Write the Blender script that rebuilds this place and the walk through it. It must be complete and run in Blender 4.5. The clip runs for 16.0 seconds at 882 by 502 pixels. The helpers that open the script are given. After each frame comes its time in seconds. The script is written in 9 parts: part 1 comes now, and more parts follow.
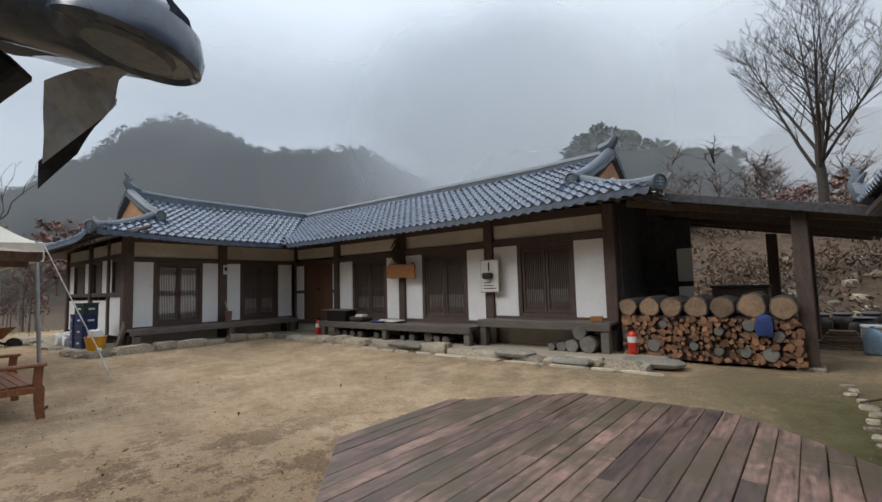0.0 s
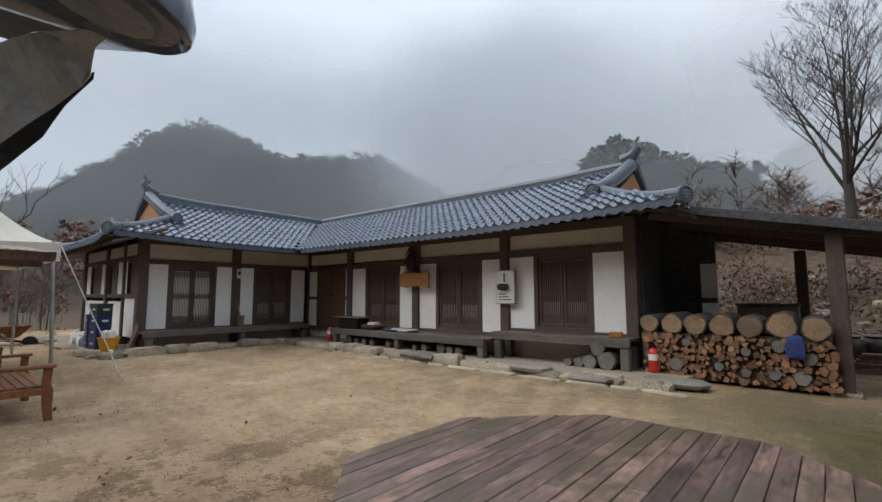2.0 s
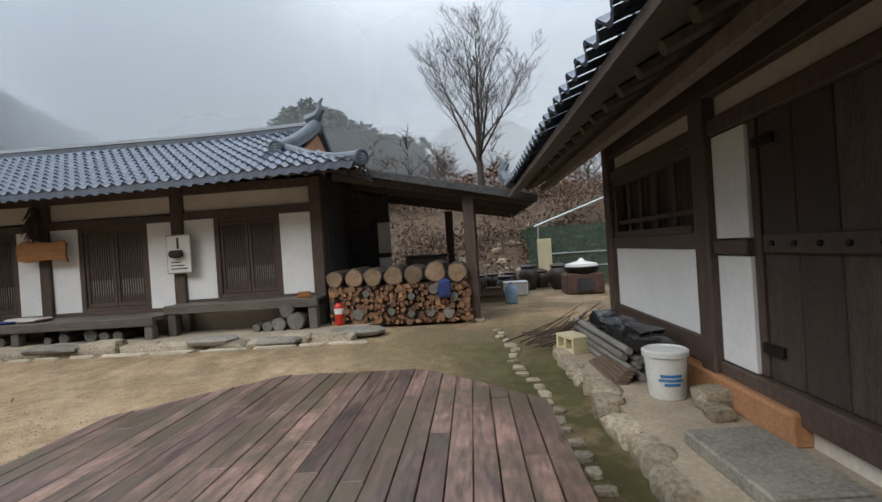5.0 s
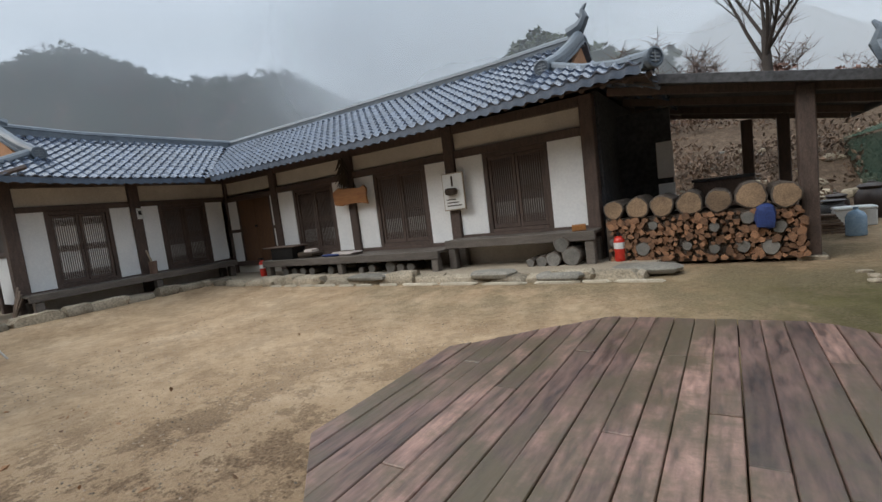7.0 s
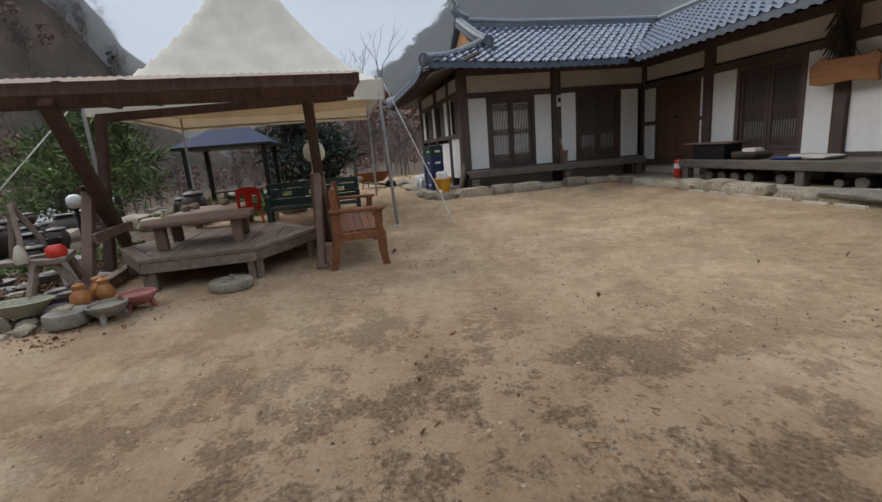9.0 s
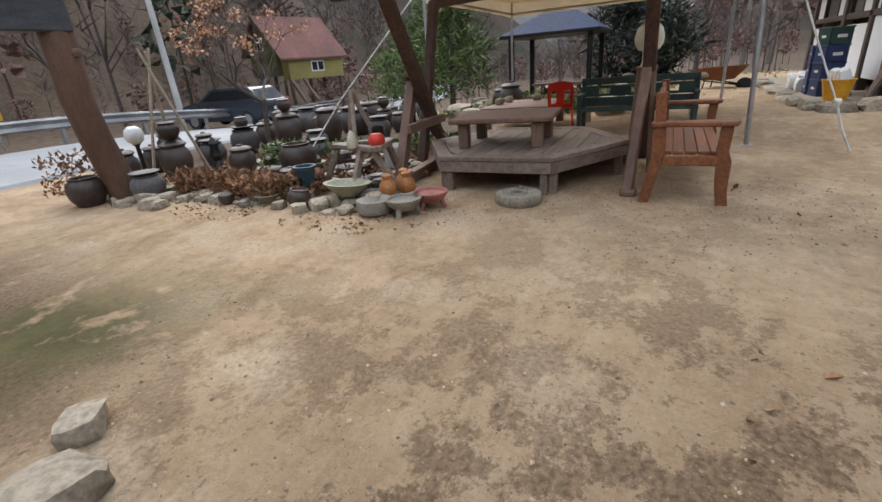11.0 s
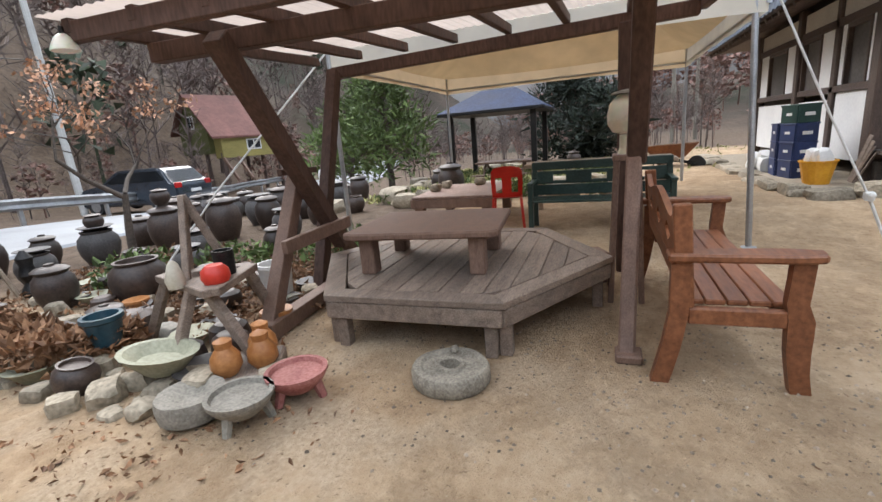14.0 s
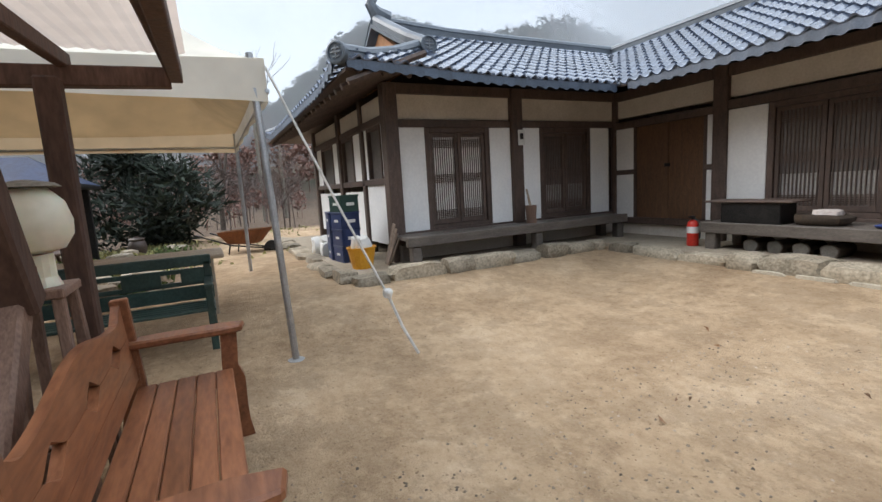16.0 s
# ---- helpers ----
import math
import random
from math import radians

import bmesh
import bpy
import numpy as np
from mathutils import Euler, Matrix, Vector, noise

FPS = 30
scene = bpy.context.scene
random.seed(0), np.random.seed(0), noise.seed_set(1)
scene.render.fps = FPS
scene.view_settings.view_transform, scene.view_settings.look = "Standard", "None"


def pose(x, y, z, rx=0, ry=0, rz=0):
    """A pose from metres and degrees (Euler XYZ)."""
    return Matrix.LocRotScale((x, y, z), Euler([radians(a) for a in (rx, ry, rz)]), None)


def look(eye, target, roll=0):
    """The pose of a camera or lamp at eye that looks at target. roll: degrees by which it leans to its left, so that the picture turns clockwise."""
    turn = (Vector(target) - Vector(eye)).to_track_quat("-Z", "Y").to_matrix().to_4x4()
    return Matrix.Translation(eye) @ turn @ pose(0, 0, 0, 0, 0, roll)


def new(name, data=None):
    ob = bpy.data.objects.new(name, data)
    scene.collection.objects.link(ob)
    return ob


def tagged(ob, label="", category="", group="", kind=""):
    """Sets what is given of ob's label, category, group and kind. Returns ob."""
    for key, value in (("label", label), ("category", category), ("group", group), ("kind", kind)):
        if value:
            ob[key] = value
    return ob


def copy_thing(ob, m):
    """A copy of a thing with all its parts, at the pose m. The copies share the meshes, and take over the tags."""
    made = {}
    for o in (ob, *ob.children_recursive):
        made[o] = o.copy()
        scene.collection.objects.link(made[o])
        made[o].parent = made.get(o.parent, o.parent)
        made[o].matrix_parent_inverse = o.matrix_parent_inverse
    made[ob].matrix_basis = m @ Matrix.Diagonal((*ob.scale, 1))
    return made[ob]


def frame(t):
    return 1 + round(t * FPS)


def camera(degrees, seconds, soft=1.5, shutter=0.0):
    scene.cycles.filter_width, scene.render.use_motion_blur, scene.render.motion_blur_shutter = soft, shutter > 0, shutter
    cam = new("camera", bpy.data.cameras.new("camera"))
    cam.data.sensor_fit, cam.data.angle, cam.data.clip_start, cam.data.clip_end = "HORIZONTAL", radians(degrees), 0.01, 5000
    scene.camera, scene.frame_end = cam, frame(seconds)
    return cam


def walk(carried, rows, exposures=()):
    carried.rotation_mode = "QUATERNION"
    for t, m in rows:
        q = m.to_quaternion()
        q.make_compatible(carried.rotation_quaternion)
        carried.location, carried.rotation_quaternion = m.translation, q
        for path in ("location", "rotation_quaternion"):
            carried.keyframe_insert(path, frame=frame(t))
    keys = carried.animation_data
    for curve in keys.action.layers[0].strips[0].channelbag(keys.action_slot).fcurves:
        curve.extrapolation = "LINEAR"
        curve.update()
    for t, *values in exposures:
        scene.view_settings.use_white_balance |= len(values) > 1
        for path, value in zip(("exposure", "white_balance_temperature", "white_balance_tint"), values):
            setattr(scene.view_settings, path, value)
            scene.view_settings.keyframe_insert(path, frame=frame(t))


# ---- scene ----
cam = camera(88.1, 16.0)
METRES, EYE, TILT, LEAN, TURN = 7.1, 1.5, 0.0, 0.0, 39.8
PATH = [
    (0, (0.08, -0.193, 1.491), (-1.169, 1.362, 1.644), -1.6),
    (0.5, (0.049, -0.065, 1.504), (-1.201, 1.485, 1.692), -0.6),
    (1, (-0.022, -0.053, 1.509), (-1.302, 1.47, 1.712), -0.1),
    (1.5, (-0.05, -0.076, 1.471), (-1.345, 1.433, 1.687), 0.2),
    (2, (-0.06, -0.089, 1.513), (-1.35, 1.427, 1.705), -0.1),
    (2.5, (-0.05, -0.055, 1.509), (-1.272, 1.52, 1.668), -0.8),
    (3, (-0.007, -0.054, 1.501), (-1.002, 1.676, 1.631), -1.4),
    (3.5, (0.134, -0.054, 1.509), (-0.34, 1.886, 1.612), -2.2),
    (3.7, (0.189, -0.032, 1.493), (-0.049, 1.951, 1.598), -2.3),
    (5.8, (-0.243, 0.289, 1.441), (-0.374, 2.278, 1.27), -4.0),
    (6, (-0.33, 0.332, 1.406), (-0.617, 2.301, 1.201), -4.7),
    (6.5, (-0.581, 0.481, 1.42), (-1.292, 2.339, 1.219), -6.5),
    (7, (-0.878, 0.557, 1.415), (-1.952, 2.233, 1.224), -6.9),
    (7.5, (-1.248, 0.583, 1.43), (-2.646, 2.002, 1.249), -6.9),
    (8, (-1.584, 0.643, 1.41), (-3.234, 1.754, 1.207), -6.9),
    (8.5, (-1.871, 0.713, 1.394), (-3.675, 1.528, 1.111), -5.6),
    (9, (-2.285, 0.778, 1.24), (-4.198, 1.162, 0.802), -4.7),
    (9.5, (-2.517, 0.749, 1.134), (-4.407, 0.631, 0.49), -4.8),
    (11.8, (-3.715, 0.683, 1.266), (-5.297, -0.351, 0.612), -4.9),
    (12, (-3.847, 0.636, 1.252), (-5.405, -0.449, 0.624), -5.4),
    (12.5, (-4.153, 0.435, 1.276), (-5.647, -0.77, 0.715), -6.2),
    (13, (-4.459, 0.32, 1.274), (-5.927, -0.941, 0.769), -5.9),
    (13.5, (-4.781, 0.266, 1.28), (-6.384, -0.827, 0.794), -5.7),
    (14, (-5.099, 0.314, 1.285), (-6.918, -0.363, 0.8), -4.8),
    (14.5, (-5.406, 0.532, 1.311), (-7.332, 0.304, 0.822), -4.0),
    (15, (-5.706, 0.762, 1.332), (-7.645, 1.009, 0.907), -3.3),
    (15.2, (-5.834, 0.819, 1.359), (-7.755, 1.184, 0.94), -3.4),
    (15.5, (-5.975, 0.909, 1.389), (-7.863, 1.462, 1.028), -3.4),
    (16, (-6.256, 1.116, 1.378), (-8.028, 1.999, 1.095), -3.4),
]
walk(cam, [(t, look(eye, target, roll)) for t, eye, target, roll in PATH],
     exposures=[(0.0, 0.24, 6500, 10), (3.0, 0.16, 6500, 10), (6.0, 0.46, 6500, 9), (7.0, 0.39, 6500, 9), (8.0, 0.19, 6500, 9), (9.0, 0.19, 6500, 12), (9.5, 0.44, 6500, 13), (12.0, 0.80, 6500, 13), (13.0, 1.03, 6500, 13), (14.0, 1.22, 6500, 13), (15.0, 1.24, 6500, 12), (16.0, 0.94, 6500, 11)])

# ---- world and light ----
world = bpy.data.worlds.new("overcast")
scene.world = world
world.use_nodes = True
wn, wl = world.node_tree.nodes, world.node_tree.links
wn.clear()
w_out, w_bg = wn.new("ShaderNodeOutputWorld"), wn.new("ShaderNodeBackground")
w_sky = wn.new("ShaderNodeTexSky")
w_sky.sky_type, w_sky.sun_disc = "NISHITA", False
w_sky.sun_elevation, w_sky.sun_rotation = radians(42), radians(221)
w_dim = wn.new("ShaderNodeMix"); w_dim.data_type, w_dim.blend_type = "RGBA", "MULTIPLY"
w_dim.inputs[0].default_value = 1.0
w_dim.inputs[7].default_value = (0.10, 0.10, 0.10, 1)
w_co, w_map, w_noise = wn.new("ShaderNodeTexCoord"), wn.new("ShaderNodeMapping"), wn.new("ShaderNodeTexNoise")
w_map.inputs["Scale"].default_value = (1.2, 1.2, 4.0)
w_noise.inputs["Scale"].default_value, w_noise.inputs["Detail"].default_value = 1.6, 6
w_ramp = wn.new("ShaderNodeValToRGB")
w_ramp.color_ramp.elements[0].position, w_ramp.color_ramp.elements[0].color = 0.30, (0.50, 0.57, 0.655, 1)
w_ramp.color_ramp.elements[1].position, w_ramp.color_ramp.elements[1].color = 0.72, (0.62, 0.68, 0.745, 1)
w_sep, w_zr = wn.new("ShaderNodeSeparateXYZ"), wn.new("ShaderNodeMapRange")
w_zr.inputs[1].default_value, w_zr.inputs[2].default_value = 0.35, 1.0
w_zr.inputs[3].default_value, w_zr.inputs[4].default_value = 1.0, 2.3
w_zen = wn.new("ShaderNodeVectorMath"); w_zen.operation = "SCALE"
w_mix = wn.new("ShaderNodeMix"); w_mix.data_type = "RGBA"
w_mix.inputs[0].default_value = 0.88
wl.new(w_co.outputs["Generated"], w_map.inputs[0]); wl.new(w_map.outputs[0], w_noise.inputs["Vector"])
wl.new(w_noise.outputs["Fac"], w_ramp.inputs[0])
wl.new(w_co.outputs["Generated"], w_sep.inputs[0]); wl.new(w_sep.outputs["Z"], w_zr.inputs[0])
wl.new(w_ramp.outputs[0], w_zen.inputs[0]); wl.new(w_zr.outputs[0], w_zen.inputs["Scale"])
wl.new(w_sky.outputs[0], w_dim.inputs[6]); wl.new(w_dim.outputs[2], w_mix.inputs[6]); wl.new(w_zen.outputs[0], w_mix.inputs[7])
wl.new(w_mix.outputs[2], w_bg.inputs[0]); wl.new(w_bg.outputs[0], w_out.inputs[0])
w_bg.inputs[1].default_value = 1.0
sun = new("sun", bpy.data.lights.new("sun", "SUN"))
sun.data.energy, sun.data.angle, sun.data.color = 1.5, radians(45), (1.0, 0.96, 0.90)
sun.matrix_world = look((-18, -12, 19), (-4, 4, 0))


# ---- materials ----
def mat(name, c1, c2, rough=0.7, scale=6.0, stretch=(1, 1, 1), bump=0.2, fine=8.0, metal=0.0, spec=0.5, piece=0.0, stain=0.25, island=False, coat=0.0):
    """Two-colour surface: broad stains and fine grain, with relief."""
    m = bpy.data.materials.new(name)
    m.use_nodes = True
    n, l = m.node_tree.nodes, m.node_tree.links
    b = n["Principled BSDF"]
    co, mp = n.new("ShaderNodeTexCoord"), n.new("ShaderNodeMapping")
    mp.inputs["Scale"].default_value = stretch
    oi = n.new("ShaderNodeObjectInfo")
    shift = n.new("ShaderNodeVectorMath"); shift.operation = "MULTIPLY_ADD"
    shift.inputs[1].default_value = (17.0, 31.0, 13.0)
    l.new(oi.outputs["Random"], shift.inputs[0]); l.new(co.outputs["Object"], shift.inputs[2])
    l.new(shift.outputs[0], mp.inputs[0])
    a, g = n.new("ShaderNodeTexNoise"), n.new("ShaderNodeTexNoise")
    a.inputs["Scale"].default_value, a.inputs["Detail"].default_value = scale, 6
    g.inputs["Scale"].default_value, g.inputs["Detail"].default_value = scale * fine, 4
    l.new(mp.outputs[0], a.inputs["Vector"]); l.new(mp.outputs[0], g.inputs["Vector"])
    mixf = n.new("ShaderNodeMath"); mixf.operation = "MULTIPLY_ADD"
    mixf.inputs[1].default_value = 0.55
    l.new(g.outputs["Fac"], mixf.inputs[0]); 
    half = n.new("ShaderNodeMath"); half.operation = "MULTIPLY"; half.inputs[1].default_value = 0.45
    l.new(a.outputs["Fac"], half.inputs[0]); l.new(half.outputs[0], mixf.inputs[2])
    r = n.new("ShaderNodeValToRGB")
    r.color_ramp.elements[0].position, r.color_ramp.elements[0].color = 0.36, (*c1, 1)
    r.color_ramp.elements[1].position, r.color_ramp.elements[1].color = 0.64, (*c2, 1)
    l.new(mixf.outputs[0], r.inputs[0])
    hue = n.new("ShaderNodeHueSaturation")
    l.new(r.outputs[0], hue.inputs["Color"])
    big = n.new("ShaderNodeTexNoise"); big.inputs["Scale"].default_value, big.inputs["Detail"].default_value = max(scale * 0.15, 0.4), 3
    l.new(shift.outputs[0], big.inputs["Vector"])
    v = n.new("ShaderNodeMapRange")
    v.inputs[1].default_value, v.inputs[2].default_value = 0.3, 0.7
    v.inputs[3].default_value, v.inputs[4].default_value = 1.0 - stain, 1.0 + stain * 0.6
    l.new(big.outputs["Fac"], v.inputs[0])
    last = v.outputs[0]
    if piece:
        src = oi.outputs["Random"]
        if island:
            src = n.new("ShaderNodeNewGeometry").outputs["Random Per Island"]
        p = n.new("ShaderNodeMapRange")
        p.inputs[3].default_value, p.inputs[4].default_value = 1 - piece, 1 + piece
        l.new(src, p.inputs[0])
        mu = n.new("ShaderNodeMath"); mu.operation = "MULTIPLY"
        l.new(last, mu.inputs[0]); l.new(p.outputs[0], mu.inputs[1])
        last = mu.outputs[0]
    l.new(last, hue.inputs["Value"])
    l.new(hue.outputs[0], b.inputs["Base Color"])
    rr = n.new("ShaderNodeMapRange")
    rr.inputs[3].default_value, rr.inputs[4].default_value = max(rough - 0.15, 0.03), min(rough + 0.15, 1)
    l.new(a.outputs["Fac"], rr.inputs[0]); l.new(rr.outputs[0], b.inputs["Roughness"])
    b.inputs["Metallic"].default_value, b.inputs["Specular IOR Level"].default_value = metal, spec
    b.inputs["Coat Weight"].default_value, b.inputs["Coat Roughness"].default_value = coat, 0.15
    if bump:
        bu = n.new("ShaderNodeBump"); bu.inputs["Strength"].default_value, bu.inputs["Distance"].default_value = bump, 0.02
        l.new(mixf.outputs[0], bu.inputs["Height"]); l.new(bu.outputs[0], b.inputs["Normal"])
    return m


M = {}
M["timber"] = mat("dark timber", (0.052, 0.034, 0.028), (0.125, 0.084, 0.066), 0.62, 5, (4, 4, 1), 0.3)
M["plaster"] = mat("white plaster", (0.74, 0.74, 0.74), (0.82, 0.82, 0.81), 0.85, 3, bump=0.1, stain=0.08)
M["lime"] = mat("beige lime plaster", (0.53, 0.475, 0.405), (0.64, 0.585, 0.51), 0.9, 4, bump=0.15, stain=0.15)
M["clay"] = mat("orange clay plaster", (0.36, 0.17, 0.08), (0.50, 0.26, 0.13), 0.9, 5, bump=0.25)
M["darkgrey"] = mat("dark grey plaster", (0.03, 0.03, 0.032), (0.085, 0.085, 0.09), 0.9, 2, bump=0.1)
M["tile"] = mat("blue-grey glazed roof tile", (0.052, 0.070, 0.108), (0.098, 0.126, 0.182), 0.27, 5, bump=0.06, piece=0.18, coat=0.45, spec=0.7)
M["tile_stuff"] = mat("blue-grey glazed roof tiles", (0.052, 0.070, 0.108), (0.098, 0.126, 0.182), 0.27, 5, bump=0.06, piece=0.18, island=True, coat=0.45, spec=0.7)
M["tile_edge"] = mat("dark blue tile edge", (0.030, 0.044, 0.070), (0.060, 0.084, 0.125), 0.4, 6, bump=0.1, piece=0.15)
M["ridge"] = mat("grey ridge tile", (0.075, 0.095, 0.120), (0.13, 0.155, 0.18), 0.42, 6, bump=0.15)
M["stone"] = mat("weathered granite", (0.175, 0.145, 0.10), (0.42, 0.355, 0.265), 0.85, 4, bump=0.5, piece=0.25)
M["slab"] = mat("grey slate slab", (0.165, 0.155, 0.13), (0.31, 0.285, 0.24), 0.75, 5, bump=0.4, piece=0.15)
M["mortar"] = mat("earth fill", (0.27, 0.22, 0.16), (0.38, 0.32, 0.24), 0.95, 5, bump=0.4)
M["palemortar"] = mat("pale mortar", (0.38, 0.33, 0.25), (0.56, 0.50, 0.40), 0.95, 8, bump=0.3)
M["maru"] = mat("weathered porch boards", (0.075, 0.062, 0.052), (0.16, 0.135, 0.115), 0.6, 4, (1, 6, 6), 0.25, piece=0.15)
M["maru_y"] = mat("weathered porch boards across", (0.075, 0.062, 0.052), (0.16, 0.135, 0.115), 0.6, 4, (6, 1, 6), 0.25, piece=0.15)
M["deck"] = mat("worn red-brown deck board", (0.062, 0.035, 0.027), (0.315, 0.185, 0.145), 0.40, 1.6, (7, 1.3, 7), 0.30, fine=3.0, piece=0.34, coat=0.12, spec=0.45, stain=0.6)
deck_n, deck_l = M["deck"].node_tree.nodes, M["deck"].node_tree.links
dk_geo, dk_noise, dk_ramp, dk_mix = deck_n.new("ShaderNodeNewGeometry"), deck_n.new("ShaderNodeTexNoise"), deck_n.new("ShaderNodeValToRGB"), deck_n.new("ShaderNodeMix")
dk_noise.inputs["Scale"].default_value, dk_noise.inputs["Detail"].default_value, dk_noise.inputs["Roughness"].default_value = 1.5, 9, 0.72
dk_ramp.color_ramp.elements[0].position, dk_ramp.color_ramp.elements[0].color = 0.44, (0, 0, 0, 1)
dk_ramp.color_ramp.elements[1].position, dk_ramp.color_ramp.elements[1].color = 0.58, (0.88, 0.88, 0.88, 1)
dk_mix.data_type = "RGBA"
dk_mix.inputs[7].default_value = (0.085, 0.064, 0.034, 1)
socket = deck_n["Principled BSDF"].inputs["Base Color"]
deck_l.new(dk_geo.outputs["Position"], dk_noise.inputs["Vector"]); deck_l.new(dk_noise.outputs["Fac"], dk_ramp.inputs[0]); deck_l.new(dk_ramp.outputs[0], dk_mix.inputs[0])
deck_l.new(socket.links[0].from_socket, dk_mix.inputs[6]); deck_l.new(dk_mix.outputs[2], socket)
M["deckdark"] = mat("dark deck framing", (0.03, 0.022, 0.018), (0.07, 0.05, 0.04), 0.8, 4)
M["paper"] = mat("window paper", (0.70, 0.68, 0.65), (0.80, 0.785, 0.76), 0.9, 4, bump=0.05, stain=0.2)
# Half-lit and dim tones of the paper; the dimness is in their colour.
M["halflitpaper"] = mat("half-lit window paper", (0.27, 0.255, 0.24), (0.40, 0.385, 0.365), 0.9, 4, bump=0.05, stain=0.3)
M["dimpaper"] = mat("dim brown screen", (0.10, 0.088, 0.080), (0.15, 0.135, 0.125), 0.8, 3, bump=0.05)
M["olddoor"] = mat("old brown plank", (0.085, 0.056, 0.042), (0.19, 0.13, 0.09), 0.75, 4, (5, 5, 0.7), 0.35)
M["warmdoor"] = mat("warm plywood door", (0.085, 0.042, 0.022), (0.165, 0.085, 0.042), 0.7, 4, (5, 5, 0.8), 0.2)
M["purlin"] = mat("weathered purlin", (0.14, 0.112, 0.092), (0.25, 0.205, 0.17), 0.8, 4, (1, 6, 1), 0.25)
M["eavewood"] = mat("dark eave boards", (0.085, 0.068, 0.056), (0.165, 0.135, 0.112), 0.8, 4, (1, 6, 1), 0.25)
M["iron"] = mat("black iron", (0.012, 0.012, 0.013), (0.035, 0.033, 0.032), 0.5, 8, bump=0.1, metal=0.6)


# ---- mesh helpers ----
def finish(name, bm, material, parent=None, label="", smooth=False):
    me = bpy.data.meshes.new(name)
    bm.normal_update()
    bm.to_mesh(me)
    bm.free()
    me.materials.append(material)
    if smooth:
        me.polygons.foreach_set("use_smooth", [True] * len(me.polygons))
        me.set_sharp_from_angle(angle=radians(40))
    ob = new(name, me)
    ob.parent = parent
    if label:
        tagged(ob, label)
    return ob


def part(name, bm, material, parent, label="", smooth=False):
    return finish(name, bm, material, parent, label, smooth)


def shared(name, me, parent, m):
    """A piece that shares its mesh."""
    ob = new(name, me)
    ob.parent = parent
    ob.matrix_basis = m
    return ob


def thing(name, label, category, at=None, group="", kind=""):
    ob = new(name)
    ob.empty_display_size = 0.2
    ob.matrix_world = at if at is not None else Matrix()
    return tagged(ob, label, category, group, kind)


def boxes(items, bevel=0.008):
    """Boxes (x0, y0, z0, x1, y1, z1) with chamfered edges."""
    bm = bmesh.new()
    for x0, y0, z0, x1, y1, z1 in items:
        m = Matrix.Translation(((x0 + x1) / 2, (y0 + y1) / 2, (z0 + z1) / 2)) @ Matrix.Diagonal((abs(x1 - x0), abs(y1 - y0), abs(z1 - z0), 1))
        bmesh.ops.create_cube(bm, size=1, matrix=m)
    if bevel:
        bmesh.ops.bevel(bm, geom=bm.edges[:], offset=bevel, segments=1, affect="EDGES")
    return bm


def bars(items, bevel=0.006):
    """Squared bars (p0, p1, width, height) from end to end; height lies nearest to upright."""
    bm = bmesh.new()
    for p0, p1, w, h in items:
        p0, p1 = Vector(p0), Vector(p1)
        d = p1 - p0
        ax = d.normalized()
        up = Vector((0, 0, 1)) if abs(ax.z) < 0.95 else Vector((0, 1, 0))
        side = ax.cross(up).normalized()
        up = side.cross(ax)
        rot = Matrix((ax, side, up)).transposed().to_4x4()
        bmesh.ops.create_cube(bm, size=1, matrix=Matrix.Translation((p0 + p1) / 2) @ rot @ Matrix.Diagonal((d.length, w, h, 1)))
    if bevel:
        bmesh.ops.bevel(bm, geom=bm.edges[:], offset=bevel, segments=1, affect="EDGES")
    return bm


def lathe(profile, seg=18, wob=0.0):
    bm = bmesh.new()
    rings = []
    for r, z in profile:
        rings.append([bm.verts.new(((r + wob * math.sin(3 * a + z * 9)) * math.cos(a), (r + wob * math.sin(2 * a)) * math.sin(a), z)) for a in (2 * math.pi * k / seg for k in range(seg))])
    for lo, hi in zip(rings, rings[1:]):
        for k in range(seg):
            bm.faces.new((lo[k], lo[(k + 1) % seg], hi[(k + 1) % seg], hi[k]))
    bm.faces.new(rings[0][::-1])
    bm.faces.new(rings[-1])
    return bm


def tube(bm, pts, radii, seg=6, caps=True):
    """A tapered round limb along pts."""
    rings, pts = [], [Vector(p) for p in pts]
    for k, p in enumerate(pts):
        d = (pts[min(k + 1, len(pts) - 1)] - pts[max(k - 1, 0)]).normalized()
        a = d.cross(Vector((0.31, 0.95, 0.11)))
        a = a.normalized() if a.length > 0.05 else d.cross(Vector((1, 0, 0))).normalized()
        b = d.cross(a)
        rings.append([bm.verts.new(p + radii[k] * (math.cos(2 * math.pi * i / seg) * a + math.sin(2 * math.pi * i / seg) * b)) for i in range(seg)])
    for lo, hi in zip(rings, rings[1:]):
        for i in range(seg):
            bm.faces.new((lo[i], lo[(i + 1) % seg], hi[(i + 1) % seg], hi[i]))
    if caps:
        bm.faces.new(rings[0][::-1])
        bm.faces.new(rings[-1])
    return bm


def tubes(items, seg=8):
    bm = bmesh.new()
    for pts, radii in items:
        tube(bm, pts, radii, seg)
    return bm


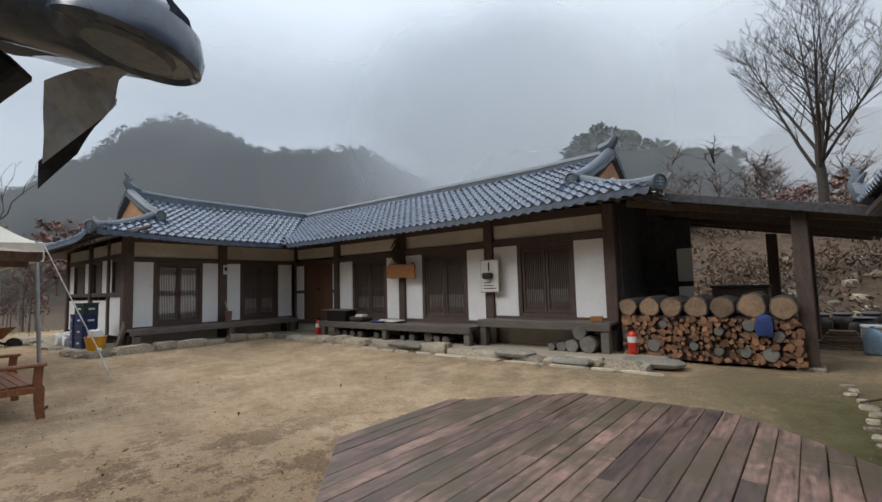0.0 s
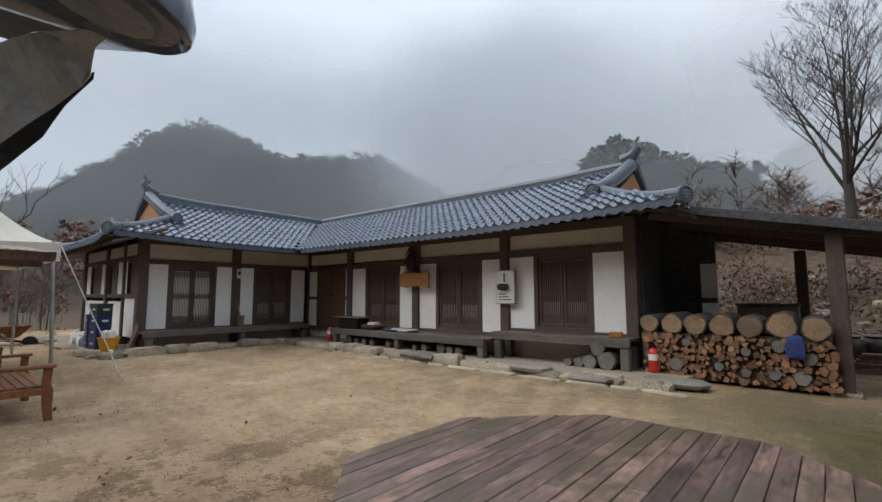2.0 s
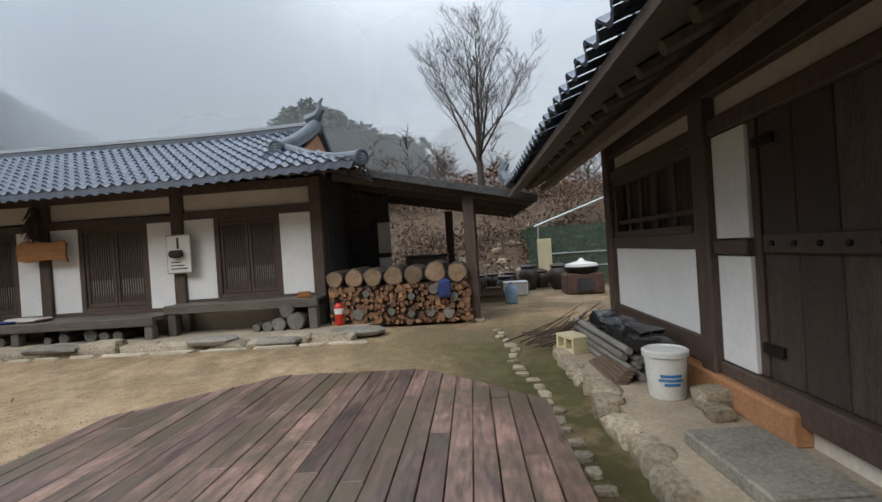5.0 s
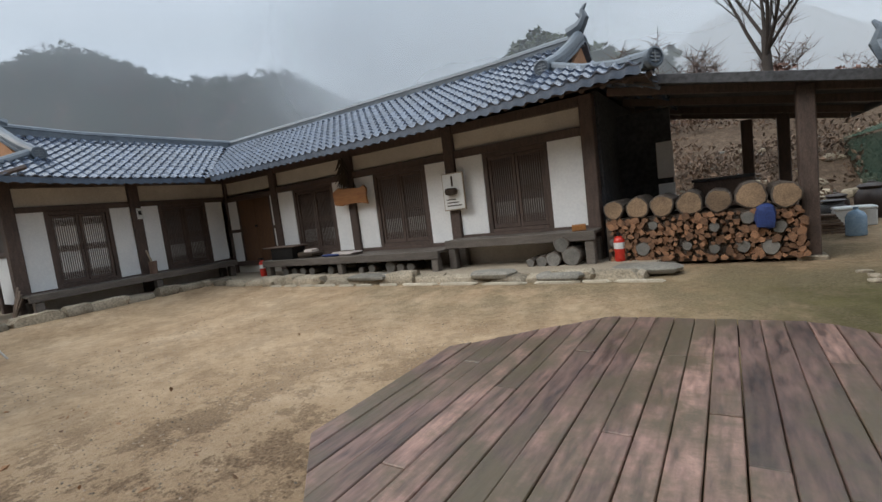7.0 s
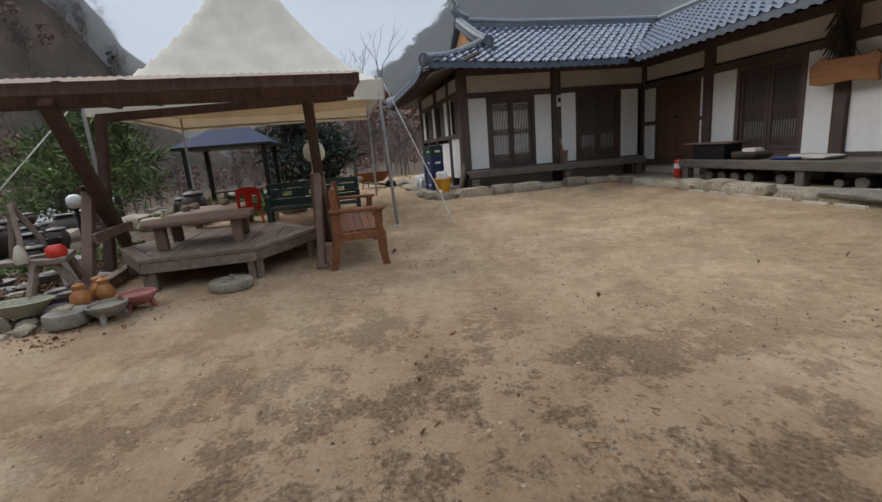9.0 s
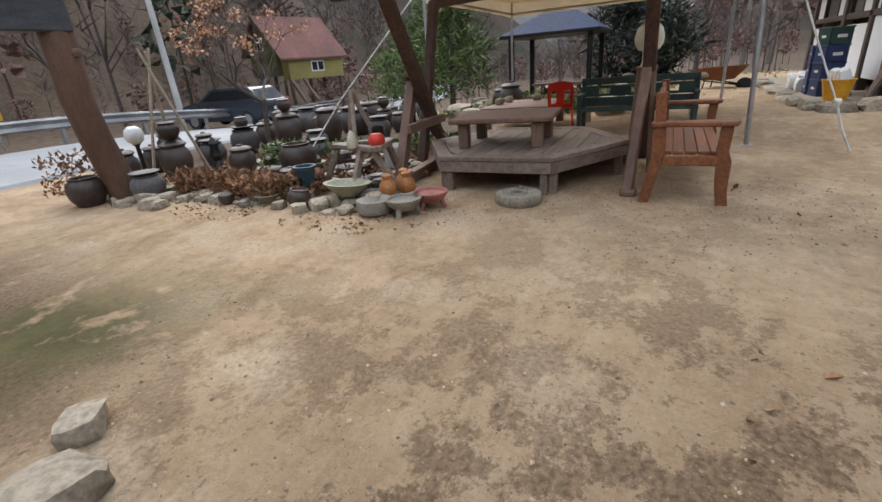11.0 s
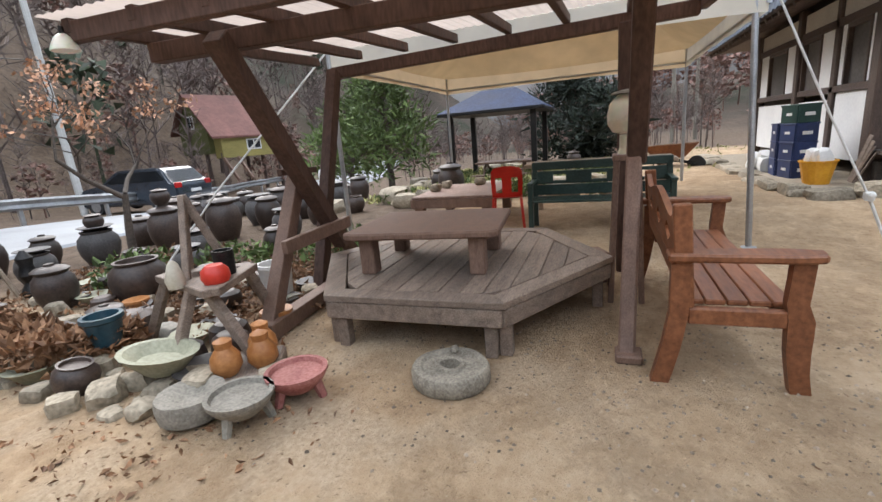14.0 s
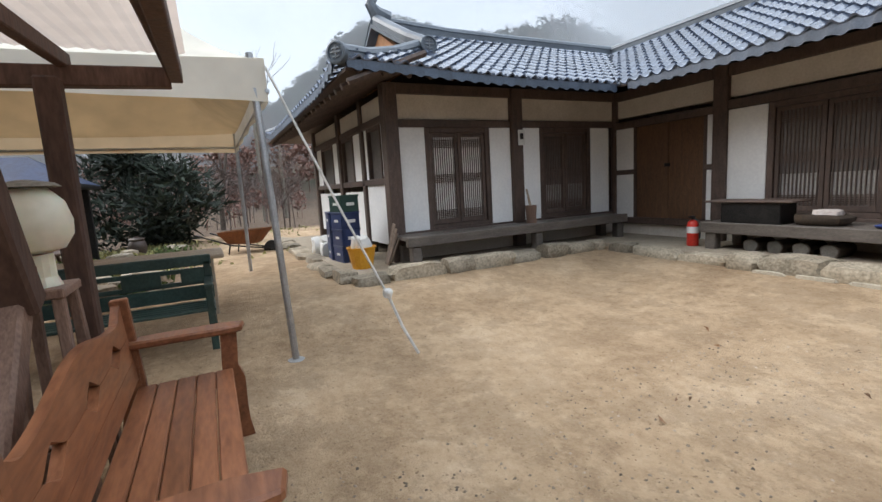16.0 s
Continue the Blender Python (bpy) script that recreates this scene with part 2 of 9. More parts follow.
def prism(outline, z0, z1, bevel=0.0):
    """An upright prism over a plan outline."""
    bm = bmesh.new()
    f = bm.faces.new([bm.verts.new((x, y, z0)) for x, y in outline])
    up = bmesh.ops.extrude_face_region(bm, geom=[f])
    bmesh.ops.translate(bm, verts=[g for g in up["geom"] if isinstance(g, bmesh.types.BMVert)], vec=(0, 0, z1 - z0))
    bmesh.ops.recalc_face_normals(bm, faces=bm.faces[:])
    if bevel:
        bmesh.ops.bevel(bm, geom=bm.edges[:], offset=bevel, segments=1, affect="EDGES")
    return bm


def rock(sx, sy, sz, seed, sub=2, rough=0.30):
    """A weathered stone with rounded faces, its base at z = 0."""
    bm = bmesh.new()
    bmesh.ops.create_cube(bm, size=1)
    bmesh.ops.subdivide_edges(bm, edges=bm.edges[:], cuts=sub, use_grid_fill=True)
    off = Vector((seed * 3.1, seed * 1.7, seed))
    for v in bm.verts:
        c = v.co * 2
        c /= (abs(c.x) ** 4.5 + abs(c.y) ** 4.5 + abs(c.z) ** 4.5) ** (1 / 4.5)
        c = c * 0.5
        c += rough * 0.55 * noise.noise_vector(c * 1.6 + off) + rough * 0.22 * noise.noise_vector(c * 4.2 + off)
        v.co = Vector((c.x * sx, c.y * sy, (c.z + 0.5) * sz))
    return bm


def smooth01(a, b, v):
    u = min(max((v - a) / (b - a), 0.0), 1.0)
    return u * u * (3 - 2 * u)


# ---- terrain ----
def bump_at(az, centre, width):
    d = (az - centre + 180) % 360 - 180
    return math.exp(-(d / width) ** 2)


def yard(x, y):
    """Height of the swept yard, which rises a little to the house."""
    near_main = smooth01(4.8, 7.2, y) * smooth01(6.5, 1.5, x)
    near_left = smooth01(-9.9, -11.8, x) * smooth01(-2.0, 2.6, y)
    return max(0.14 * near_main, 0.17 * near_left)


def land(x, y):
    h = yard(x, y)
    # stony bank behind the house and the lean-to
    h += 3.6 * smooth01(13.5, 24, y + 0.10 * x) * smooth01(-40, -22, x) + 1.3 * smooth01(24, 60, y) * smooth01(-40, -22, x)
    # road and valley fall away gently to the west
    h -= 0.9 * smooth01(-9, -24, x) * smooth01(-3, -9, y) + 0.5 * smooth01(-20, -40, x)
    # wooded slope across the road
    s = -(y + 17.0) + 0.16 * (x + 10)
    if s > 0:
        h += 0.62 * s * smooth01(0, 14, s) * smooth01(1.0, 0.55, s / 260)
    dx, dy = x + 0.5, y - 0.2
    r = math.hypot(dx, dy)
    az = math.degrees(math.atan2(-dx, dy))
    # far hills by bearing
    e = 6.0 + 10.2 * bump_at(az, 70, 11) + 6.9 * bump_at(az, 51, 12) + 2.6 * bump_at(az, 33, 14) + 3 * bump_at(az, 88, 12)
    side = bump_at(az, 55, 42)
    h += side * math.tan(radians(e)) * 240 * smooth01(70, 240, r)
    e2 = 10.8 * bump_at(az, 19, 5.5) + 4.5 * bump_at(az, 10, 5) + 3.5 * bump_at(az, 27, 4)
    h += math.tan(radians(15.0 * bump_at(az, 117, 11))) * 150 * smooth01(75, 150, r)
    h += math.tan(radians(e2)) * 95 * smooth01(50, 95, r)
    h += 0.20 * 700 * bump_at(az, -2, 13) * smooth01(300, 700, r) + 60 * smooth01(250, 900, r)
    if r > 26:
        h += 0.035 * min(r, 200) * noise.fractal(Vector((x * 0.025, y * 0.025, 1.0)), 1.0, 2.0, 5) * smooth01(26, 90, r)
    return h


bm = bmesh.new()
radii = [0.0] + [1.5 * 1.075 ** k for k in range(0, 94)]
spokes = 288
prev = None
for r in radii:
    if r == 0:
        prev = [bm.verts.new((-3, 1, land(-3, 1)))] * spokes
        continue
    ring = []
    for k in range(spokes):
        a = 2 * math.pi * k / spokes
        x, y = -3 + r * math.cos(a), 1 + r * math.sin(a)
        ring.append(bm.verts.new((x, y, land(x, y))))
    for k in range(spokes):
        j = (k + 1) % spokes
        if prev[k] is prev[j]:
            bm.faces.new((prev[k], ring[k], ring[j]))
        else:
            bm.faces.new((prev[k], ring[k], ring[j], prev[j]))
    prev = ring


def ground_material():
    m = bpy.data.materials.new("sandy yard and leaf litter")
    m.use_nodes = True
    n, l = m.node_tree.nodes, m.node_tree.links
    b = n["Principled BSDF"]
    geo = n.new("ShaderNodeNewGeometry")
    sep = n.new("ShaderNodeSeparateXYZ")
    l.new(geo.outputs["Position"], sep.inputs[0])

    def tex(scale, detail=5, rough=0.55):
        t = n.new("ShaderNodeTexNoise")
        t.inputs["Scale"].default_value, t.inputs["Detail"].default_value, t.inputs["Roughness"].default_value = scale, detail, rough
        l.new(geo.outputs["Position"], t.inputs["Vector"])
        return t.outputs["Fac"]

    def ramp(src, stops):
        r = n.new("ShaderNodeValToRGB")
        while len(r.color_ramp.elements) < len(stops):
            r.color_ramp.elements.new(0.5)
        for el, (p, c) in zip(r.color_ramp.elements, stops):
            el.position, el.color = p, (*c, 1) if len(c) == 3 else c
        l.new(src, r.inputs[0])
        return r.outputs[0]

    def blend(f, a, c):
        x = n.new("ShaderNodeMix"); x.data_type = "RGBA"
        l.new(f, x.inputs[0]); l.new(a, x.inputs[6]); l.new(c, x.inputs[7])
        return x.outputs[2]

    def math_(op, a, c, d=None):
        x = n.new("ShaderNodeMath"); x.operation = op
        for k, s in enumerate((a, c, d)):
            if s is None:
                continue
            if isinstance(s, (int, float)):
                x.inputs[k].default_value = s
            else:
                l.new(s, x.inputs[k])
        return x.outputs[0]

    def step(src, lo, hi):
        x = n.new("ShaderNodeMapRange"); x.interpolation_type = "SMOOTHSTEP"
        x.inputs[1].default_value, x.inputs[2].default_value = lo, hi
        l.new(src, x.inputs[0])
        return x.outputs[0]

    broad, mid, grit, fine = tex(0.55, 4), tex(2.6, 6, 0.65), tex(38, 4), tex(140, 2)
    speck = tex(9, 10, 0.8)
    sand = ramp(math_("MULTIPLY_ADD", speck, 0.55, math_("MULTIPLY", tex(1.1, 5, 0.6), 0.45)), [(0.34, (0.285, 0.184, 0.104)), (0.5, (0.458, 0.323, 0.197)), (0.66, (0.585, 0.438, 0.292))])
    damp = ramp(grit, [(0.35, (0.098, 0.062, 0.035)), (0.65, (0.24, 0.158, 0.093))])
    pale = ramp(grit, [(0.35, (0.40, 0.30, 0.20)), (0.65, (0.61, 0.485, 0.345))])
    # damp trodden patches
    patch = math_("MULTIPLY", step(tex(1.9, 12, 0.80), 0.47, 0.535), step(tex(0.45, 3), 0.28, 0.48))
    patch = math_("MAXIMUM", patch, math_("MULTIPLY", step(tex(5.5, 10, 0.8), 0.60, 0.68), 0.7))
    away = n.new("ShaderNodeVectorMath"); away.operation = "DISTANCE"
    away.inputs[1].default_value = (-3.0, 1.0, 0.0)
    l.new(geo.outputs["Position"], away.inputs[0])
    near = math_("SUBTRACT", 1.0, step(math_("MULTIPLY_ADD", broad, 1.6, away.outputs["Value"]), 1.9, 4.6))
    patch = math_("MAXIMUM", patch, math_("MULTIPLY", near, 0.44))
    col = blend(math_("MULTIPLY", patch, math_("MULTIPLY_ADD", near, 0.66, 0.30)), sand, damp)
    worn = math_("MULTIPLY", step(sep.outputs["Y"], 1.2, -0.8), step(tex(1.3, 5), 0.48, 0.62))
    col = blend(math_("MULTIPLY", worn, 0.55), col, pale)
    # scattered pale grit and dark crumbs
    col = blend(math_("MULTIPLY", step(math_("MULTIPLY_ADD", near, 0.012, tex(55, 7, 0.75)), 0.58, 0.68), 0.7), col, pale)
    col = blend(math_("MULTIPLY", step(tex(27, 5, 0.7), 0.60, 0.65), 0.7), col, damp)
    # moss beside the stone edge of the old barn
    moss_c = ramp(mid, [(0.35, (0.050, 0.050, 0.016)), (0.65, (0.125, 0.112, 0.042))])
    mx = math_("MULTIPLY", step(sep.outputs["X"], -2.6, 0.4), step(sep.outputs["Y"], 8.6, 6.4))
    mx = math_("MULTIPLY", mx, step(sep.outputs["Y"], -1.0, 1.0))
    col = blend(math_("MULTIPLY", mx, step(math_("MULTIPLY_ADD", broad, 0.6, math_("MULTIPLY", mid, 0.5)), 0.36, 0.56)), col, moss_c)
    # trodden olive-brown strip along the house
    olive = ramp(grit, [(0.35, (0.115, 0.088, 0.046)), (0.65, (0.25, 0.20, 0.12))])
    strip = math_("MULTIPLY", step(sep.outputs["Y"], 4.2, 6.4), step(sep.outputs["X"], -9.0, -4.5))
    col = blend(math_("MULTIPLY", strip, math_("MULTIPLY", step(tex(0.9, 8, 0.7), 0.38, 0.60), 0.75)), col, olive)
    # dark mossy patch by the entrance
    ex = math_("MULTIPLY", step(sep.outputs["X"], -5.5, -4.1), step(sep.outputs["Y"], -1.0, -2.1))
    col = blend(math_("MULTIPLY", ex, step(mid, 0.34, 0.47)), col, blend(step(broad, 0.4, 0.6), moss_c, damp))
    # leaf litter of bank, slope and garden
    litter = ramp(tex(4, 12, 0.8), [(0.32, (0.040, 0.027, 0.019)), (0.50, (0.100, 0.068, 0.047)), (0.68, (0.19, 0.142, 0.10))])
    wild = step(sep.outputs["Y"], 12.2, 14.5)
    wild = math_("MAXIMUM", wild, step(sep.outputs["Y"], -14.6, -15.6))
    wild = math_("MAXIMUM", wild, math_("MULTIPLY", step(sep.outputs["X"], -7.4, -8.2), step(sep.outputs["Y"], -2.0, -2.8)))
    wild = math_("MAXIMUM", wild, step(sep.outputs["X"], -22, -26))
    wild = math_("MAXIMUM", wild, math_("MULTIPLY", step(sep.outputs["X"], -13.4, -14.6), step(sep.outputs["Y"], 1.0, 0.2)))
    col = blend(math_("MULTIPLY", wild, 0.95), col, litter)
    # woods far off: bare brown and evergreen
    woods = ramp(tex(0.06, 8, 0.7), [(0.34, (0.030, 0.036, 0.020)), (0.50, (0.075, 0.058, 0.044)), (0.66, (0.13, 0.09, 0.065))])
    far = n.new("ShaderNodeVectorMath"); far.operation = "LENGTH"
    l.new(geo.outputs["Position"], far.inputs[0])
    col = blend(step(far.outputs["Value"], 40, 80), col, woods)
    l.new(col, b.inputs["Base Color"])
    b.inputs["Roughness"].default_value = 0.92
    b.inputs["Specular IOR Level"].default_value = 0.25
    bu = n.new("ShaderNodeBump"); bu.inputs["Strength"].default_value, bu.inputs["Distance"].default_value = 1.0, 0.035
    l.new(math_("ADD", math_("MULTIPLY_ADD", speck, 0.9, math_("MULTIPLY", mid, 1.2)), math_("MULTIPLY_ADD", grit, 0.5, math_("MULTIPLY", fine, 0.22))), bu.inputs["Height"])
    l.new(bu.outputs[0], b.inputs["Normal"])
    return m


M["ground"] = ground_material()
ground = tagged(finish("ground", bm, M["ground"], smooth=True), "pale sandy farmyard ground rising to brown wooded hills", "ground", kind="structure")


# ---- tiled roofs ----
def tile_mesh(name, w=0.20, length=0.31):
    """One S-shaped pantile: x across, y up the slope, lower lip at y = 0."""
    bm = bmesh.new()
    prof = [(-0.5, 0.030), (-0.36, 0.054), (-0.20, 0.058), (-0.06, 0.028), (0.08, 0.004), (0.28, 0.000), (0.5, 0.024)]
    rows = []
    for y, lift in ((0.0, 0.030), (length, 0.0)):
        rows.append([bm.verts.new((u * w, y, z + lift)) for u, z in prof])
    low = [bm.verts.new((u * w, 0.0, z + 0.030 - 0.026)) for u, z in prof]
    for i in range(len(prof) - 1):
        bm.faces.new((rows[0][i], rows[0][i + 1], rows[1][i + 1], rows[1][i]))
        bm.faces.new((low[i], low[i + 1], rows[0][i + 1], rows[0][i]))
    me = bpy.data.meshes.new(name)
    bm.to_mesh(me); bm.free()
    me.materials.append(M["tile"])
    me.polygons.foreach_set("use_smooth", [True] * len(me.polygons))
    me.set_sharp_from_angle(angle=radians(50))
    return me


TILE = tile_mesh("roof_tile")


def drop_tile_mesh(name, w=0.20):
    """The hanging lip of an eave tile: a scalloped plate with a rounded roll above it, facing -y."""
    bm = bmesh.new()
    prof = [(-0.5, 0.024, -0.080), (-0.36, 0.052, -0.082), (-0.20, 0.056, -0.084), (-0.06, 0.032, -0.094), (0.10, 0.018, -0.108), (0.25, 0.016, -0.112), (0.40, 0.020, -0.100), (0.5, 0.024, -0.080)]
    front = [(bm.verts.new((u * w, 0.0, hi)), bm.verts.new((u * w, -0.012, lo))) for u, hi, lo in prof]
    back = [(bm.verts.new((u * w, 0.05, hi)), bm.verts.new((u * w, 0.010, lo))) for u, hi, lo in prof]
    for i in range(len(prof) - 1):
        bm.faces.new((front[i][1], front[i + 1][1], front[i + 1][0], front[i][0]))
        bm.faces.new((back[i][0], back[i + 1][0], back[i + 1][1], back[i][1]))
        bm.faces.new((front[i][0], front[i + 1][0], back[i + 1][0], back[i][0]))
        bm.faces.new((back[i][1], back[i + 1][1], front[i + 1][1], front[i][1]))
    bmesh.ops.recalc_face_normals(bm, faces=bm.faces[:])
    me = bpy.data.meshes.new(name)
    bm.to_mesh(me); bm.free()
    me.materials.append(M["tile_edge"])
    return me



def tile_field(origin, across, up, cols, rows, inside, lift=None, w=0.20, course=0.25):
    """Poses of the tiles of a roof plane. across, up: unit vectors in the plane; inside(u, v) tells where the plane ends."""
    o, across, up = Vector(origin), Vector(across).normalized(), Vector(up).normalized()
    nrm = across.cross(up)
    out = []
    for j in range(rows):
        for i in range(cols):
            u, v = (i + 0.5) * w, j * course
            if not inside(u, v + 0.1):
                continue
            p = o + across * u + up * v
            if lift:
                p = p + Vector((0, 0, lift(u, v)))
            p = p + nrm * (0.006 * noise.noise(Vector((u * 3, v * 3, o.x))))
            m = Matrix((across, up, nrm)).transposed().to_4x4()
            m.translation = p
            out.append((j, m))
    return out


def tile_stuff(name, poses, parent, label):
    """Joined tiles of one plane."""
    verts, faces = [], []
    base = [v.co.copy() for v in TILE.vertices]
    polys = [tuple(p.vertices) for p in TILE.polygons]
    for m in poses:
        k = len(verts)
        verts += [tuple(m @ c) for c in base]
        faces += [tuple(i + k for i in p) for p in polys]
    me = bpy.data.meshes.new(name)
    me.from_pydata(verts, [], faces)
    me.materials.append(M["tile_stuff"])
    me.polygons.foreach_set("use_smooth", [True] * len(me.polygons))
    me.set_sharp_from_angle(angle=radians(50))
    ob = new(name, me)
    ob.parent = parent
    return tagged(ob, label, kind="stuff")


def slab_poly(pts, thick=0.035):
    """A roof board under a polygon of points in space."""
    bm = bmesh.new()
    f = bm.faces.new([bm.verts.new(p) for p in pts])
    up = bmesh.ops.extrude_face_region(bm, geom=[f])
    bmesh.ops.translate(bm, verts=[g for g in up["geom"] if isinstance(g, bmesh.types.BMVert)], vec=(0, 0, -thick))
    bmesh.ops.recalc_face_normals(bm, faces=bm.faces[:])
    return bm


def ridge_bar(pts, w=0.20, h=0.22):
    """A capped ridge course along points on the roof's surface."""
    bm = bmesh.new()
    prof = [(-0.62, -0.1), (-0.62, 0.15), (-0.5, 0.17), (-0.5, 0.55), (-0.58, 0.58), (-0.46, 0.85), (-0.2, 1.0), (0.2, 1.0), (0.46, 0.85), (0.58, 0.58), (0.5, 0.55), (0.5, 0.17), (0.62, 0.15), (0.62, -0.1)]
    pts = [Vector(p) for p in pts]
    rings = []
    for k, p in enumerate(pts):
        d = (pts[min(k + 1, len(pts) - 1)] - pts[max(k - 1, 0)]).normalized()
        s = d.cross(Vector((0, 0, 1))).normalized()
        u = s.cross(d)
        rings.append([bm.verts.new(p + s * (a * w) + u * (b * h)) for a, b in prof])
    for lo, hi in zip(rings, rings[1:]):
        for i in range(len(prof)):
            j = (i + 1) % len(prof)
            bm.faces.new((lo[i], lo[j], hi[j], hi[i]))
    bm.faces.new(rings[0]); bm.faces.new(rings[-1][::-1])
    bmesh.ops.recalc_face_normals(bm, faces=bm.faces[:])
    return bm


def emblem(parent, at, facing):
    """Round end tile with a raised rim and sign, standing at the foot of a ridge."""
    m = look(at, Vector(at) - Vector(facing)).to_3x3().to_4x4()
    m.translation = Vector(at)
    m = m @ Matrix.Scale(0.8, 4)
    body = part("end_tile", lathe([(0.15, -0.06), (0.165, -0.05), (0.165, 0.05), (0.15, 0.06), (0.13, 0.06), (0.125, 0.035), (0.02, 0.035)], 20), M["ridge"], parent, "round ridge-end tile with a raised sign", True)
    body.matrix_basis = m
    sign = part("raised_sign", boxes([(-0.09, -0.012, 0.03, 0.09, 0.012, 0.055), (-0.012, -0.09, 0.03, 0.012, 0.09, 0.055), (-0.07, 0.045, 0.03, 0.07, 0.065, 0.055), (-0.07, -0.07, 0.03, 0.07, -0.05, 0.055)], 0.004), M["pale_tile"], body)
    return body


M["pale_tile"] = mat("pale worn tile", (0.16, 0.18, 0.20), (0.26, 0.28, 0.30), 0.5, 8)


def finial(parent, at, toward):
    """Upswept horn at a ridge's end."""
    d = Vector(toward).normalized()
    p = Vector(at)
    bm = tubes([([p - d * 0.28, p - d * 0.05 + Vector((0, 0, 0.06)), p + d * 0.06 + Vector((0, 0, 0.22)), p + d * 0.02 + Vector((0, 0, 0.36)), p + d * 0.10 + Vector((0, 0, 0.46))], [0.13, 0.13, 0.085, 0.05, 0.02]),
                ([p + d * 0.02 + Vector((0, 0, 0.22)), p - d * 0.10 + Vector((0, 0, 0.34))], [0.06, 0.015])], 8)
    return part("finial", bm, M["ridge"], parent, "upswept dark ridge finial", True)


# ---- the L-shaped tiled house ----
house = thing("farmhouse", "L-shaped white-plastered timber farmhouse with blue-grey tiled roof", "house")
roof = part("roof", slab_poly([(-1.72, 7.34, 2.837), (-3.15, 8.40, 3.312), (-3.15, 9.80, 4.055), (-14.3, 9.80, 4.055), (-11.79, 7.34, 2.837)]), M["timber"], house, "tiled roof over dark boards")
for pts in ([(-11.79, 7.34, 2.837), (-14.3, 9.80, 4.055), (-14.3, 4.2, 4.055), (-12.85, 4.2, 3.312), (-11.79, 2.75, 2.837)],
            [(-11.79, 2.75, 2.837), (-12.85, 4.2, 3.312), (-15.75, 4.2, 3.312), (-19.2, 2.68, 2.756)],
            [(-14.3, 9.8, 4.055), (-3.15, 9.8, 4.055), (-3.15, 11.2, 3.312), (-1.65, 12.3, 2.756), (-19.2, 12.3, 2.756)],
            [(-14.3, 4.2, 4.055), (-14.3, 9.8, 4.055), (-19.2, 12.3, 2.756), (-19.2, 2.68, 2.756), (-15.75, 4.2, 3.312)],
            [(-1.72, 7.34, 2.837), (-1.65, 12.3, 2.756), (-3.15, 11.2, 3.312), (-3.15, 8.4, 3.312)]):
    part("roof_board", slab_poly(pts), M["timber"], roof)
SL = 0.513
up_main, up_left = Vector((0, 1, SL)).normalized(), Vector((-1, 0, SL)).normalized()
cs = 1 / math.sqrt(1 + SL * SL)


def lift_main(u, v):
    return 0.13 * smooth01(4.0, 10.5, u) ** 2 + 0.04 * smooth01(2.2, 3.0, v)


def in_main(u, v):
    x, dy = -11.75 + u - 3.0, v * cs
    hip = -1.58 - dy * 1.60 if dy < 1.08 else -3.22
    return x > -11.75 - dy and x < hip and dy < 2.52


tiles = tile_field((-14.75, 7.22, 2.790), (1, 0, 0), up_main, 67, 12, in_main, lambda u, v: lift_main(u - 3, v))
near = [m for j, m in tiles if j < 4]
for m in near:
    shared("roof_tile", TILE, roof, m)
tile_stuff("upper_tiles", [m for j, m in tiles if j >= 4], roof, "upper courses of blue-grey pantiles")


def in_left(u, v):
    y, dx = 2.65 + u, v * cs
    hip = 2.62 + dx * 1.38 if dx < 1.1 else 4.28
    return y > hip and y < 7.22 + dx and dx < 2.52


def lift_left(u, v):
    return 0.10 * smooth01(3.6, 0.0, u) ** 2 + 0.04 * smooth01(2.2, 3.0, v)


tiles = tile_field((-11.72, 2.65, 2.790), (0, 1, 0), up_left, 37, 12, in_left, lift_left)
for m in [m for j, m in tiles if j < 3]:
    shared("roof_tile", TILE, roof, m)
tile_stuff("wing_tiles", [m for j, m in tiles if j >= 3], roof, "courses of blue-grey pantiles on the short wing")
skirt = tile_field((-19.2, 2.65, 2.79), (1, 0, 0), (0, 1, 0.37), 38, 7, lambda u, v: v * 0.75 < u < 7.45 - v * 0.75 and v < 1.6, lambda u, v: 0.16 * max(smooth01(1.6, 0.0, u), smooth01(5.9, 7.45, u)) ** 2)
tile_stuff("gable_skirt_tiles", [m for j, m in skirt], roof, "pantiles of the gable skirt")
skirt = tile_field((-1.62, 12.3, 2.807), (0, -1, 0), (-1, 0, 0.37), 26, 7, lambda u, v: abs(u - 2.52) < 2.52 - v * 0.7 and v < 1.6, lambda u, v: 0.2 * smooth01(1.2, 2.5, abs(u - 2.52)) ** 2)
tile_stuff("gable_skirt_tiles", [m for j, m in skirt], roof, "pantiles of the gable skirt")

DROP = drop_tile_mesh("eave_end_tile")
for u in np.arange(3.3, 13.0, 0.20):
    shared("eave_end_tile", DROP, roof, Matrix.Translation((-14.75 + u, 7.215, 2.80 + lift_main(u - 3, 0))))
for u in np.arange(0.2, 4.5, 0.20):
    shared("eave_end_tile", DROP, roof, Matrix.Translation((-11.715, 2.65 + u, 2.80 + lift_left(u, 0))) @ Matrix.Rotation(radians(90), 4, "Z"))
for u in np.arange(0.1, 7.3, 0.20):
    shared("eave_end_tile", DROP, roof, Matrix.Translation((-19.2 + u, 2.645, 2.80 + 0.16 * max(smooth01(1.6, 0.0, u), smooth01(5.9, 7.45, u)) ** 2)))

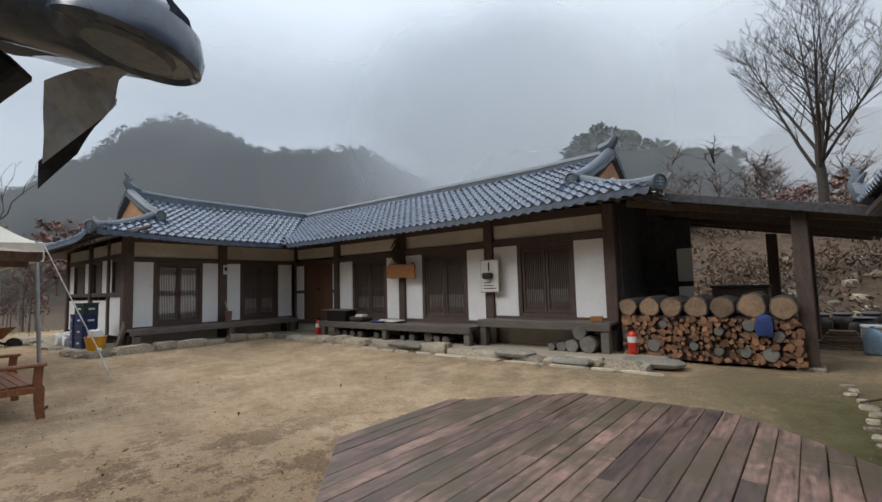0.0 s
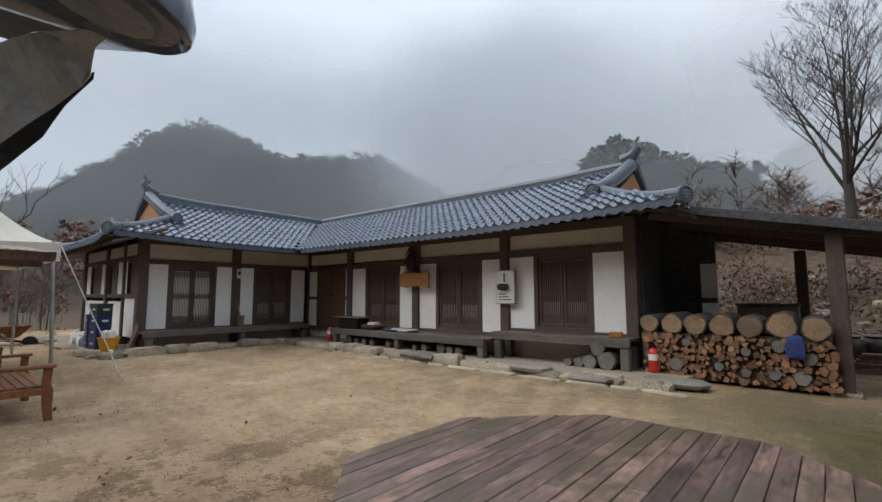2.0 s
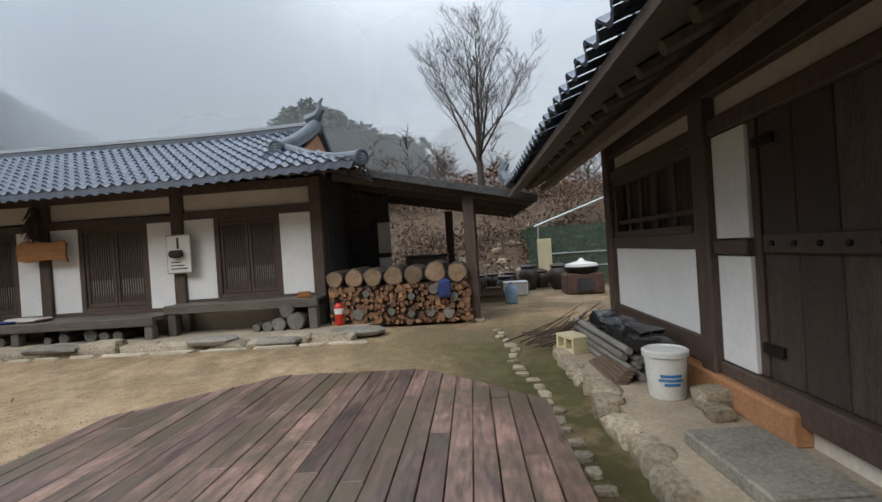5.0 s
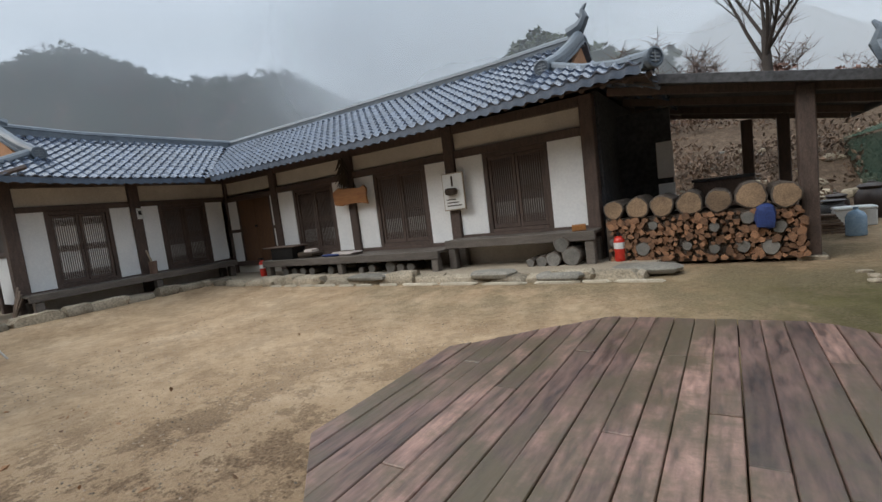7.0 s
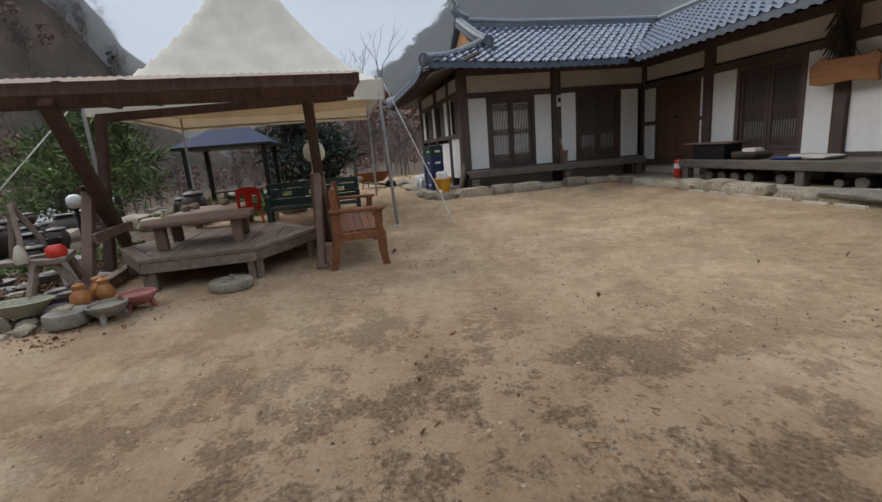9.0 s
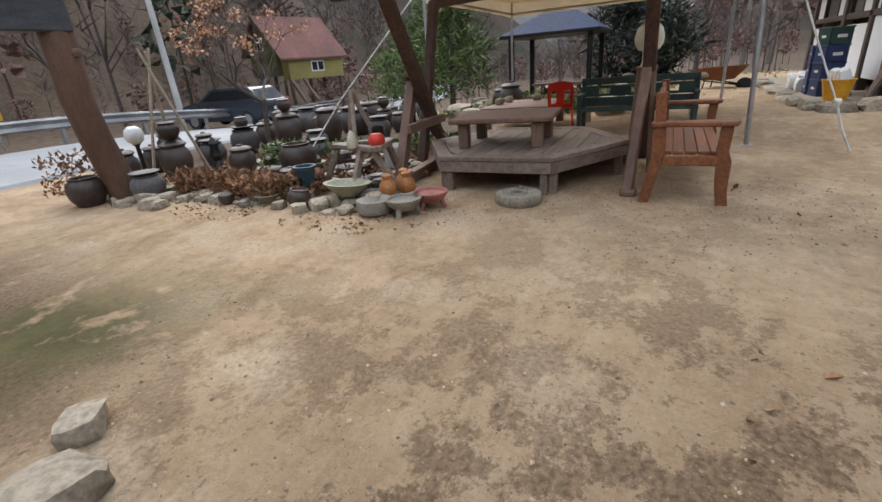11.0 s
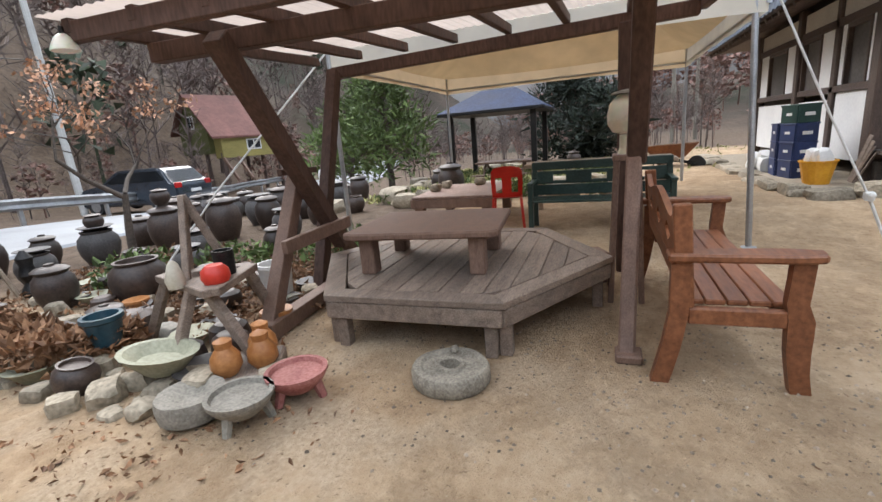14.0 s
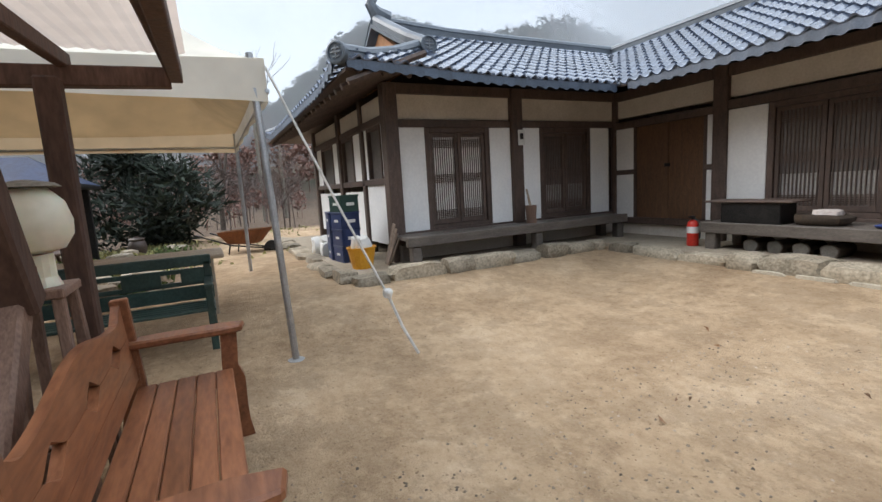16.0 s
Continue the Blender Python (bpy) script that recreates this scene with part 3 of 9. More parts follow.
# ridges, gables, finials
part("ridge", ridge_bar([(x, 9.80, 4.09 + 0.06 * smooth01(-6, -3.1, x) ** 2) for x in np.linspace(-14.4, -3.05, 14)]), M["ridge"], roof, "grey stacked ridge course")
part("ridge", ridge_bar([(-14.3, y, 4.10 + 0.08 * smooth01(6.2, 4.1, y) ** 2) for y in np.linspace(9.9, 4.10, 9)]), M["ridge"], roof, "grey stacked ridge course")
part("ridge", ridge_bar([(-3.12, 9.75, 4.192), (-3.16, 9.2, 3.867), (-3.24, 8.7, 3.594), (-3.34, 8.30, 3.423)], 0.18, 0.2), M["ridge"], roof, "grey verge ridge")
part("ridge", ridge_bar([(-3.30, 8.40, 3.397), (-2.7, 8.0, 3.132), (-2.1, 7.58, 2.952), (-1.66, 7.27, 2.893)], 0.18, 0.2), M["ridge"], roof, "grey hip ridge")
part("ridge", ridge_bar([(-14.3, 4.12, 4.209), (-13.7, 4.16, 3.884), (-13.2, 4.22, 3.611), (-12.82, 4.32, 3.423)], 0.18, 0.2), M["ridge"], roof, "grey verge ridge")
part("ridge", ridge_bar([(-12.9, 4.25, 3.397), (-12.5, 3.7, 3.149), (-12.1, 3.15, 2.970), (-11.80, 2.72, 2.901)], 0.18, 0.2), M["ridge"], roof, "grey hip ridge")
part("ridge", ridge_bar([(-15.7, 4.25, 3.354), (-17.4, 3.5, 3.012), (-19.1, 2.72, 2.884)], 0.18, 0.2), M["ridge"], roof, "grey hip ridge")
part("ridge", ridge_bar([(-14.3, 4.12, 4.209), (-15.0, 4.16, 3.833), (-15.75, 4.3, 3.397)], 0.18, 0.2), M["ridge"], roof, "grey verge ridge")
part("ridge", ridge_bar([(-3.12, 9.85, 4.192), (-3.16, 10.5, 3.833), (-3.24, 11.2, 3.397)], 0.18, 0.2), M["ridge"], roof, "grey verge ridge")
for at, face in (((-1.60, 7.22, 2.978), (0.75, -0.65, 0)), ((-3.38, 8.22, 3.491), (0.05, -1, 0)), ((-11.76, 2.66, 2.987), (0.65, -0.75, 0)), ((-12.74, 4.34, 3.491), (1, -0.05, 0))):
    emblem(roof, at, face)
finial(roof, (-3.05, 9.80, 4.40), (1, 0, 0))
finial(roof, (-14.3, 4.08, 4.37), (0, -1, 0))


def gable(a, b, c, d):
    bm = bmesh.new()
    lo = [bm.verts.new(p) for p in (a, b, c)]
    hi = [bm.verts.new(Vector(p) + Vector(d)) for p in (a, b, c)]
    bm.faces.new(lo); bm.faces.new(hi[::-1])
    for i in range(3):
        bm.faces.new((lo[i], lo[(i + 1) % 3], hi[(i + 1) % 3], hi[i]))
    bmesh.ops.recalc_face_normals(bm, faces=bm.faces[:])
    return bm


part("gable", gable((-3.20, 8.45, 3.269), (-3.20, 11.15, 3.269), (-3.20, 9.8, 4.090), (0.1, 0, 0)), M["clay"], roof, "orange clay gable")
part("gable", gable((-12.9, 4.25, 3.269), (-15.7, 4.25, 3.269), (-14.3, 4.25, 4.107), (0, -0.1, 0)), M["clay"], roof, "orange clay gable")

# rafters under the eaves
for k in range(34):
    x = -11.6 + k * 0.30
    part("rafter", tubes([([(x, 7.50, 2.833), (x, 8.50, 3.320)], [0.045, 0.05])], 6), M["timber"], roof)
for k in range(14):
    y = 3.0 + k * 0.32
    part("rafter", tubes([([(-11.95, y, 2.824), (-13.0, y, 3.337)], [0.04, 0.045])], 6), M["timber"], roof)
for k in range(24):
    x = -18.9 + k * 0.31
    part("rafter", tubes([([(x, 2.76, 2.670), (x, 3.80, 3.064)], [0.045, 0.05])], 6), M["timber"], roof)

# main front, facing the yard along y = 8.41
YF = 8.414
XL = -12.93
for piece in [(-13.0, 8.46, 0.1, -2.75, 8.60, 0.64), (-13.0, 8.46, 2.46, -2.75, 8.60, 2.80), (-13.1, 8.60, 0.1, -2.75, 12.0, 0.3), (-18.4, 11.9, 0.1, -2.75, 12.05, 3.0), (-18.45, 3.72, 0.1, -18.3, 12.05, 2.75), (-13.0, 8.8, 2.82, -2.75, 11.9, 2.9)]:
    part("wall", boxes([piece], 0.004), M["lime"], house, "beige lime plaster band")
for piece in [(-13.08, 3.72, 0.1, XL - 0.03, 8.5, 0.62), (-13.08, 3.72, 2.42, XL - 0.03, 8.5, 2.85), (-18.3, 3.72, 2.42, -13.0, 3.86, 2.85)]:
    part("wall", boxes([piece], 0.004), M["lime"], house, "beige lime plaster band")


def bay_panel(x0, x1, z0, z1):
    return part("plaster_panel", boxes([(x0, YF, z0, x1, YF + 0.16, z1)], 0.004), M["plaster"], house, "white plaster panel")


def wing_panel(y0, y1, z0, z1):
    return part("plaster_panel", boxes([(XL - 0.16, y0, z0, XL, y1, z1)], 0.004), M["plaster"], house, "white plaster panel")


for x0, x1, z0, z1 in ((-3.49, -2.88, 0.81, 2.31), (-5.34, -4.76, 0.81, 2.31), (-6.07, -5.57, 0.69, 2.30), (-8.02, -7.47, 0.69, 2.29), (-8.72, -8.24, 0.67, 2.29), (-10.69, -10.13, 0.66, 2.27),
                       (-11.06, -10.92, 0.56, 1.38), (-11.06, -10.92, 1.47, 2.25), (-12.88, -12.42, 0.56, 1.38), (-12.88, -12.42, 1.47, 2.25)):
    bay_panel(x0, x1, z0, z1)
for y0, y1 in ((3.83, 4.27), (5.49, 5.91), (6.13, 6.55), (7.79, 8.26)):
    wing_panel(y0, y1, 0.68, 2.30)


def column(x, y, z1=2.95, w=0.22, z0=0.12):
    return part("column", boxes([(x - w / 2, y - w / 2, z0, x + w / 2, y + w / 2, z1)], 0.015), M["timber"], house, "dark timber column")


for x in (-2.78, -5.455, -8.13, -10.80):
    column(x, YF + 0.05)
column(-12.93, YF + 0.03, w=0.12)
for y in (3.70, 6.02):
    column(XL - 0.02, y)
column(-15.9, 3.74, w=0.18)
column(-18.35, 3.74, w=0.18)
column(-14.4, 3.76, w=0.16)
# beams above and below the doors
for x0, x1, z0, z1 in ((-5.35, -2.88, 2.31, 2.46), (-5.35, -2.88, 0.70, 0.81), (-8.03, -5.57, 2.30, 2.44), (-8.03, -5.57, 0.58, 0.69), (-10.69, -8.24, 2.28, 2.42), (-10.69, -8.24, 0.56, 0.66), (-12.88, -10.91, 2.25, 2.38), (-12.88, -12.42, 1.38, 1.47), (-11.06, -10.91, 1.38, 1.47), (-12.88, -10.91, 0.44, 0.56), (-12.9, -2.7, 2.78, 2.95)):
    part("beam", boxes([(x0, YF - 0.025, z0, x1, YF + 0.14, z1)], 0.01), M["timber"], house, "dark timber beam")
for y0, y1 in ((3.81, 5.91), (6.13, 8.36)):
    part("beam", boxes([(XL - 0.14, y0, 2.30, XL + 0.025, y1, 2.42)], 0.01), M["timber"], house, "dark timber beam")
    part("beam", boxes([(XL - 0.14, y0, 0.58, XL + 0.025, y1, 0.68)], 0.01), M["timber"], house, "dark timber beam")
part("beam", boxes([(XL - 0.14, 3.7, 2.80, XL + 0.03, 8.4, 2.96)], 0.01), M["timber"], house)


def lattice_door(origin, along, width, z0, z1, paper, lit, leaves=2, mullions=True):
    """A pair of papered lattice leaves in a timber frame. along: unit vector of its width; it faces the yard."""
    a = Vector(along)
    out = Vector((a.y, -a.x, 0))
    m = Matrix((a, -out, Vector((0, 0, 1)))).transposed().to_4x4()
    m.translation = Vector(origin)
    fw = 0.09
    door = part("door", boxes([(fw, 0.0, z0, width - fw, 0.12, z0 + 0.07)], 0.006), M["timber"], house, "two-leaf lattice door in a dark timber frame")
    for x0 in (0, width - fw):
        part("jamb", boxes([(x0, 0.0, z0, x0 + fw, 0.12, z1)], 0.006), M["timber"], door)
    part("lintel", boxes([(fw, 0.0, z1 - 0.08, width - fw, 0.12, z1)], 0.006), M["timber"], door)
    door.matrix_basis = m
    lw = (width - 2 * fw) / leaves
    for k in range(leaves):
        x0, x1 = fw + k * lw + 0.006, fw + (k + 1) * lw - 0.006
        st = 0.055
        zz0, zz1 = z0 + 0.075, z1 - 0.085
        for piece in ((x0, 0.03, zz0, x0 + st, 0.07, zz1), (x1 - st, 0.03, zz0, x1, 0.07, zz1)):
            part("stile", boxes([piece], 0.004), M["timber"], door)
        for piece in ((x0 + st, 0.03, zz1 - 0.06, x1 - st, 0.07, zz1), (x0 + st, 0.03, zz0, x1 - st, 0.07, zz0 + 0.08)):
            part("rail", boxes([piece], 0.004), M["timber"], door)
        # Dim doors: lower third coloured as half-lit paper, darker screen above.
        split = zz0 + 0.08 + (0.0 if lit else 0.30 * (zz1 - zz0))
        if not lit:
            part("paper", boxes([(x0 + st, 0.062, zz0 + 0.08, x1 - st, 0.068, split - 0.002)], 0), M["halflitpaper"], door, "lower paper in a half-lit tone behind the lattice")
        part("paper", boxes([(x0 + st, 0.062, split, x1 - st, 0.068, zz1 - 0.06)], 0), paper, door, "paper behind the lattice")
        nb, hw = 10, 0.0055 if lit else 0.007
        slats = [(x0 + st + (x1 - x0 - 2 * st) * (i + 0.5) / nb - hw, 0.044, zz0 + 0.08, x0 + st + (x1 - x0 - 2 * st) * (i + 0.5) / nb + hw, 0.06, zz1 - 0.06) for i in range(nb)]
        tagged(part("lattice", boxes(slats, 0), M["timber"], door), kind="stuff")
        hz = zz1 - zz0 - 0.14
        rails = []
        for c in (0.06, 0.50, 0.92):
            rails += [(x0 + st, 0.042, zz0 + 0.08 + hz * c + d * 0.028 - 0.006, x1 - st, 0.0605, zz0 + 0.08 + hz * c + d * 0.028 + 0.006) for d in (-2, -1, 0, 1, 2) if 0 < hz * c + d * 0.028 < hz]
        tagged(part("lattice", boxes(rails, 0), M["timber"], door), kind="stuff")
    return door


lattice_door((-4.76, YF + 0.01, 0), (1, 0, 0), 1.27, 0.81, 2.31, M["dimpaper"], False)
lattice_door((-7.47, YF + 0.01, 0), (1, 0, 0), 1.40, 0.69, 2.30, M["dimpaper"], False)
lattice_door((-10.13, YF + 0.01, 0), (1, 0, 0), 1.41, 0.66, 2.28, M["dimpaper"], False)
lattice_door((XL - 0.01, 4.27, 0), (0, 1, 0), 1.22, 0.68, 2.30, M["paper"], True)
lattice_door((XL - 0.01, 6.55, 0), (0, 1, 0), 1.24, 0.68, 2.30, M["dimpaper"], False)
kitchen = part("door", boxes([(-12.42, YF + 0.02, 0.56, -11.74, YF + 0.09, 2.25)], 0.008), M["warmdoor"], house, "warm brown two-leaf plank door")
part("door_leaf", boxes([(-11.73, YF + 0.02, 0.56, -11.06, YF + 0.09, 2.25)], 0.008), M["warmdoor"], kitchen)
for x0 in (-12.46, -11.08):
    part("door_jamb", boxes([(x0, YF - 0.01, 0.56, x0 + 0.06, YF + 0.12, 2.25)], 0.006), M["timber"], kitchen)
part("latch", boxes([(-11.80, YF - 0.01, 1.48, -11.70, YF + 0.03, 1.54)], 0.006), M["iron"], kitchen, "small iron latch")

# short wing's end wall, facing the tent
for piece in ((-18.25, 0.45, -16.0, 1.35), (-16.6, 1.55, -16.0, 2.42), (-18.25, 1.55, -17.7, 2.42), (-15.8, 0.45, -14.5, 1.35), (-14.3, 0.45, -13.06, 1.45), (-13.42, 1.56, -13.06, 2.42), (-14.3, 1.56, -14.12, 2.42), (-15.0, 1.45, -14.5, 2.42)):
    part("plaster_panel", boxes([(piece[0], 3.72, piece[1], piece[2], 3.86, piece[3])], 0.004), M["plaster"], house, "white plaster panel")
for x0, x1 in ((-14.12, -13.42), (-15.8, -15.0), (-17.7, -16.6)):
    w = part("window", boxes([(x0, 3.70, 1.5, x1, 3.80, 1.56)], 0.006), M["timber"], house, "dark wooden window")
    for piece in ((x0, 3.70, 2.36, x1, 3.80, 2.42), (x0, 3.70, 1.56, x0 + 0.05, 3.80, 2.36), (x1 - 0.05, 3.70, 1.56, x1, 3.80, 2.36)):
        part("window_frame", boxes([piece], 0.006), M["timber"], w)
    part("pane", boxes([(x0 + 0.05, 3.77, 1.56, x1 - 0.05, 3.78, 2.36)], 0), M["dimpaper"], w)
for z0, z1 in ((2.42, 2.54), (1.45, 1.55)):
    part("beam", boxes([(-18.35, 3.68, z0, -13.0, 3.80, z1)], 0.008), M["timber"], house)

# dark grey recess and side wall under the lean-to
part("wall", boxes([(-2.72, 8.55, 0.1, -2.62, 11.9, 3.0), (-2.6, 9.9, 0.1, -1.7, 10.0, 2.7)], 0.004), M["darkgrey"], house, "near-black side wall")
for z0, z1 in ((0.55, 1.35), (1.45, 2.1)):
    part("plaster_panel", boxes([(-1.95, 9.86, z0, -1.68, 9.895, z1)], 0.003), M["plaster"], house)


# ---- plinth of rough stones ----
plinth = part("plinth", prism([(-18.9, 2.75), (-12.02, 2.75), (-12.02, 7.15), (-2.0, 7.15), (-1.75, 8.2), (-1.75, 12.0), (-18.9, 12.0)], -0.2, 0.235), M["mortar"], house, "earth-filled stone plinth")


def stone_row(p0, p1, zb, hs, seed, parent, depth=0.34, lens=(0.35, 0.85)):
    rnd = random.Random(seed)
    p0, p1 = Vector(p0), Vector(p1)
    d = (p1 - p0)
    total, ax, s = d.length, d.normalized(), 0.0
    while s < total - 0.1:
        ln = min(rnd.uniform(*lens), total - s)
        h = rnd.uniform(*hs)
        m = Matrix.Translation(p0 + ax * (s + ln / 2) + Vector((rnd.uniform(-.04, .04), rnd.uniform(-.04, .04), zb))) @ Matrix.Rotation(math.atan2(ax.y, ax.x) + rnd.uniform(-.08, .08), 4, "Z")
        ob = part("stone", rock(ln * 1.06, depth * rnd.uniform(0.85, 1.15), h, rnd.random() * 50), M["stone"], parent, smooth=True)
        ob.matrix_basis = m
        s += ln


stone_row((-11.70, 7.05, 0), (-1.85, 7.1, 0), 0.02, (0.22, 0.33), 3, plinth)
stone_row((-11.92, 2.7, 0), (-11.92, 6.95, 0), 0.08, (0.20, 0.30), 4, plinth)
stone_row((-18.8, 2.7, 0), (-12.1, 2.66, 0), 0.06, (0.18, 0.26), 5, plinth)
for k, (x, y, lx, ly) in enumerate(((-6.7, 7.05, 1.0, 0.42), (-4.1, 7.05, 0.75, 0.40), (-3.0, 7.0, 0.7, 0.35), (-1.9, 7.4, 0.9, 0.5))):
    ob = part("step_stone", rock(lx, ly, 0.12, 60 + k, rough=0.1), M["slab"], plinth, "flat stepping slab", True)
    ob.matrix_basis = Matrix.Translation((x, y, 0.20 if k < 2 else 0.16))

rnd = random.Random(31)
x = -9.4
while x < -2.1:
    ln = rnd.uniform(0.35, 0.8)
    y = 6.83 + 0.02 * math.sin(x * 2) + 0.03 * smooth01(-4.5, -2.2, x)
    part("mortar_kerb", rock(ln, rnd.uniform(0.05, 0.09), 0.06, rnd.random() * 40, 1, 0.2), M["palemortar"], plinth, "", True).matrix_basis = Matrix.Translation((x + ln / 2, y, yard(x, y) - 0.02))
    x += ln + rnd.uniform(0.0, 0.12)

# ---- porches ----
def porch(name, boards_along, x0, x1, y0, y1, top, legs, material):
    p = thing(name, "weathered grey-brown wooden porch before the house wall", "porch")
    w = 0.17
    if boards_along == "x":
        k, y = 0, y0 + 0.09
        n_ = max(int((y1 - y) / w), 1)
        for i in range(n_):
            yy = y + (y1 - y) * i / n_
            part("board", boxes([(x0, yy + 0.003, top - 0.05, x1, yy + (y1 - y) / n_ - 0.003, top)], 0.005), material, p)
        part("edge_beam", boxes([(x0, y0, top - 0.15, x1, y0 + 0.088, top + 0.004)], 0.01), material, p)
    else:
        x = x1 - 0.09
        n_ = max(int((x - x0) / w), 1)
        for i in range(n_):
            xx = x0 + (x - x0) * i / n_
            part("board", boxes([(xx + 0.003, y0, top - 0.05, xx + (x - x0) / n_ - 0.003, y1, top)], 0.005), material, p)
        part("edge_beam", boxes([(x1 - 0.088, y0, top - 0.14, x1, y1, top + 0.004)], 0.01), material, p)
    for lx, ly in legs:
        part("leg", boxes([(lx - 0.075, ly - 0.075, 0.225, lx + 0.075, ly + 0.075, top - 0.15)], 0.012), material, p)
    return p


porch("porch", "x", -5.42, -2.66, 7.80, 8.37, 0.765, [(-2.76, 7.9), (-5.3, 7.9), (-2.76, 8.3), (-5.3, 8.3)], M["maru"])
porch("porch", "x", -10.55, -5.44, 7.55, 8.37, 0.62, [(-10.4, 7.65), (-8.0, 7.65), (-5.55, 7.65), (-10.4, 8.3), (-5.55, 8.3)], M["maru"])
porch("porch", "y", -12.88, -12.28, 3.60, 8.05, 0.655, [(-12.38, 3.75), (-12.38, 6.0), (-12.38, 7.9), (-12.8, 3.75), (-12.8, 7.9)], M["maru_y"])

# ---- lean-to on the house's end ----
lean = thing("lean_to", "dark lean-to roof on timber posts over stacked firewood", "lean-to")
part("roof_sheet", slab_poly([(-1.95, 8.0, 2.98), (1.15, 7.98, 2.30), (1.15, 12.2, 2.30), (-2.6, 12.2, 2.98)], 0.04), M["darkgrey"], lean, "dark sheet roof")
part("fascia", bars([((-1.95, 7.96, 2.91), (1.17, 7.95, 2.22), 0.05, 0.13), ((1.17, 7.95, 2.22), (1.17, 12.2, 2.22), 0.05, 0.12)]), M["darkgrey"], lean)
for y in (8.3, 9.6, 11.0, 12.0):
    part("rafter", bars([((-2.4, y, 2.88), (1.1, y, 2.20), 0.08, 0.12)]), M["timber"], lean)
for x, y in ((0.02, 8.28), (-0.5, 12.0), (0.1, 12.0)):
    part("post", boxes([(x - 0.1, y - 0.1, 0.16, x + 0.1, y + 0.1, 2.42)], 0.015), M["timber"], lean)
    part("footing", boxes([(x - 0.17, y - 0.17, 0.05, x + 0.17, y + 0.17, 0.2)], 0.02), M["stone"], lean, "pale footing stone")

# ---- octagonal deck ----
deck = thing("deck_platform", "worn reddish-brown octagonal plank platform in the yard", "wooden platform", pose(-1.05, 2.5, 0))
R8, H8 = 1.5, 0.46
n_boards = 25
board_w = 3.0 / n_boards
rnd = random.Random(17)
e = 0.621


def half(x):
    return 1.5 if abs(x) <= e else 1.5 - (abs(x) - e)


for i in range(n_boards):
    x0, x1 = -1.5 + i * board_w + rnd.uniform(0.001, 0.004), -1.5 + (i + 1) * board_w - rnd.uniform(0.001, 0.004)
    lo0, lo1 = -half(x0), -half(x1)
    cut = rnd.uniform(-0.8, 0.8) if i % 3 else None
    ends = [((lo0, lo1), (half(x0), half(x1)))] if cut is None else [((lo0, lo1), (cut - 0.003, cut - 0.003)), ((cut + 0.003, cut + 0.003), (half(x0), half(x1)))]
    for (a0, a1), (c0, c1) in ends:
        dz = rnd.uniform(-0.004, 0.003)
        part("plank", prism([(x0, a0), (x1, a1), (x1, c1), (x0, c0)], H8 - 0.035 + dz, H8 + dz, 0.004), M["deck"], deck)
oct_ = [(1.5 * math.cos(a) / math.cos(math.pi / 8), 1.5 * math.sin(a) / math.cos(math.pi / 8)) for a in (math.pi / 8 + k * math.pi / 4 for k in range(8))]
for k in range(8):
    (ax, ay), (bx, by) = oct_[k], oct_[(k + 1) % 8]
    part("rim_board", bars([((ax * 0.985, ay * 0.985, H8 - 0.105), (bx * 0.985, by * 0.985, H8 - 0.105), 0.04, 0.135)]), M["deckdark"], deck)
    part("leg", bars([((ax * 0.93, ay * 0.93, 0.0), (ax * 0.93, ay * 0.93, H8 - 0.05), 0.1, 0.1)]), M["deckdark"], deck)

# ---- old barn beside the deck ----
barn = thing("barn", "old timber and white plaster barn with deep tiled eaves", "barn")
XB = 1.95
for piece in [(XB + 0.04, -3.0, 0.0, XB + 0.2, 6.2, 0.30), (XB + 0.04, -3.0, 2.30, XB + 0.2, 6.36, 3.0), (XB + 0.04, 6.36, 0.0, 6.0, 6.50, 3.0), (5.9, -3.0, 0, 6.0, 6.3, 3.0), (XB + 0.04, -3.0, 0, 6.0, -2.85, 3.0)]:
    part("wall", boxes([piece], 0.004), M["lime"], barn, "beige plastered wall")
part("plaster_panel", boxes([(XB, 4.10, 0.58, XB + 0.14, 6.35, 1.32)], 0.004), M["plaster"], barn, "white plaster panel")
part("plaster_panel", boxes([(XB, 3.45, 0.45, XB + 0.14, 3.87, 1.27)], 0.004), M["plaster"], barn, "white plaster panel")
part("plaster_panel", boxes([(XB, 3.45, 1.40, XB + 0.14, 3.87, 2.19)], 0.004), M["plaster"], barn, "white plaster panel")
for y in (6.45, 3.98):
    part("column", boxes([(XB - 0.07, y - 0.11, 0.13, XB + 0.15, y + 0.11, 3.0)], 0.015), M["timber"], barn)
part("beam", boxes([(XB - 0.03, 4.09, 1.32, XB + 0.13, 6.35, 1.46)], 0.01), M["timber"], barn)
part("beam", boxes([(XB - 0.03, 4.09, 2.20, XB + 0.13, 6.35, 2.33)], 0.01), M["timber"], barn)
part("beam", boxes([(XB - 0.03, 4.09, 0.36, XB + 0.13, 6.35, 0.58)], 0.01), M["timber"], barn)
part("beam", boxes([(XB - 0.03, 3.44, 1.28, XB + 0.13, 3.87, 1.39)], 0.01), M["timber"], barn)
part("beam", boxes([(XB - 0.03, -2.9, 0.26, XB + 0.13, 3.87, 0.44)], 0.01), M["timber"], barn)
part("beam", boxes([(XB - 0.03, -2.9, 2.20, XB + 0.13, 3.87, 2.33)], 0.01), M["timber"], barn)
part("beam", boxes([(XB - 0.05, -2.9, 2.50, XB + 0.13, 6.4, 2.80)], 0.01), M["timber"], barn)
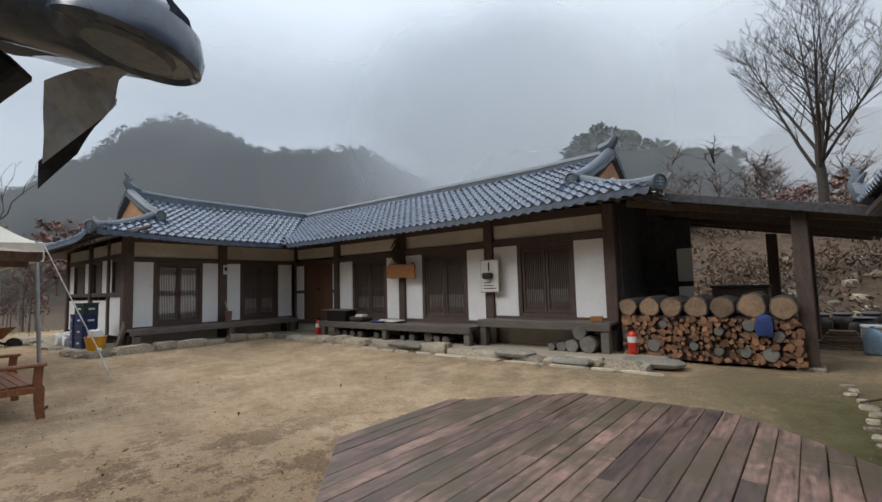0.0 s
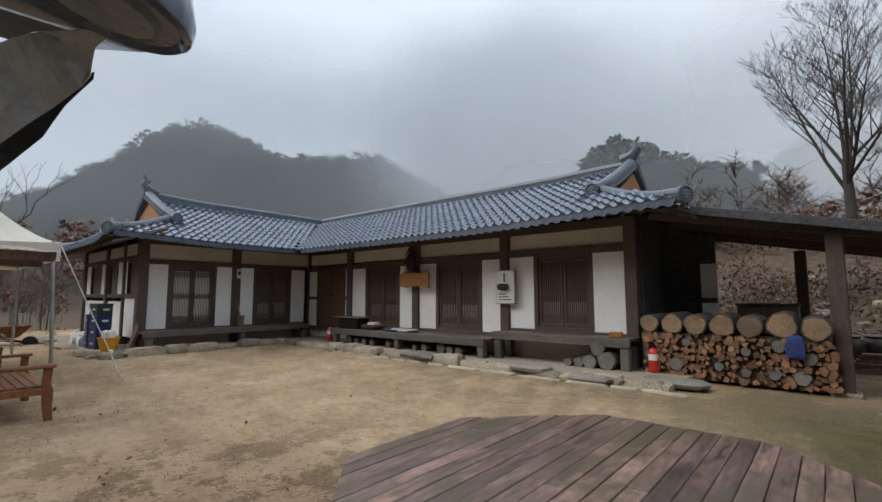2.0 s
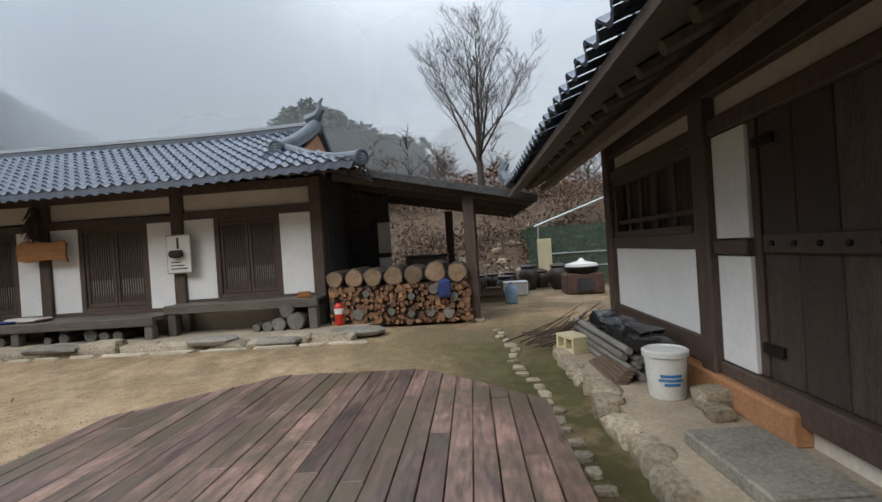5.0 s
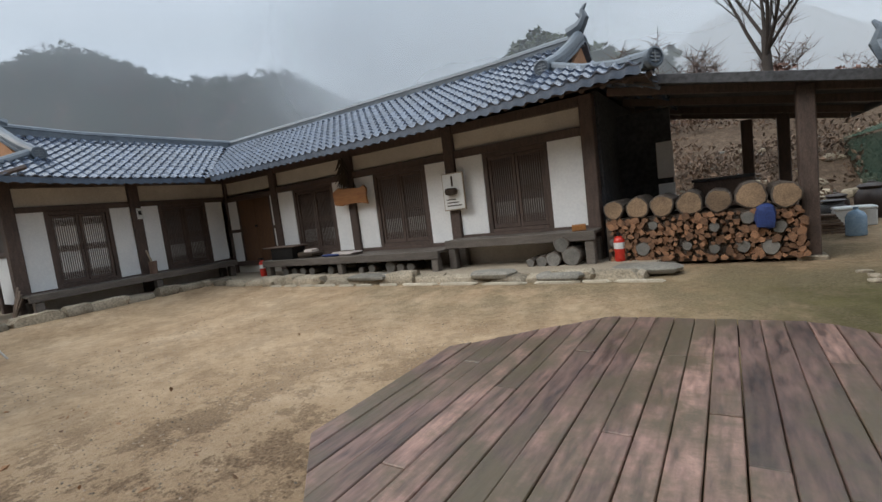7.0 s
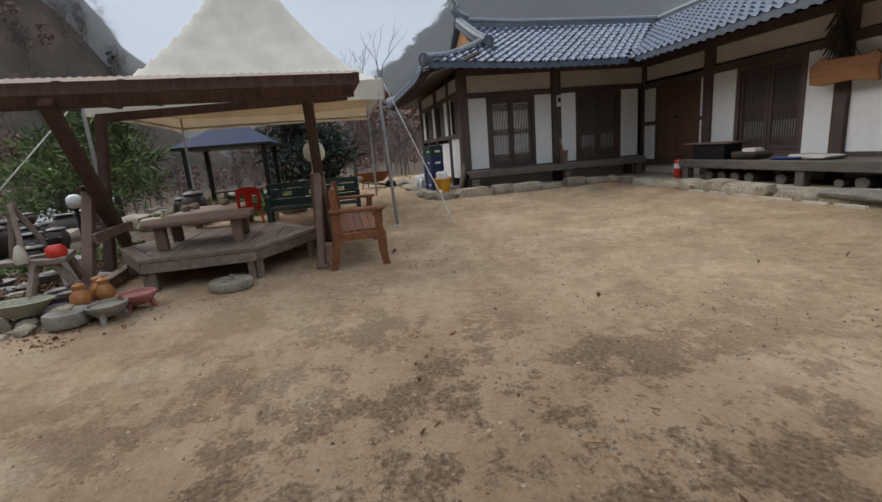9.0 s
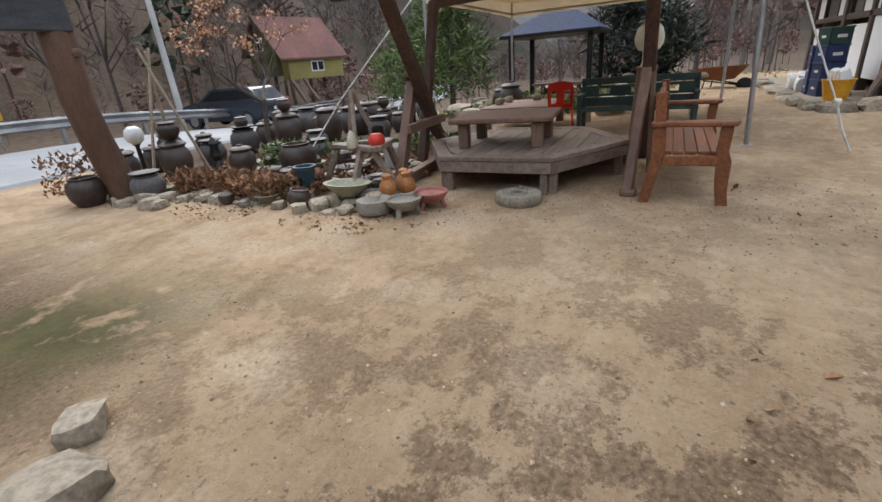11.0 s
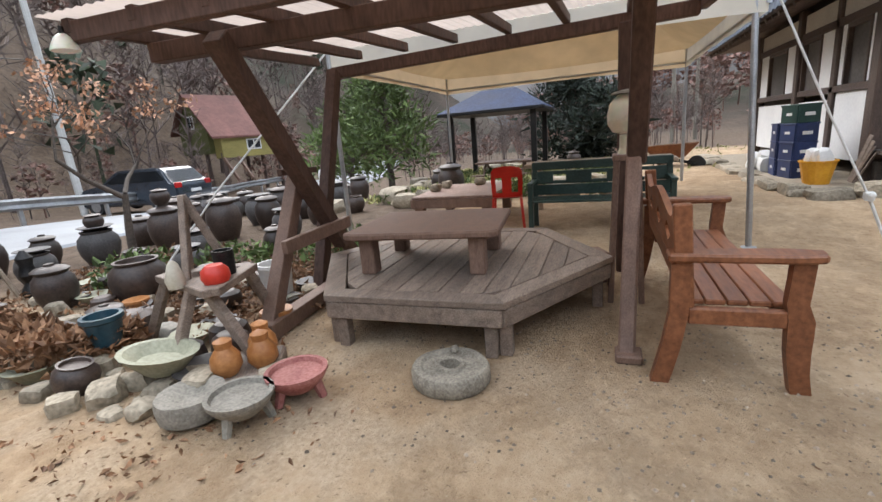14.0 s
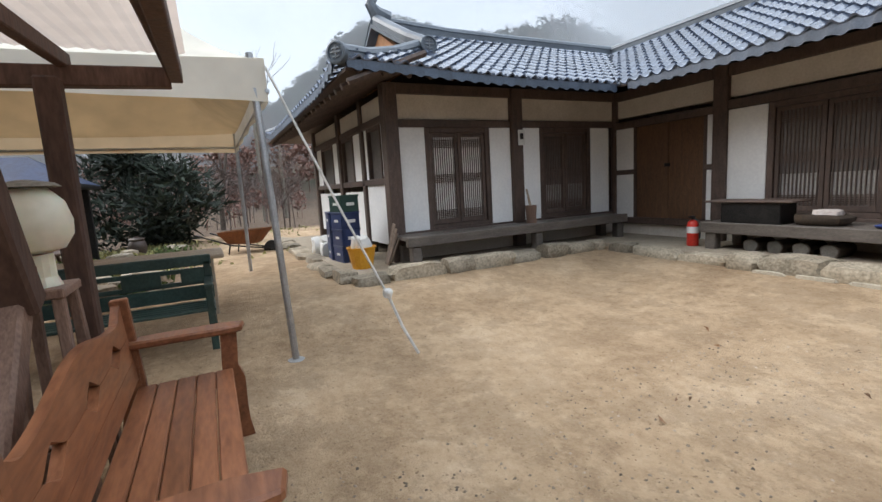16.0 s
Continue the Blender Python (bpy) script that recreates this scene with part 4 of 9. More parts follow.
# Old planks toned darker in colour for the shade under the deep eaves.
M["shadeplank"] = mat("shade-darkened planks", (0.040, 0.029, 0.024), (0.105, 0.072, 0.058), 0.75, 4, (5, 5, 0.7), 0.35, piece=0.2)
win = part("window", boxes([(XB - 0.03, 4.20, 1.46, XB + 0.11, 6.25, 1.53)], 0.006), M["timber"], barn, "window with wooden bars before a dark board for inner shade")
for piece in ((XB - 0.01, 4.10, 1.46, XB + 0.11, 4.20, 2.20), (XB - 0.01, 6.25, 1.46, XB + 0.11, 6.34, 2.20), (XB - 0.01, 4.20, 2.12, XB + 0.11, 6.25, 2.20)):
    part("window_frame", boxes([piece], 0.006), M["timber"], win)
# Dark board stands in for the unlit room behind the bars.
part("backing", boxes([(XB + 0.13, 4.12, 1.46, XB + 0.15, 6.32, 2.20)], 0), M["shadeplank"], win)
for y in (4.62, 5.06, 5.48, 5.86):
    part("bar", boxes([(XB + 0.03, y, 1.53, XB + 0.08, y + 0.06, 2.12)], 0.006), M["shadeplank"], win)
for k in range(9):
    y = 4.22 + k * 0.044
    part("slat", boxes([(XB + 0.05, y, 1.53, XB + 0.07, y + 0.022, 2.12)], 0.003), M["shadeplank"], win)
part("lower_rail", boxes([(XB + 0.02, 4.20, 1.62, XB + 0.085, 6.25, 1.67)], 0.006), M["shadeplank"], win)
bdoor = part("door", boxes([(XB + 0.02, 3.36, 0.45, XB + 0.12, 3.44, 2.20)], 0.006), M["timber"], barn, "large old plank door with iron hinges")
for k in range(16):
    y = 3.34 - k * 0.32
    part("plank", boxes([(XB + 0.03, y - 0.31, 0.45, XB + 0.075, y, 2.20)], 0.006), M["shadeplank"], bdoor)
part("batten", boxes([(XB - 0.005, -1.8, 1.30, XB + 0.028, 3.3, 1.42)], 0.006), M["shadeplank"], bdoor)
for y in (3.2, 3.0, 2.8, 2.6, 2.4):
    part("nail", lathe([(0.02, -0.01), (0.018, 0.01), (0.006, 0.018)], 8), M["iron"], bdoor).matrix_basis = Matrix.Translation((XB - 0.012, y, 1.36)) @ Matrix.Rotation(radians(-90), 4, "Y")
for z in (0.62, 2.0):
    part("hinge", boxes([(XB + 0.0, 3.18, z, XB + 0.03, 3.38, z + 0.07)], 0.006), M["iron"], bdoor)
# roof of the barn
broof = part("roof", slab_poly([(0.70, -3.6, 2.29), (0.70, 7.7, 2.29), (4.0, 7.7, 3.88), (4.0, -3.6, 3.88)], 0.06), M["eavewood"], barn, "deep dark eaves under blue-grey tiles")
part("roof_board", slab_poly([(4.0, -3.6, 3.88), (4.0, 7.7, 3.88), (7.3, 7.7, 2.29), (7.3, -3.6, 2.29)], 0.08), M["timber"], broof)
up_b = Vector((1, 0, 0.48)).normalized()
bt = tile_field((0.64, 7.75, 2.295), (0, -1, 0), up_b, 56, 14, lambda u, v: v < 3.5, lambda u, v: 0.07 * smooth01(2.5, 0, u) ** 2)
for m in [m for j, m in bt if j < 2]:
    shared("roof_tile", TILE, broof, m)
tile_stuff("upper_tiles", [m for j, m in bt if j >= 2], broof, "blue-grey pantiles of the barn")
for k in range(36):
    y = 7.4 - k * 0.30
    part("rafter", tubes([([(0.95, y, 2.31), (2.1, y, 2.86)], [0.04, 0.045])], 6), M["eavewood"], broof)
part("eave_beam", bars([((1.22, -3.5, 2.30), (1.22, 7.4, 2.30), 0.08, 0.10)]), M["purlin"], broof, "pale eave purlin")
part("ridge", ridge_bar([(0.72, 7.68, 2.42), (2.0, 7.66, 2.98), (4.0, 7.66, 3.95)], 0.18, 0.18), M["ridge"], broof)
finial(broof, (0.66, 7.7, 2.44), (-0.7, 0.7, 0))
bpl = part("plinth", prism([(1.12, -3.0), (6.2, -3.0), (6.2, 6.7), (1.12, 6.7)], -0.2, 0.13), M["mortar"], barn, "earth plinth edged with rough stones")
stone_row((1.12, -0.6, 0), (1.10, 6.7, 0), -0.05, (0.17, 0.23), 8, bpl, 0.24, (0.20, 0.42))
stone_row((1.0, 6.68, 0), (2.4, 6.72, 0), -0.03, (0.15, 0.22), 9, bpl, 0.28, (0.28, 0.55))


# ---- yard furniture ----
M["redwood"] = mat("brown-stained bench wood", (0.150, 0.054, 0.024), (0.29, 0.115, 0.052), 0.42, 3, (1, 5, 5), 0.15, fine=3, piece=0.12, coat=0.05, spec=0.35)
M["greywood"] = mat("grey weathered boards", (0.115, 0.082, 0.062), (0.30, 0.23, 0.18), 0.6, 3, (1, 7, 7), 0.3, piece=0.14)
M["pergwood"] = mat("dark brown pergola wood", (0.065, 0.036, 0.027), (0.13, 0.075, 0.056), 0.65, 4, (4, 4, 1), 0.25, fine=3, spec=0.3, piece=0.15)
M["lightwood"] = mat("mid brown pergola wood", (0.13, 0.075, 0.052), (0.235, 0.145, 0.105), 0.65, 4, (4, 4, 1), 0.25)
M["greenpaint"] = mat("worn dark green paint", (0.012, 0.030, 0.026), (0.030, 0.060, 0.052), 0.4, 5, bump=0.15, piece=0.15)
M["palewood"] = mat("pale sun-bleached wood", (0.26, 0.20, 0.14), (0.45, 0.37, 0.28), 0.7, 4, (5, 1, 5), 0.25)
M["steel"] = mat("galvanised steel", (0.34, 0.35, 0.36), (0.52, 0.53, 0.54), 0.4, 10, bump=0.05, metal=0.7)
M["redplastic"] = mat("red plastic", (0.52, 0.030, 0.018), (0.62, 0.045, 0.025), 0.35, 5, bump=0.02, stain=0.1)
M["rope"] = mat("white rope", (0.55, 0.54, 0.50), (0.72, 0.70, 0.66), 0.9, 40, bump=0.5)
M["concrete"] = mat("old grey granite", (0.17, 0.155, 0.125), (0.33, 0.30, 0.25), 0.85, 8, bump=0.45)
M["globe"] = mat("milky lamp globe", (0.66, 0.63, 0.50), (0.74, 0.71, 0.58), 0.3, 3, bump=0.0, stain=0.05)
b_ = M["globe"].node_tree.nodes["Principled BSDF"]
b_.inputs["Subsurface Weight"].default_value = 0.3


def thin_sheet(name, col, alpha, translucent=0.5):
    """A thin sheet that lets some light through."""
    m = bpy.data.materials.new(name)
    m.use_nodes = True
    n, l = m.node_tree.nodes, m.node_tree.links
    n.remove(n["Principled BSDF"])
    d, t, x, tr, y = n.new("ShaderNodeBsdfDiffuse"), n.new("ShaderNodeBsdfTranslucent"), n.new("ShaderNodeMixShader"), n.new("ShaderNodeBsdfTransparent"), n.new("ShaderNodeMixShader")
    nz, cr = n.new("ShaderNodeTexNoise"), n.new("ShaderNodeValToRGB")
    co = n.new("ShaderNodeTexCoord")
    nz.inputs["Scale"].default_value, nz.inputs["Detail"].default_value = 2.5, 5
    l.new(co.outputs["Object"], nz.inputs["Vector"]); l.new(nz.outputs["Fac"], cr.inputs[0])
    cr.color_ramp.elements[0].position, cr.color_ramp.elements[0].color = 0.3, (*[c * 0.82 for c in col], 1)
    cr.color_ramp.elements[1].position, cr.color_ramp.elements[1].color = 0.7, (*col, 1)
    l.new(cr.outputs[0], d.inputs[0]); l.new(cr.outputs[0], t.inputs[0])
    x.inputs[0].default_value = translucent
    l.new(d.outputs[0], x.inputs[1]); l.new(t.outputs[0], x.inputs[2])
    y.inputs[0].default_value = alpha
    l.new(tr.outputs[0], y.inputs[1]); l.new(x.outputs[0], y.inputs[2])
    l.new(y.outputs[0], n["Material Output"].inputs[0])
    return m


M["tent"] = thin_sheet("tent fabric", (0.86, 0.82, 0.72), 1.0, 0.32)
M["tentedge"] = thin_sheet("yellowed tent lining", (0.72, 0.57, 0.38), 1.0, 0.36)
M["poly"] = thin_sheet("milky corrugated sheet", (0.62, 0.52, 0.45), 0.97, 0.50)

# hexagonal platform under the pergola
hexa = thing("hexagonal_platform", "grey weathered hexagonal plank platform on short legs", "wooden platform", pose(-8.45, -0.80, 0))
hx = [(1.17 * math.cos(a), 1.17 * math.sin(a)) for a in (math.radians(30 + 60 * k) for k in range(6))]
HT = 0.36
for k in range(6):
    (ax, ay), (bx, by) = hx[k], hx[(k + 1) % 6]
    f = 0.86
    part("border_board", prism([(ax, ay), (bx, by), (bx * f, by * f), (ax * f, ay * f)], HT - 0.04, HT + 0.002, 0.004), M["greywood"], hexa)
    part("apron", bars([((ax * 0.975, ay * 0.975, HT - 0.10), (bx * 0.975, by * 0.975, HT - 0.10), 0.04, 0.11)]), M["greywood"], hexa)
    q = math.hypot(ax, ay)
    for side in (-0.045, 0.045):
        lx, ly = ax * 0.91 - ay / q * side, ay * 0.91 + ax / q * side
        part("leg_board", bars([((lx, ly, 0.0), (lx, ly, HT - 0.05), 0.075, 0.075)]), M["greywood"], hexa)
inner = 1.17 * 0.85
for i in range(14):
    y0, y1 = -inner + i * (2 * inner) / 14 + 0.003, -inner + (i + 1) * (2 * inner) / 14 - 0.003

    def reach(y):
        return min(inner * math.cos(math.radians(30)), (inner - abs(y)) * math.sqrt(3)) if abs(y) > inner / 2 else inner * math.cos(math.radians(30))
    part("plank", prism([(-reach(y0), y0), (reach(y0), y0), (reach(y1), y1), (-reach(y1), y1)], HT - 0.035, HT + 0.002 * math.sin(i * 3), 0.003), M["greywood"], hexa)

table = thing("low_table", "low brown wooden table standing on the hexagonal platform", "table", pose(-8.30, -0.92, 0.362, 0, 0, 4))
part("tabletop", prism([(-0.45, -0.52), (0.43, -0.55), (0.47, -0.45), (0.45, 0.50), (0.40, 0.56), (-0.42, 0.54), (-0.46, 0.45)], 0.265, 0.315, 0.012), M["lightwood"], table)
for x, y in ((-0.33, -0.40), (0.33, -0.40), (0.33, 0.40), (-0.33, 0.40)):
    part("leg", boxes([(x - 0.06, y - 0.055, 0.0, x + 0.06, y + 0.055, 0.264)], 0.01), M["lightwood"], table)

# pergola with a milky sheet roof
perg = thing("pergola", "dark brown wooden pergola with milky corrugated sheet roof", "pergola")
part("front_brace", bars([((-7.60, 0.43, 0.0), (-8.36, 0.49, 1.20), 0.09, 0.09)], 0.012), M["lightwood"], perg)
part("long_brace", bars([((-7.86, 0.50, 2.02), (-8.30, 0.50, 1.04), 0.115, 0.12)], 0.012), M["pergwood"], perg)
part("post", bars([((-9.28, 0.46, 0.0), (-9.30, 0.46, 2.04), 0.11, 0.11)], 0.012), M["pergwood"], perg)
part("post_foot", boxes([(-7.67, 0.37, 0.0, -7.53, 0.51, 0.05)], 0.01), M["lightwood"], perg)
part("front_beam", bars([((-7.60, -2.55, 1.98), (-7.60, 1.02, 1.93), 0.10, 0.12)]), M["pergwood"], perg)
part("back_beam", bars([((-9.42, -2.30, 1.99), (-9.48, 1.00, 2.10), 0.09, 0.11)]), M["pergwood"], perg)
part("edge_beam", bars([((-7.10, -2.60, 2.03), (-7.10, 1.05, 1.97), 0.07, 0.11)]), M["pergwood"], perg)
for k in range(8):
    y = -2.55 + k * 0.505
    part("rafter", bars([((-7.06, y, 2.06 - 0.012 * k), (-9.52, y + 0.02, 2.14 + 0.006 * k), 0.06, 0.08)]), M["pergwood"], perg)
part("edge_rafter", bars([((-7.06, 1.03, 1.98), (-9.55, 1.03, 2.14), 0.07, 0.10)]), M["pergwood"], perg)
bm = bmesh.new()
prevr = None
for k in range(98):
    y = -2.66 + k * 0.0387
    z = 0.010 * (k % 2)
    cur = [bm.verts.new((x, y, zz + z)) for x, zz in ((-6.98, 2.105 - 0.022 * (y + 2.6)), (-8.2, 2.155 - 0.01 * (y + 2.6)), (-9.60, 2.235 + 0.01 * (y + 2.6)))]
    if prevr:
        for i in range(2):
            bm.faces.new((prevr[i], prevr[i + 1], cur[i + 1], cur[i]))
    prevr = cur
part("roof_sheet", bm, M["poly"], perg, "milky corrugated roof sheet")
# crossed end frame
part("front_brace", bars([((-7.50, -1.92, 0.05), (-8.28, -2.06, 1.12), 0.10, 0.13)]), M["lightwood"], perg)
part("long_brace", bars([((-7.36, -1.80, 1.95), (-8.62, -1.95, 0.42), 0.12, 0.12)]), M["pergwood"], perg)
part("rear_post", bars([((-8.42, -2.12, 0.0), (-9.22, -2.17, 1.98), 0.10, 0.12)]), M["pergwood"], perg)
part("short_brace", bars([((-8.35, -2.10, 1.05), (-8.95, -2.05, 0.25), 0.09, 0.10)]), M["pergwood"], perg)
part("cross_rail", bars([((-7.72, -1.86, 0.60), (-8.62, -1.86, 0.62), 0.05, 0.10)]), M["lightwood"], perg)
part("upper_rail", bars([((-8.0, -2.02, 1.12), (-8.5, -2.05, 1.10), 0.05, 0.05)]), M["pergwood"], perg)
part("ground_rail", bars([((-7.42, -1.88, 0.07), (-8.72, -1.98, 0.07), 0.12, 0.12)]), M["lightwood"], perg)
plamp = thing("eave_lamp", "small white bell-shaped lamp under the pergola's corner", "lamp", pose(-7.05, -2.58, 1.93))
part("shade", lathe([(0.075, 0.0), (0.07, 0.02), (0.045, 0.07), (0.02, 0.09)], 14), M["globe"], plamp, "", True)
part("stem", lathe([(0.012, 0.088), (0.012, 0.13)], 8), M["iron"], plamp)

# the brown bench
def carved_bench(at):
    b = thing("garden_bench", "reddish-brown wooden garden bench with pierced wavy back", "bench", at)
    L = 0.82
    for s in (-1, 1):
        x = s * L
        # sawn curved end legs with knuckles on the outer edge
        for y0, out, pts in ((0.24, 1, ((0.0, 0.035), (0.10, 0.018), (0.20, 0.004), (0.30, 0.0), (0.36, 0.0), (0.44, -0.012), (0.54, -0.005), (0.64, 0.0))),
                             (-0.24, -1, ((0.0, -0.075), (0.10, -0.05), (0.20, -0.028), (0.30, -0.012), (0.38, 0.0), (0.62, 0.0)))):
            ring_in = [(z, y0 + d - out * 0.042) for z, d in pts]
            ring_out = [(z, y0 + d + out * (0.042 + (0.024 * math.exp(-((z - 0.33) / 0.05) ** 2) + 0.016 * math.exp(-((z - 0.22) / 0.03) ** 2) if out > 0 else 0.0))) for z, d in pts]
            bm = bmesh.new()
            f = bm.faces.new([bm.verts.new((x - 0.03, y, z)) for z, y in ring_in + ring_out[::-1]])
            g = bmesh.ops.extrude_face_region(bm, geom=[f])
            bmesh.ops.translate(bm, verts=[v for v in g["geom"] if isinstance(v, bmesh.types.BMVert)], vec=(0.06, 0, 0))
            bmesh.ops.recalc_face_normals(bm, faces=bm.faces[:])
            part("leg", bm, M["redwood"], b)
        part("arm", prism([(x - 0.06, -0.30), (x + 0.06, -0.30), (x + 0.075, 0.20), (x + 0.06, 0.31), (x - 0.04, 0.33), (x - 0.07, 0.20)], 0.635, 0.675, 0.01), M["redwood"], b)
        part("side_rail", boxes([(x - 0.025, -0.2, 0.32, x + 0.025, 0.2, 0.40)], 0.006), M["redwood"], b)
        part("back_post", bars([((x, -0.215, 0.40), (x, -0.245, 0.90), 0.052, 0.08)]), M["redwood"], b)
    for k in range(5):
        y = -0.215 + k * 0.092
        part("seat_slat", boxes([(-L + 0.03, y, 0.40, L - 0.03, y + 0.088, 0.428)], 0.006), M["redwood"], b)
    part("front_apron", boxes([(-L + 0.03, 0.20, 0.31, L - 0.03, 0.235, 0.398)], 0.006), M["redwood"], b)
    # pierced back panel: boards above, between and below the openings
    def back(name, rows):
        bm = bmesh.new()
        lo, hi = [], []
        n_ = 56
        for i in range(n_ + 1):
            u = -L + 0.03 + (2 * L - 0.06) * i / n_
            a, c = rows(u)
            for z, dst in ((a, lo), (c, hi)):
                y = -0.205 - (z - 0.45) * 0.08
                dst.append((bm.verts.new((u, y, z)), bm.verts.new((u, y - 0.035, z))))
        for i in range(n_):
            bm.faces.new((lo[i][0], lo[i + 1][0], hi[i + 1][0], hi[i][0]))
            bm.faces.new((lo[i][1], hi[i][1], hi[i + 1][1], lo[i + 1][1]))
            bm.faces.new((hi[i][0], hi[i + 1][0], hi[i + 1][1], hi[i][1]))
            bm.faces.new((lo[i][0], lo[i][1], lo[i + 1][1], lo[i + 1][0]))
        bm.faces.new((lo[0][0], hi[0][0], hi[0][1], lo[0][1]))
        bm.faces.new((lo[-1][0], lo[-1][1], hi[-1][1], hi[-1][0]))
        return part(name, bm, M["redwood"], b)

    def hole(u):
        for c in (-0.46, 0.0, 0.46):
            d = abs(u - c)
            if d < 0.11:
                return 0.058 * (1 - d / 0.11)
        return 0.0
    back("back_top", lambda u: (0.70 + hole(u), 0.84 + 0.035 * math.cos(u * 5.2) + 0.055 * smooth01(L - 0.2, L - 0.03, abs(u))))
    back("back_middle", lambda u: (0.58, 0.697 - hole(u)))
    back("back_bottom", lambda u: (0.47, 0.577))
    return b


carved_bench(pose(-8.23, 0.89, 0.0))

# green bench, pale table and red chair under the tent
def green_bench(at):
    g = thing("green_bench", "worn dark green slatted bench with cut-out back", "bench", at)
    L = 0.83
    part("top_rail", boxes([(-0.02, -L, 0.76, 0.03, L, 0.86)], 0.01), M["greenpaint"], g)
    for y0, y1 in ((-L, -0.56), (-0.40, -0.09), (0.09, 0.40), (0.56, L)):
        part("back_panel", boxes([(-0.015, y0, 0.60, 0.025, y1, 0.735)], 0.006), M["greenpaint"], g)
    part("back_rail", boxes([(-0.012, -L, 0.70, 0.02, L, 0.742)], 0.004), M["greenpaint"], g)
    part("back_rail", boxes([(-0.012, -L, 0.58, 0.02, L, 0.62)], 0.004), M["greenpaint"], g)
    part("back_rail", boxes([(0.0, -L, 0.44, 0.035, L, 0.57)], 0.006), M["greenpaint"], g)
    for k in range(5):
        part("seat_slat", boxes([(0.05 + k * 0.088, -L, 0.40, 0.127 + k * 0.088, L, 0.425)], 0.005), M["greenpaint"], g)
    for s in (-1, 1):
        y = s * (L - 0.04)
        part("leg", bars([((0.0, y, 0), (0.0, y, 0.80), 0.06, 0.06)]), M["greenpaint"], g)
        part("leg", bars([((0.45, y, 0), (0.45, y, 0.62), 0.06, 0.06)]), M["greenpaint"], g)
        part("arm", bars([((-0.02, y, 0.63), (0.52, y, 0.63), 0.07, 0.035)]), M["greenpaint"], g)
        part("seat_rail", bars([((0.0, y, 0.38), (0.47, y, 0.38), 0.04, 0.05)]), M["greenpaint"], g)
    return g


green_bench(pose(-11.18, 0.24, 0.0))
back_table = thing("long_table", "long pale sun-bleached plank table behind the green bench", "table", pose(-12.1, 0.2, 0))
part("tabletop", boxes([(-0.36, -1.0, 0.74, 0.36, 1.0, 0.79)], 0.012), M["palewood"], back_table)
for x in (-0.28, 0.28):
    for y in (-0.85, 0.85):
        part("leg", boxes([(x - 0.04, y - 0.04, 0, x + 0.04, y + 0.04, 0.74)], 0.006), M["palewood"], back_table)


def plastic_chair(at):
    c = thing("plastic_chair", "red moulded plastic chair with a slotted back", "chair", at)
    bm = bmesh.new()
    rows = [(0.22, 0.425, 0.19), (0.20, 0.44, 0.20), (0.0, 0.425, 0.20), (-0.15, 0.43, 0.20), (-0.20, 0.45, 0.195)]
    ring = [[bm.verts.new((x, y * w, z - 0.012 * (1 - y * y))) for y in (-1, -0.5, 0, 0.5, 1)] for x, z, w in rows]
    for a, q in zip(ring, ring[1:]):
        for k in range(4):
            bm.faces.new((a[k], a[k + 1], q[k + 1], q[k]))
    bmesh.ops.solidify(bm, geom=bm.faces[:], thickness=0.02)
    part("seat", bm, M["redplastic"], c, "", True)
    # curved back with an open slot under its top rail
    bm = bmesh.new()
    rows = [(-0.195, 0.44, 0.195), (-0.205, 0.50, 0.20), (-0.225, 0.62, 0.205), (-0.24, 0.70, 0.205), (-0.255, 0.78, 0.20), (-0.262, 0.82, 0.17)]
    ring = [[bm.verts.new((x + 0.05 * abs(y) ** 2, y * w, z + (0.03 * (1 - y * y) if z > 0.75 else 0))) for y in (-1, -0.72, -0.3, 0.3, 0.72, 1)] for x, z, w in rows]
    for i, (a, q) in enumerate(zip(ring, ring[1:])):
        for k in range(5):
            if i in (1, 2) and k in (1, 3):
                continue
            bm.faces.new((a[k], a[k + 1], q[k + 1], q[k]))
    bmesh.ops.solidify(bm, geom=bm.faces[:], thickness=0.018)
    part("backrest", bm, M["redplastic"], c, "slotted curved back", True)
    for x, y in ((-0.20, -0.18), (-0.20, 0.18), (0.20, -0.175), (0.20, 0.175)):
        part("leg", bars([((x * 1.18, y * 1.18, 0), (x, y, 0.43), 0.065, 0.035)]), M["redplastic"], c)
    return c


plastic_chair(pose(-11.25, -0.94, 0, 0, 0, 190))
low2 = thing("low_platform", "low wooden platform with a worn pinkish-brown top", "wooden platform", pose(-12.1, -1.8, 0))
M["pinkwood"] = mat("pinkish-brown worn top", (0.22, 0.145, 0.115), (0.36, 0.25, 0.205), 0.7, 3)
part("top", boxes([(-0.85, -0.62, 0.40, 0.75, 0.62, 0.44)], 0.01), M["pinkwood"], low2)
part("apron", boxes([(0.72, -0.62, 0.27, 0.76, 0.62, 0.398)], 0.006), M["lightwood"], low2)
part("apron", boxes([(-0.85, -0.65, 0.27, 0.72, -0.61, 0.398)], 0.006), M["lightwood"], low2)
for x in (-0.75, 0.66):
    for y in (-0.52, 0.52):
        part("leg", boxes([(x - 0.07, y - 0.07, 0, x + 0.07, y + 0.07, 0.40)], 0.01), M["lightwood"], low2)
for k, (dx, dy) in enumerate(((-0.3, -0.4), (0.1, -0.45), (-0.6, 0.1))):
    st = tagged(finish("stone", rock(0.2, 0.16, 0.12, 80 + k), M["stone"], None, "", True), "small rounded field stone on the low platform", "stone")
    st.matrix_basis = pose(-12.1 + dx, -1.8 + dy, 0.44)

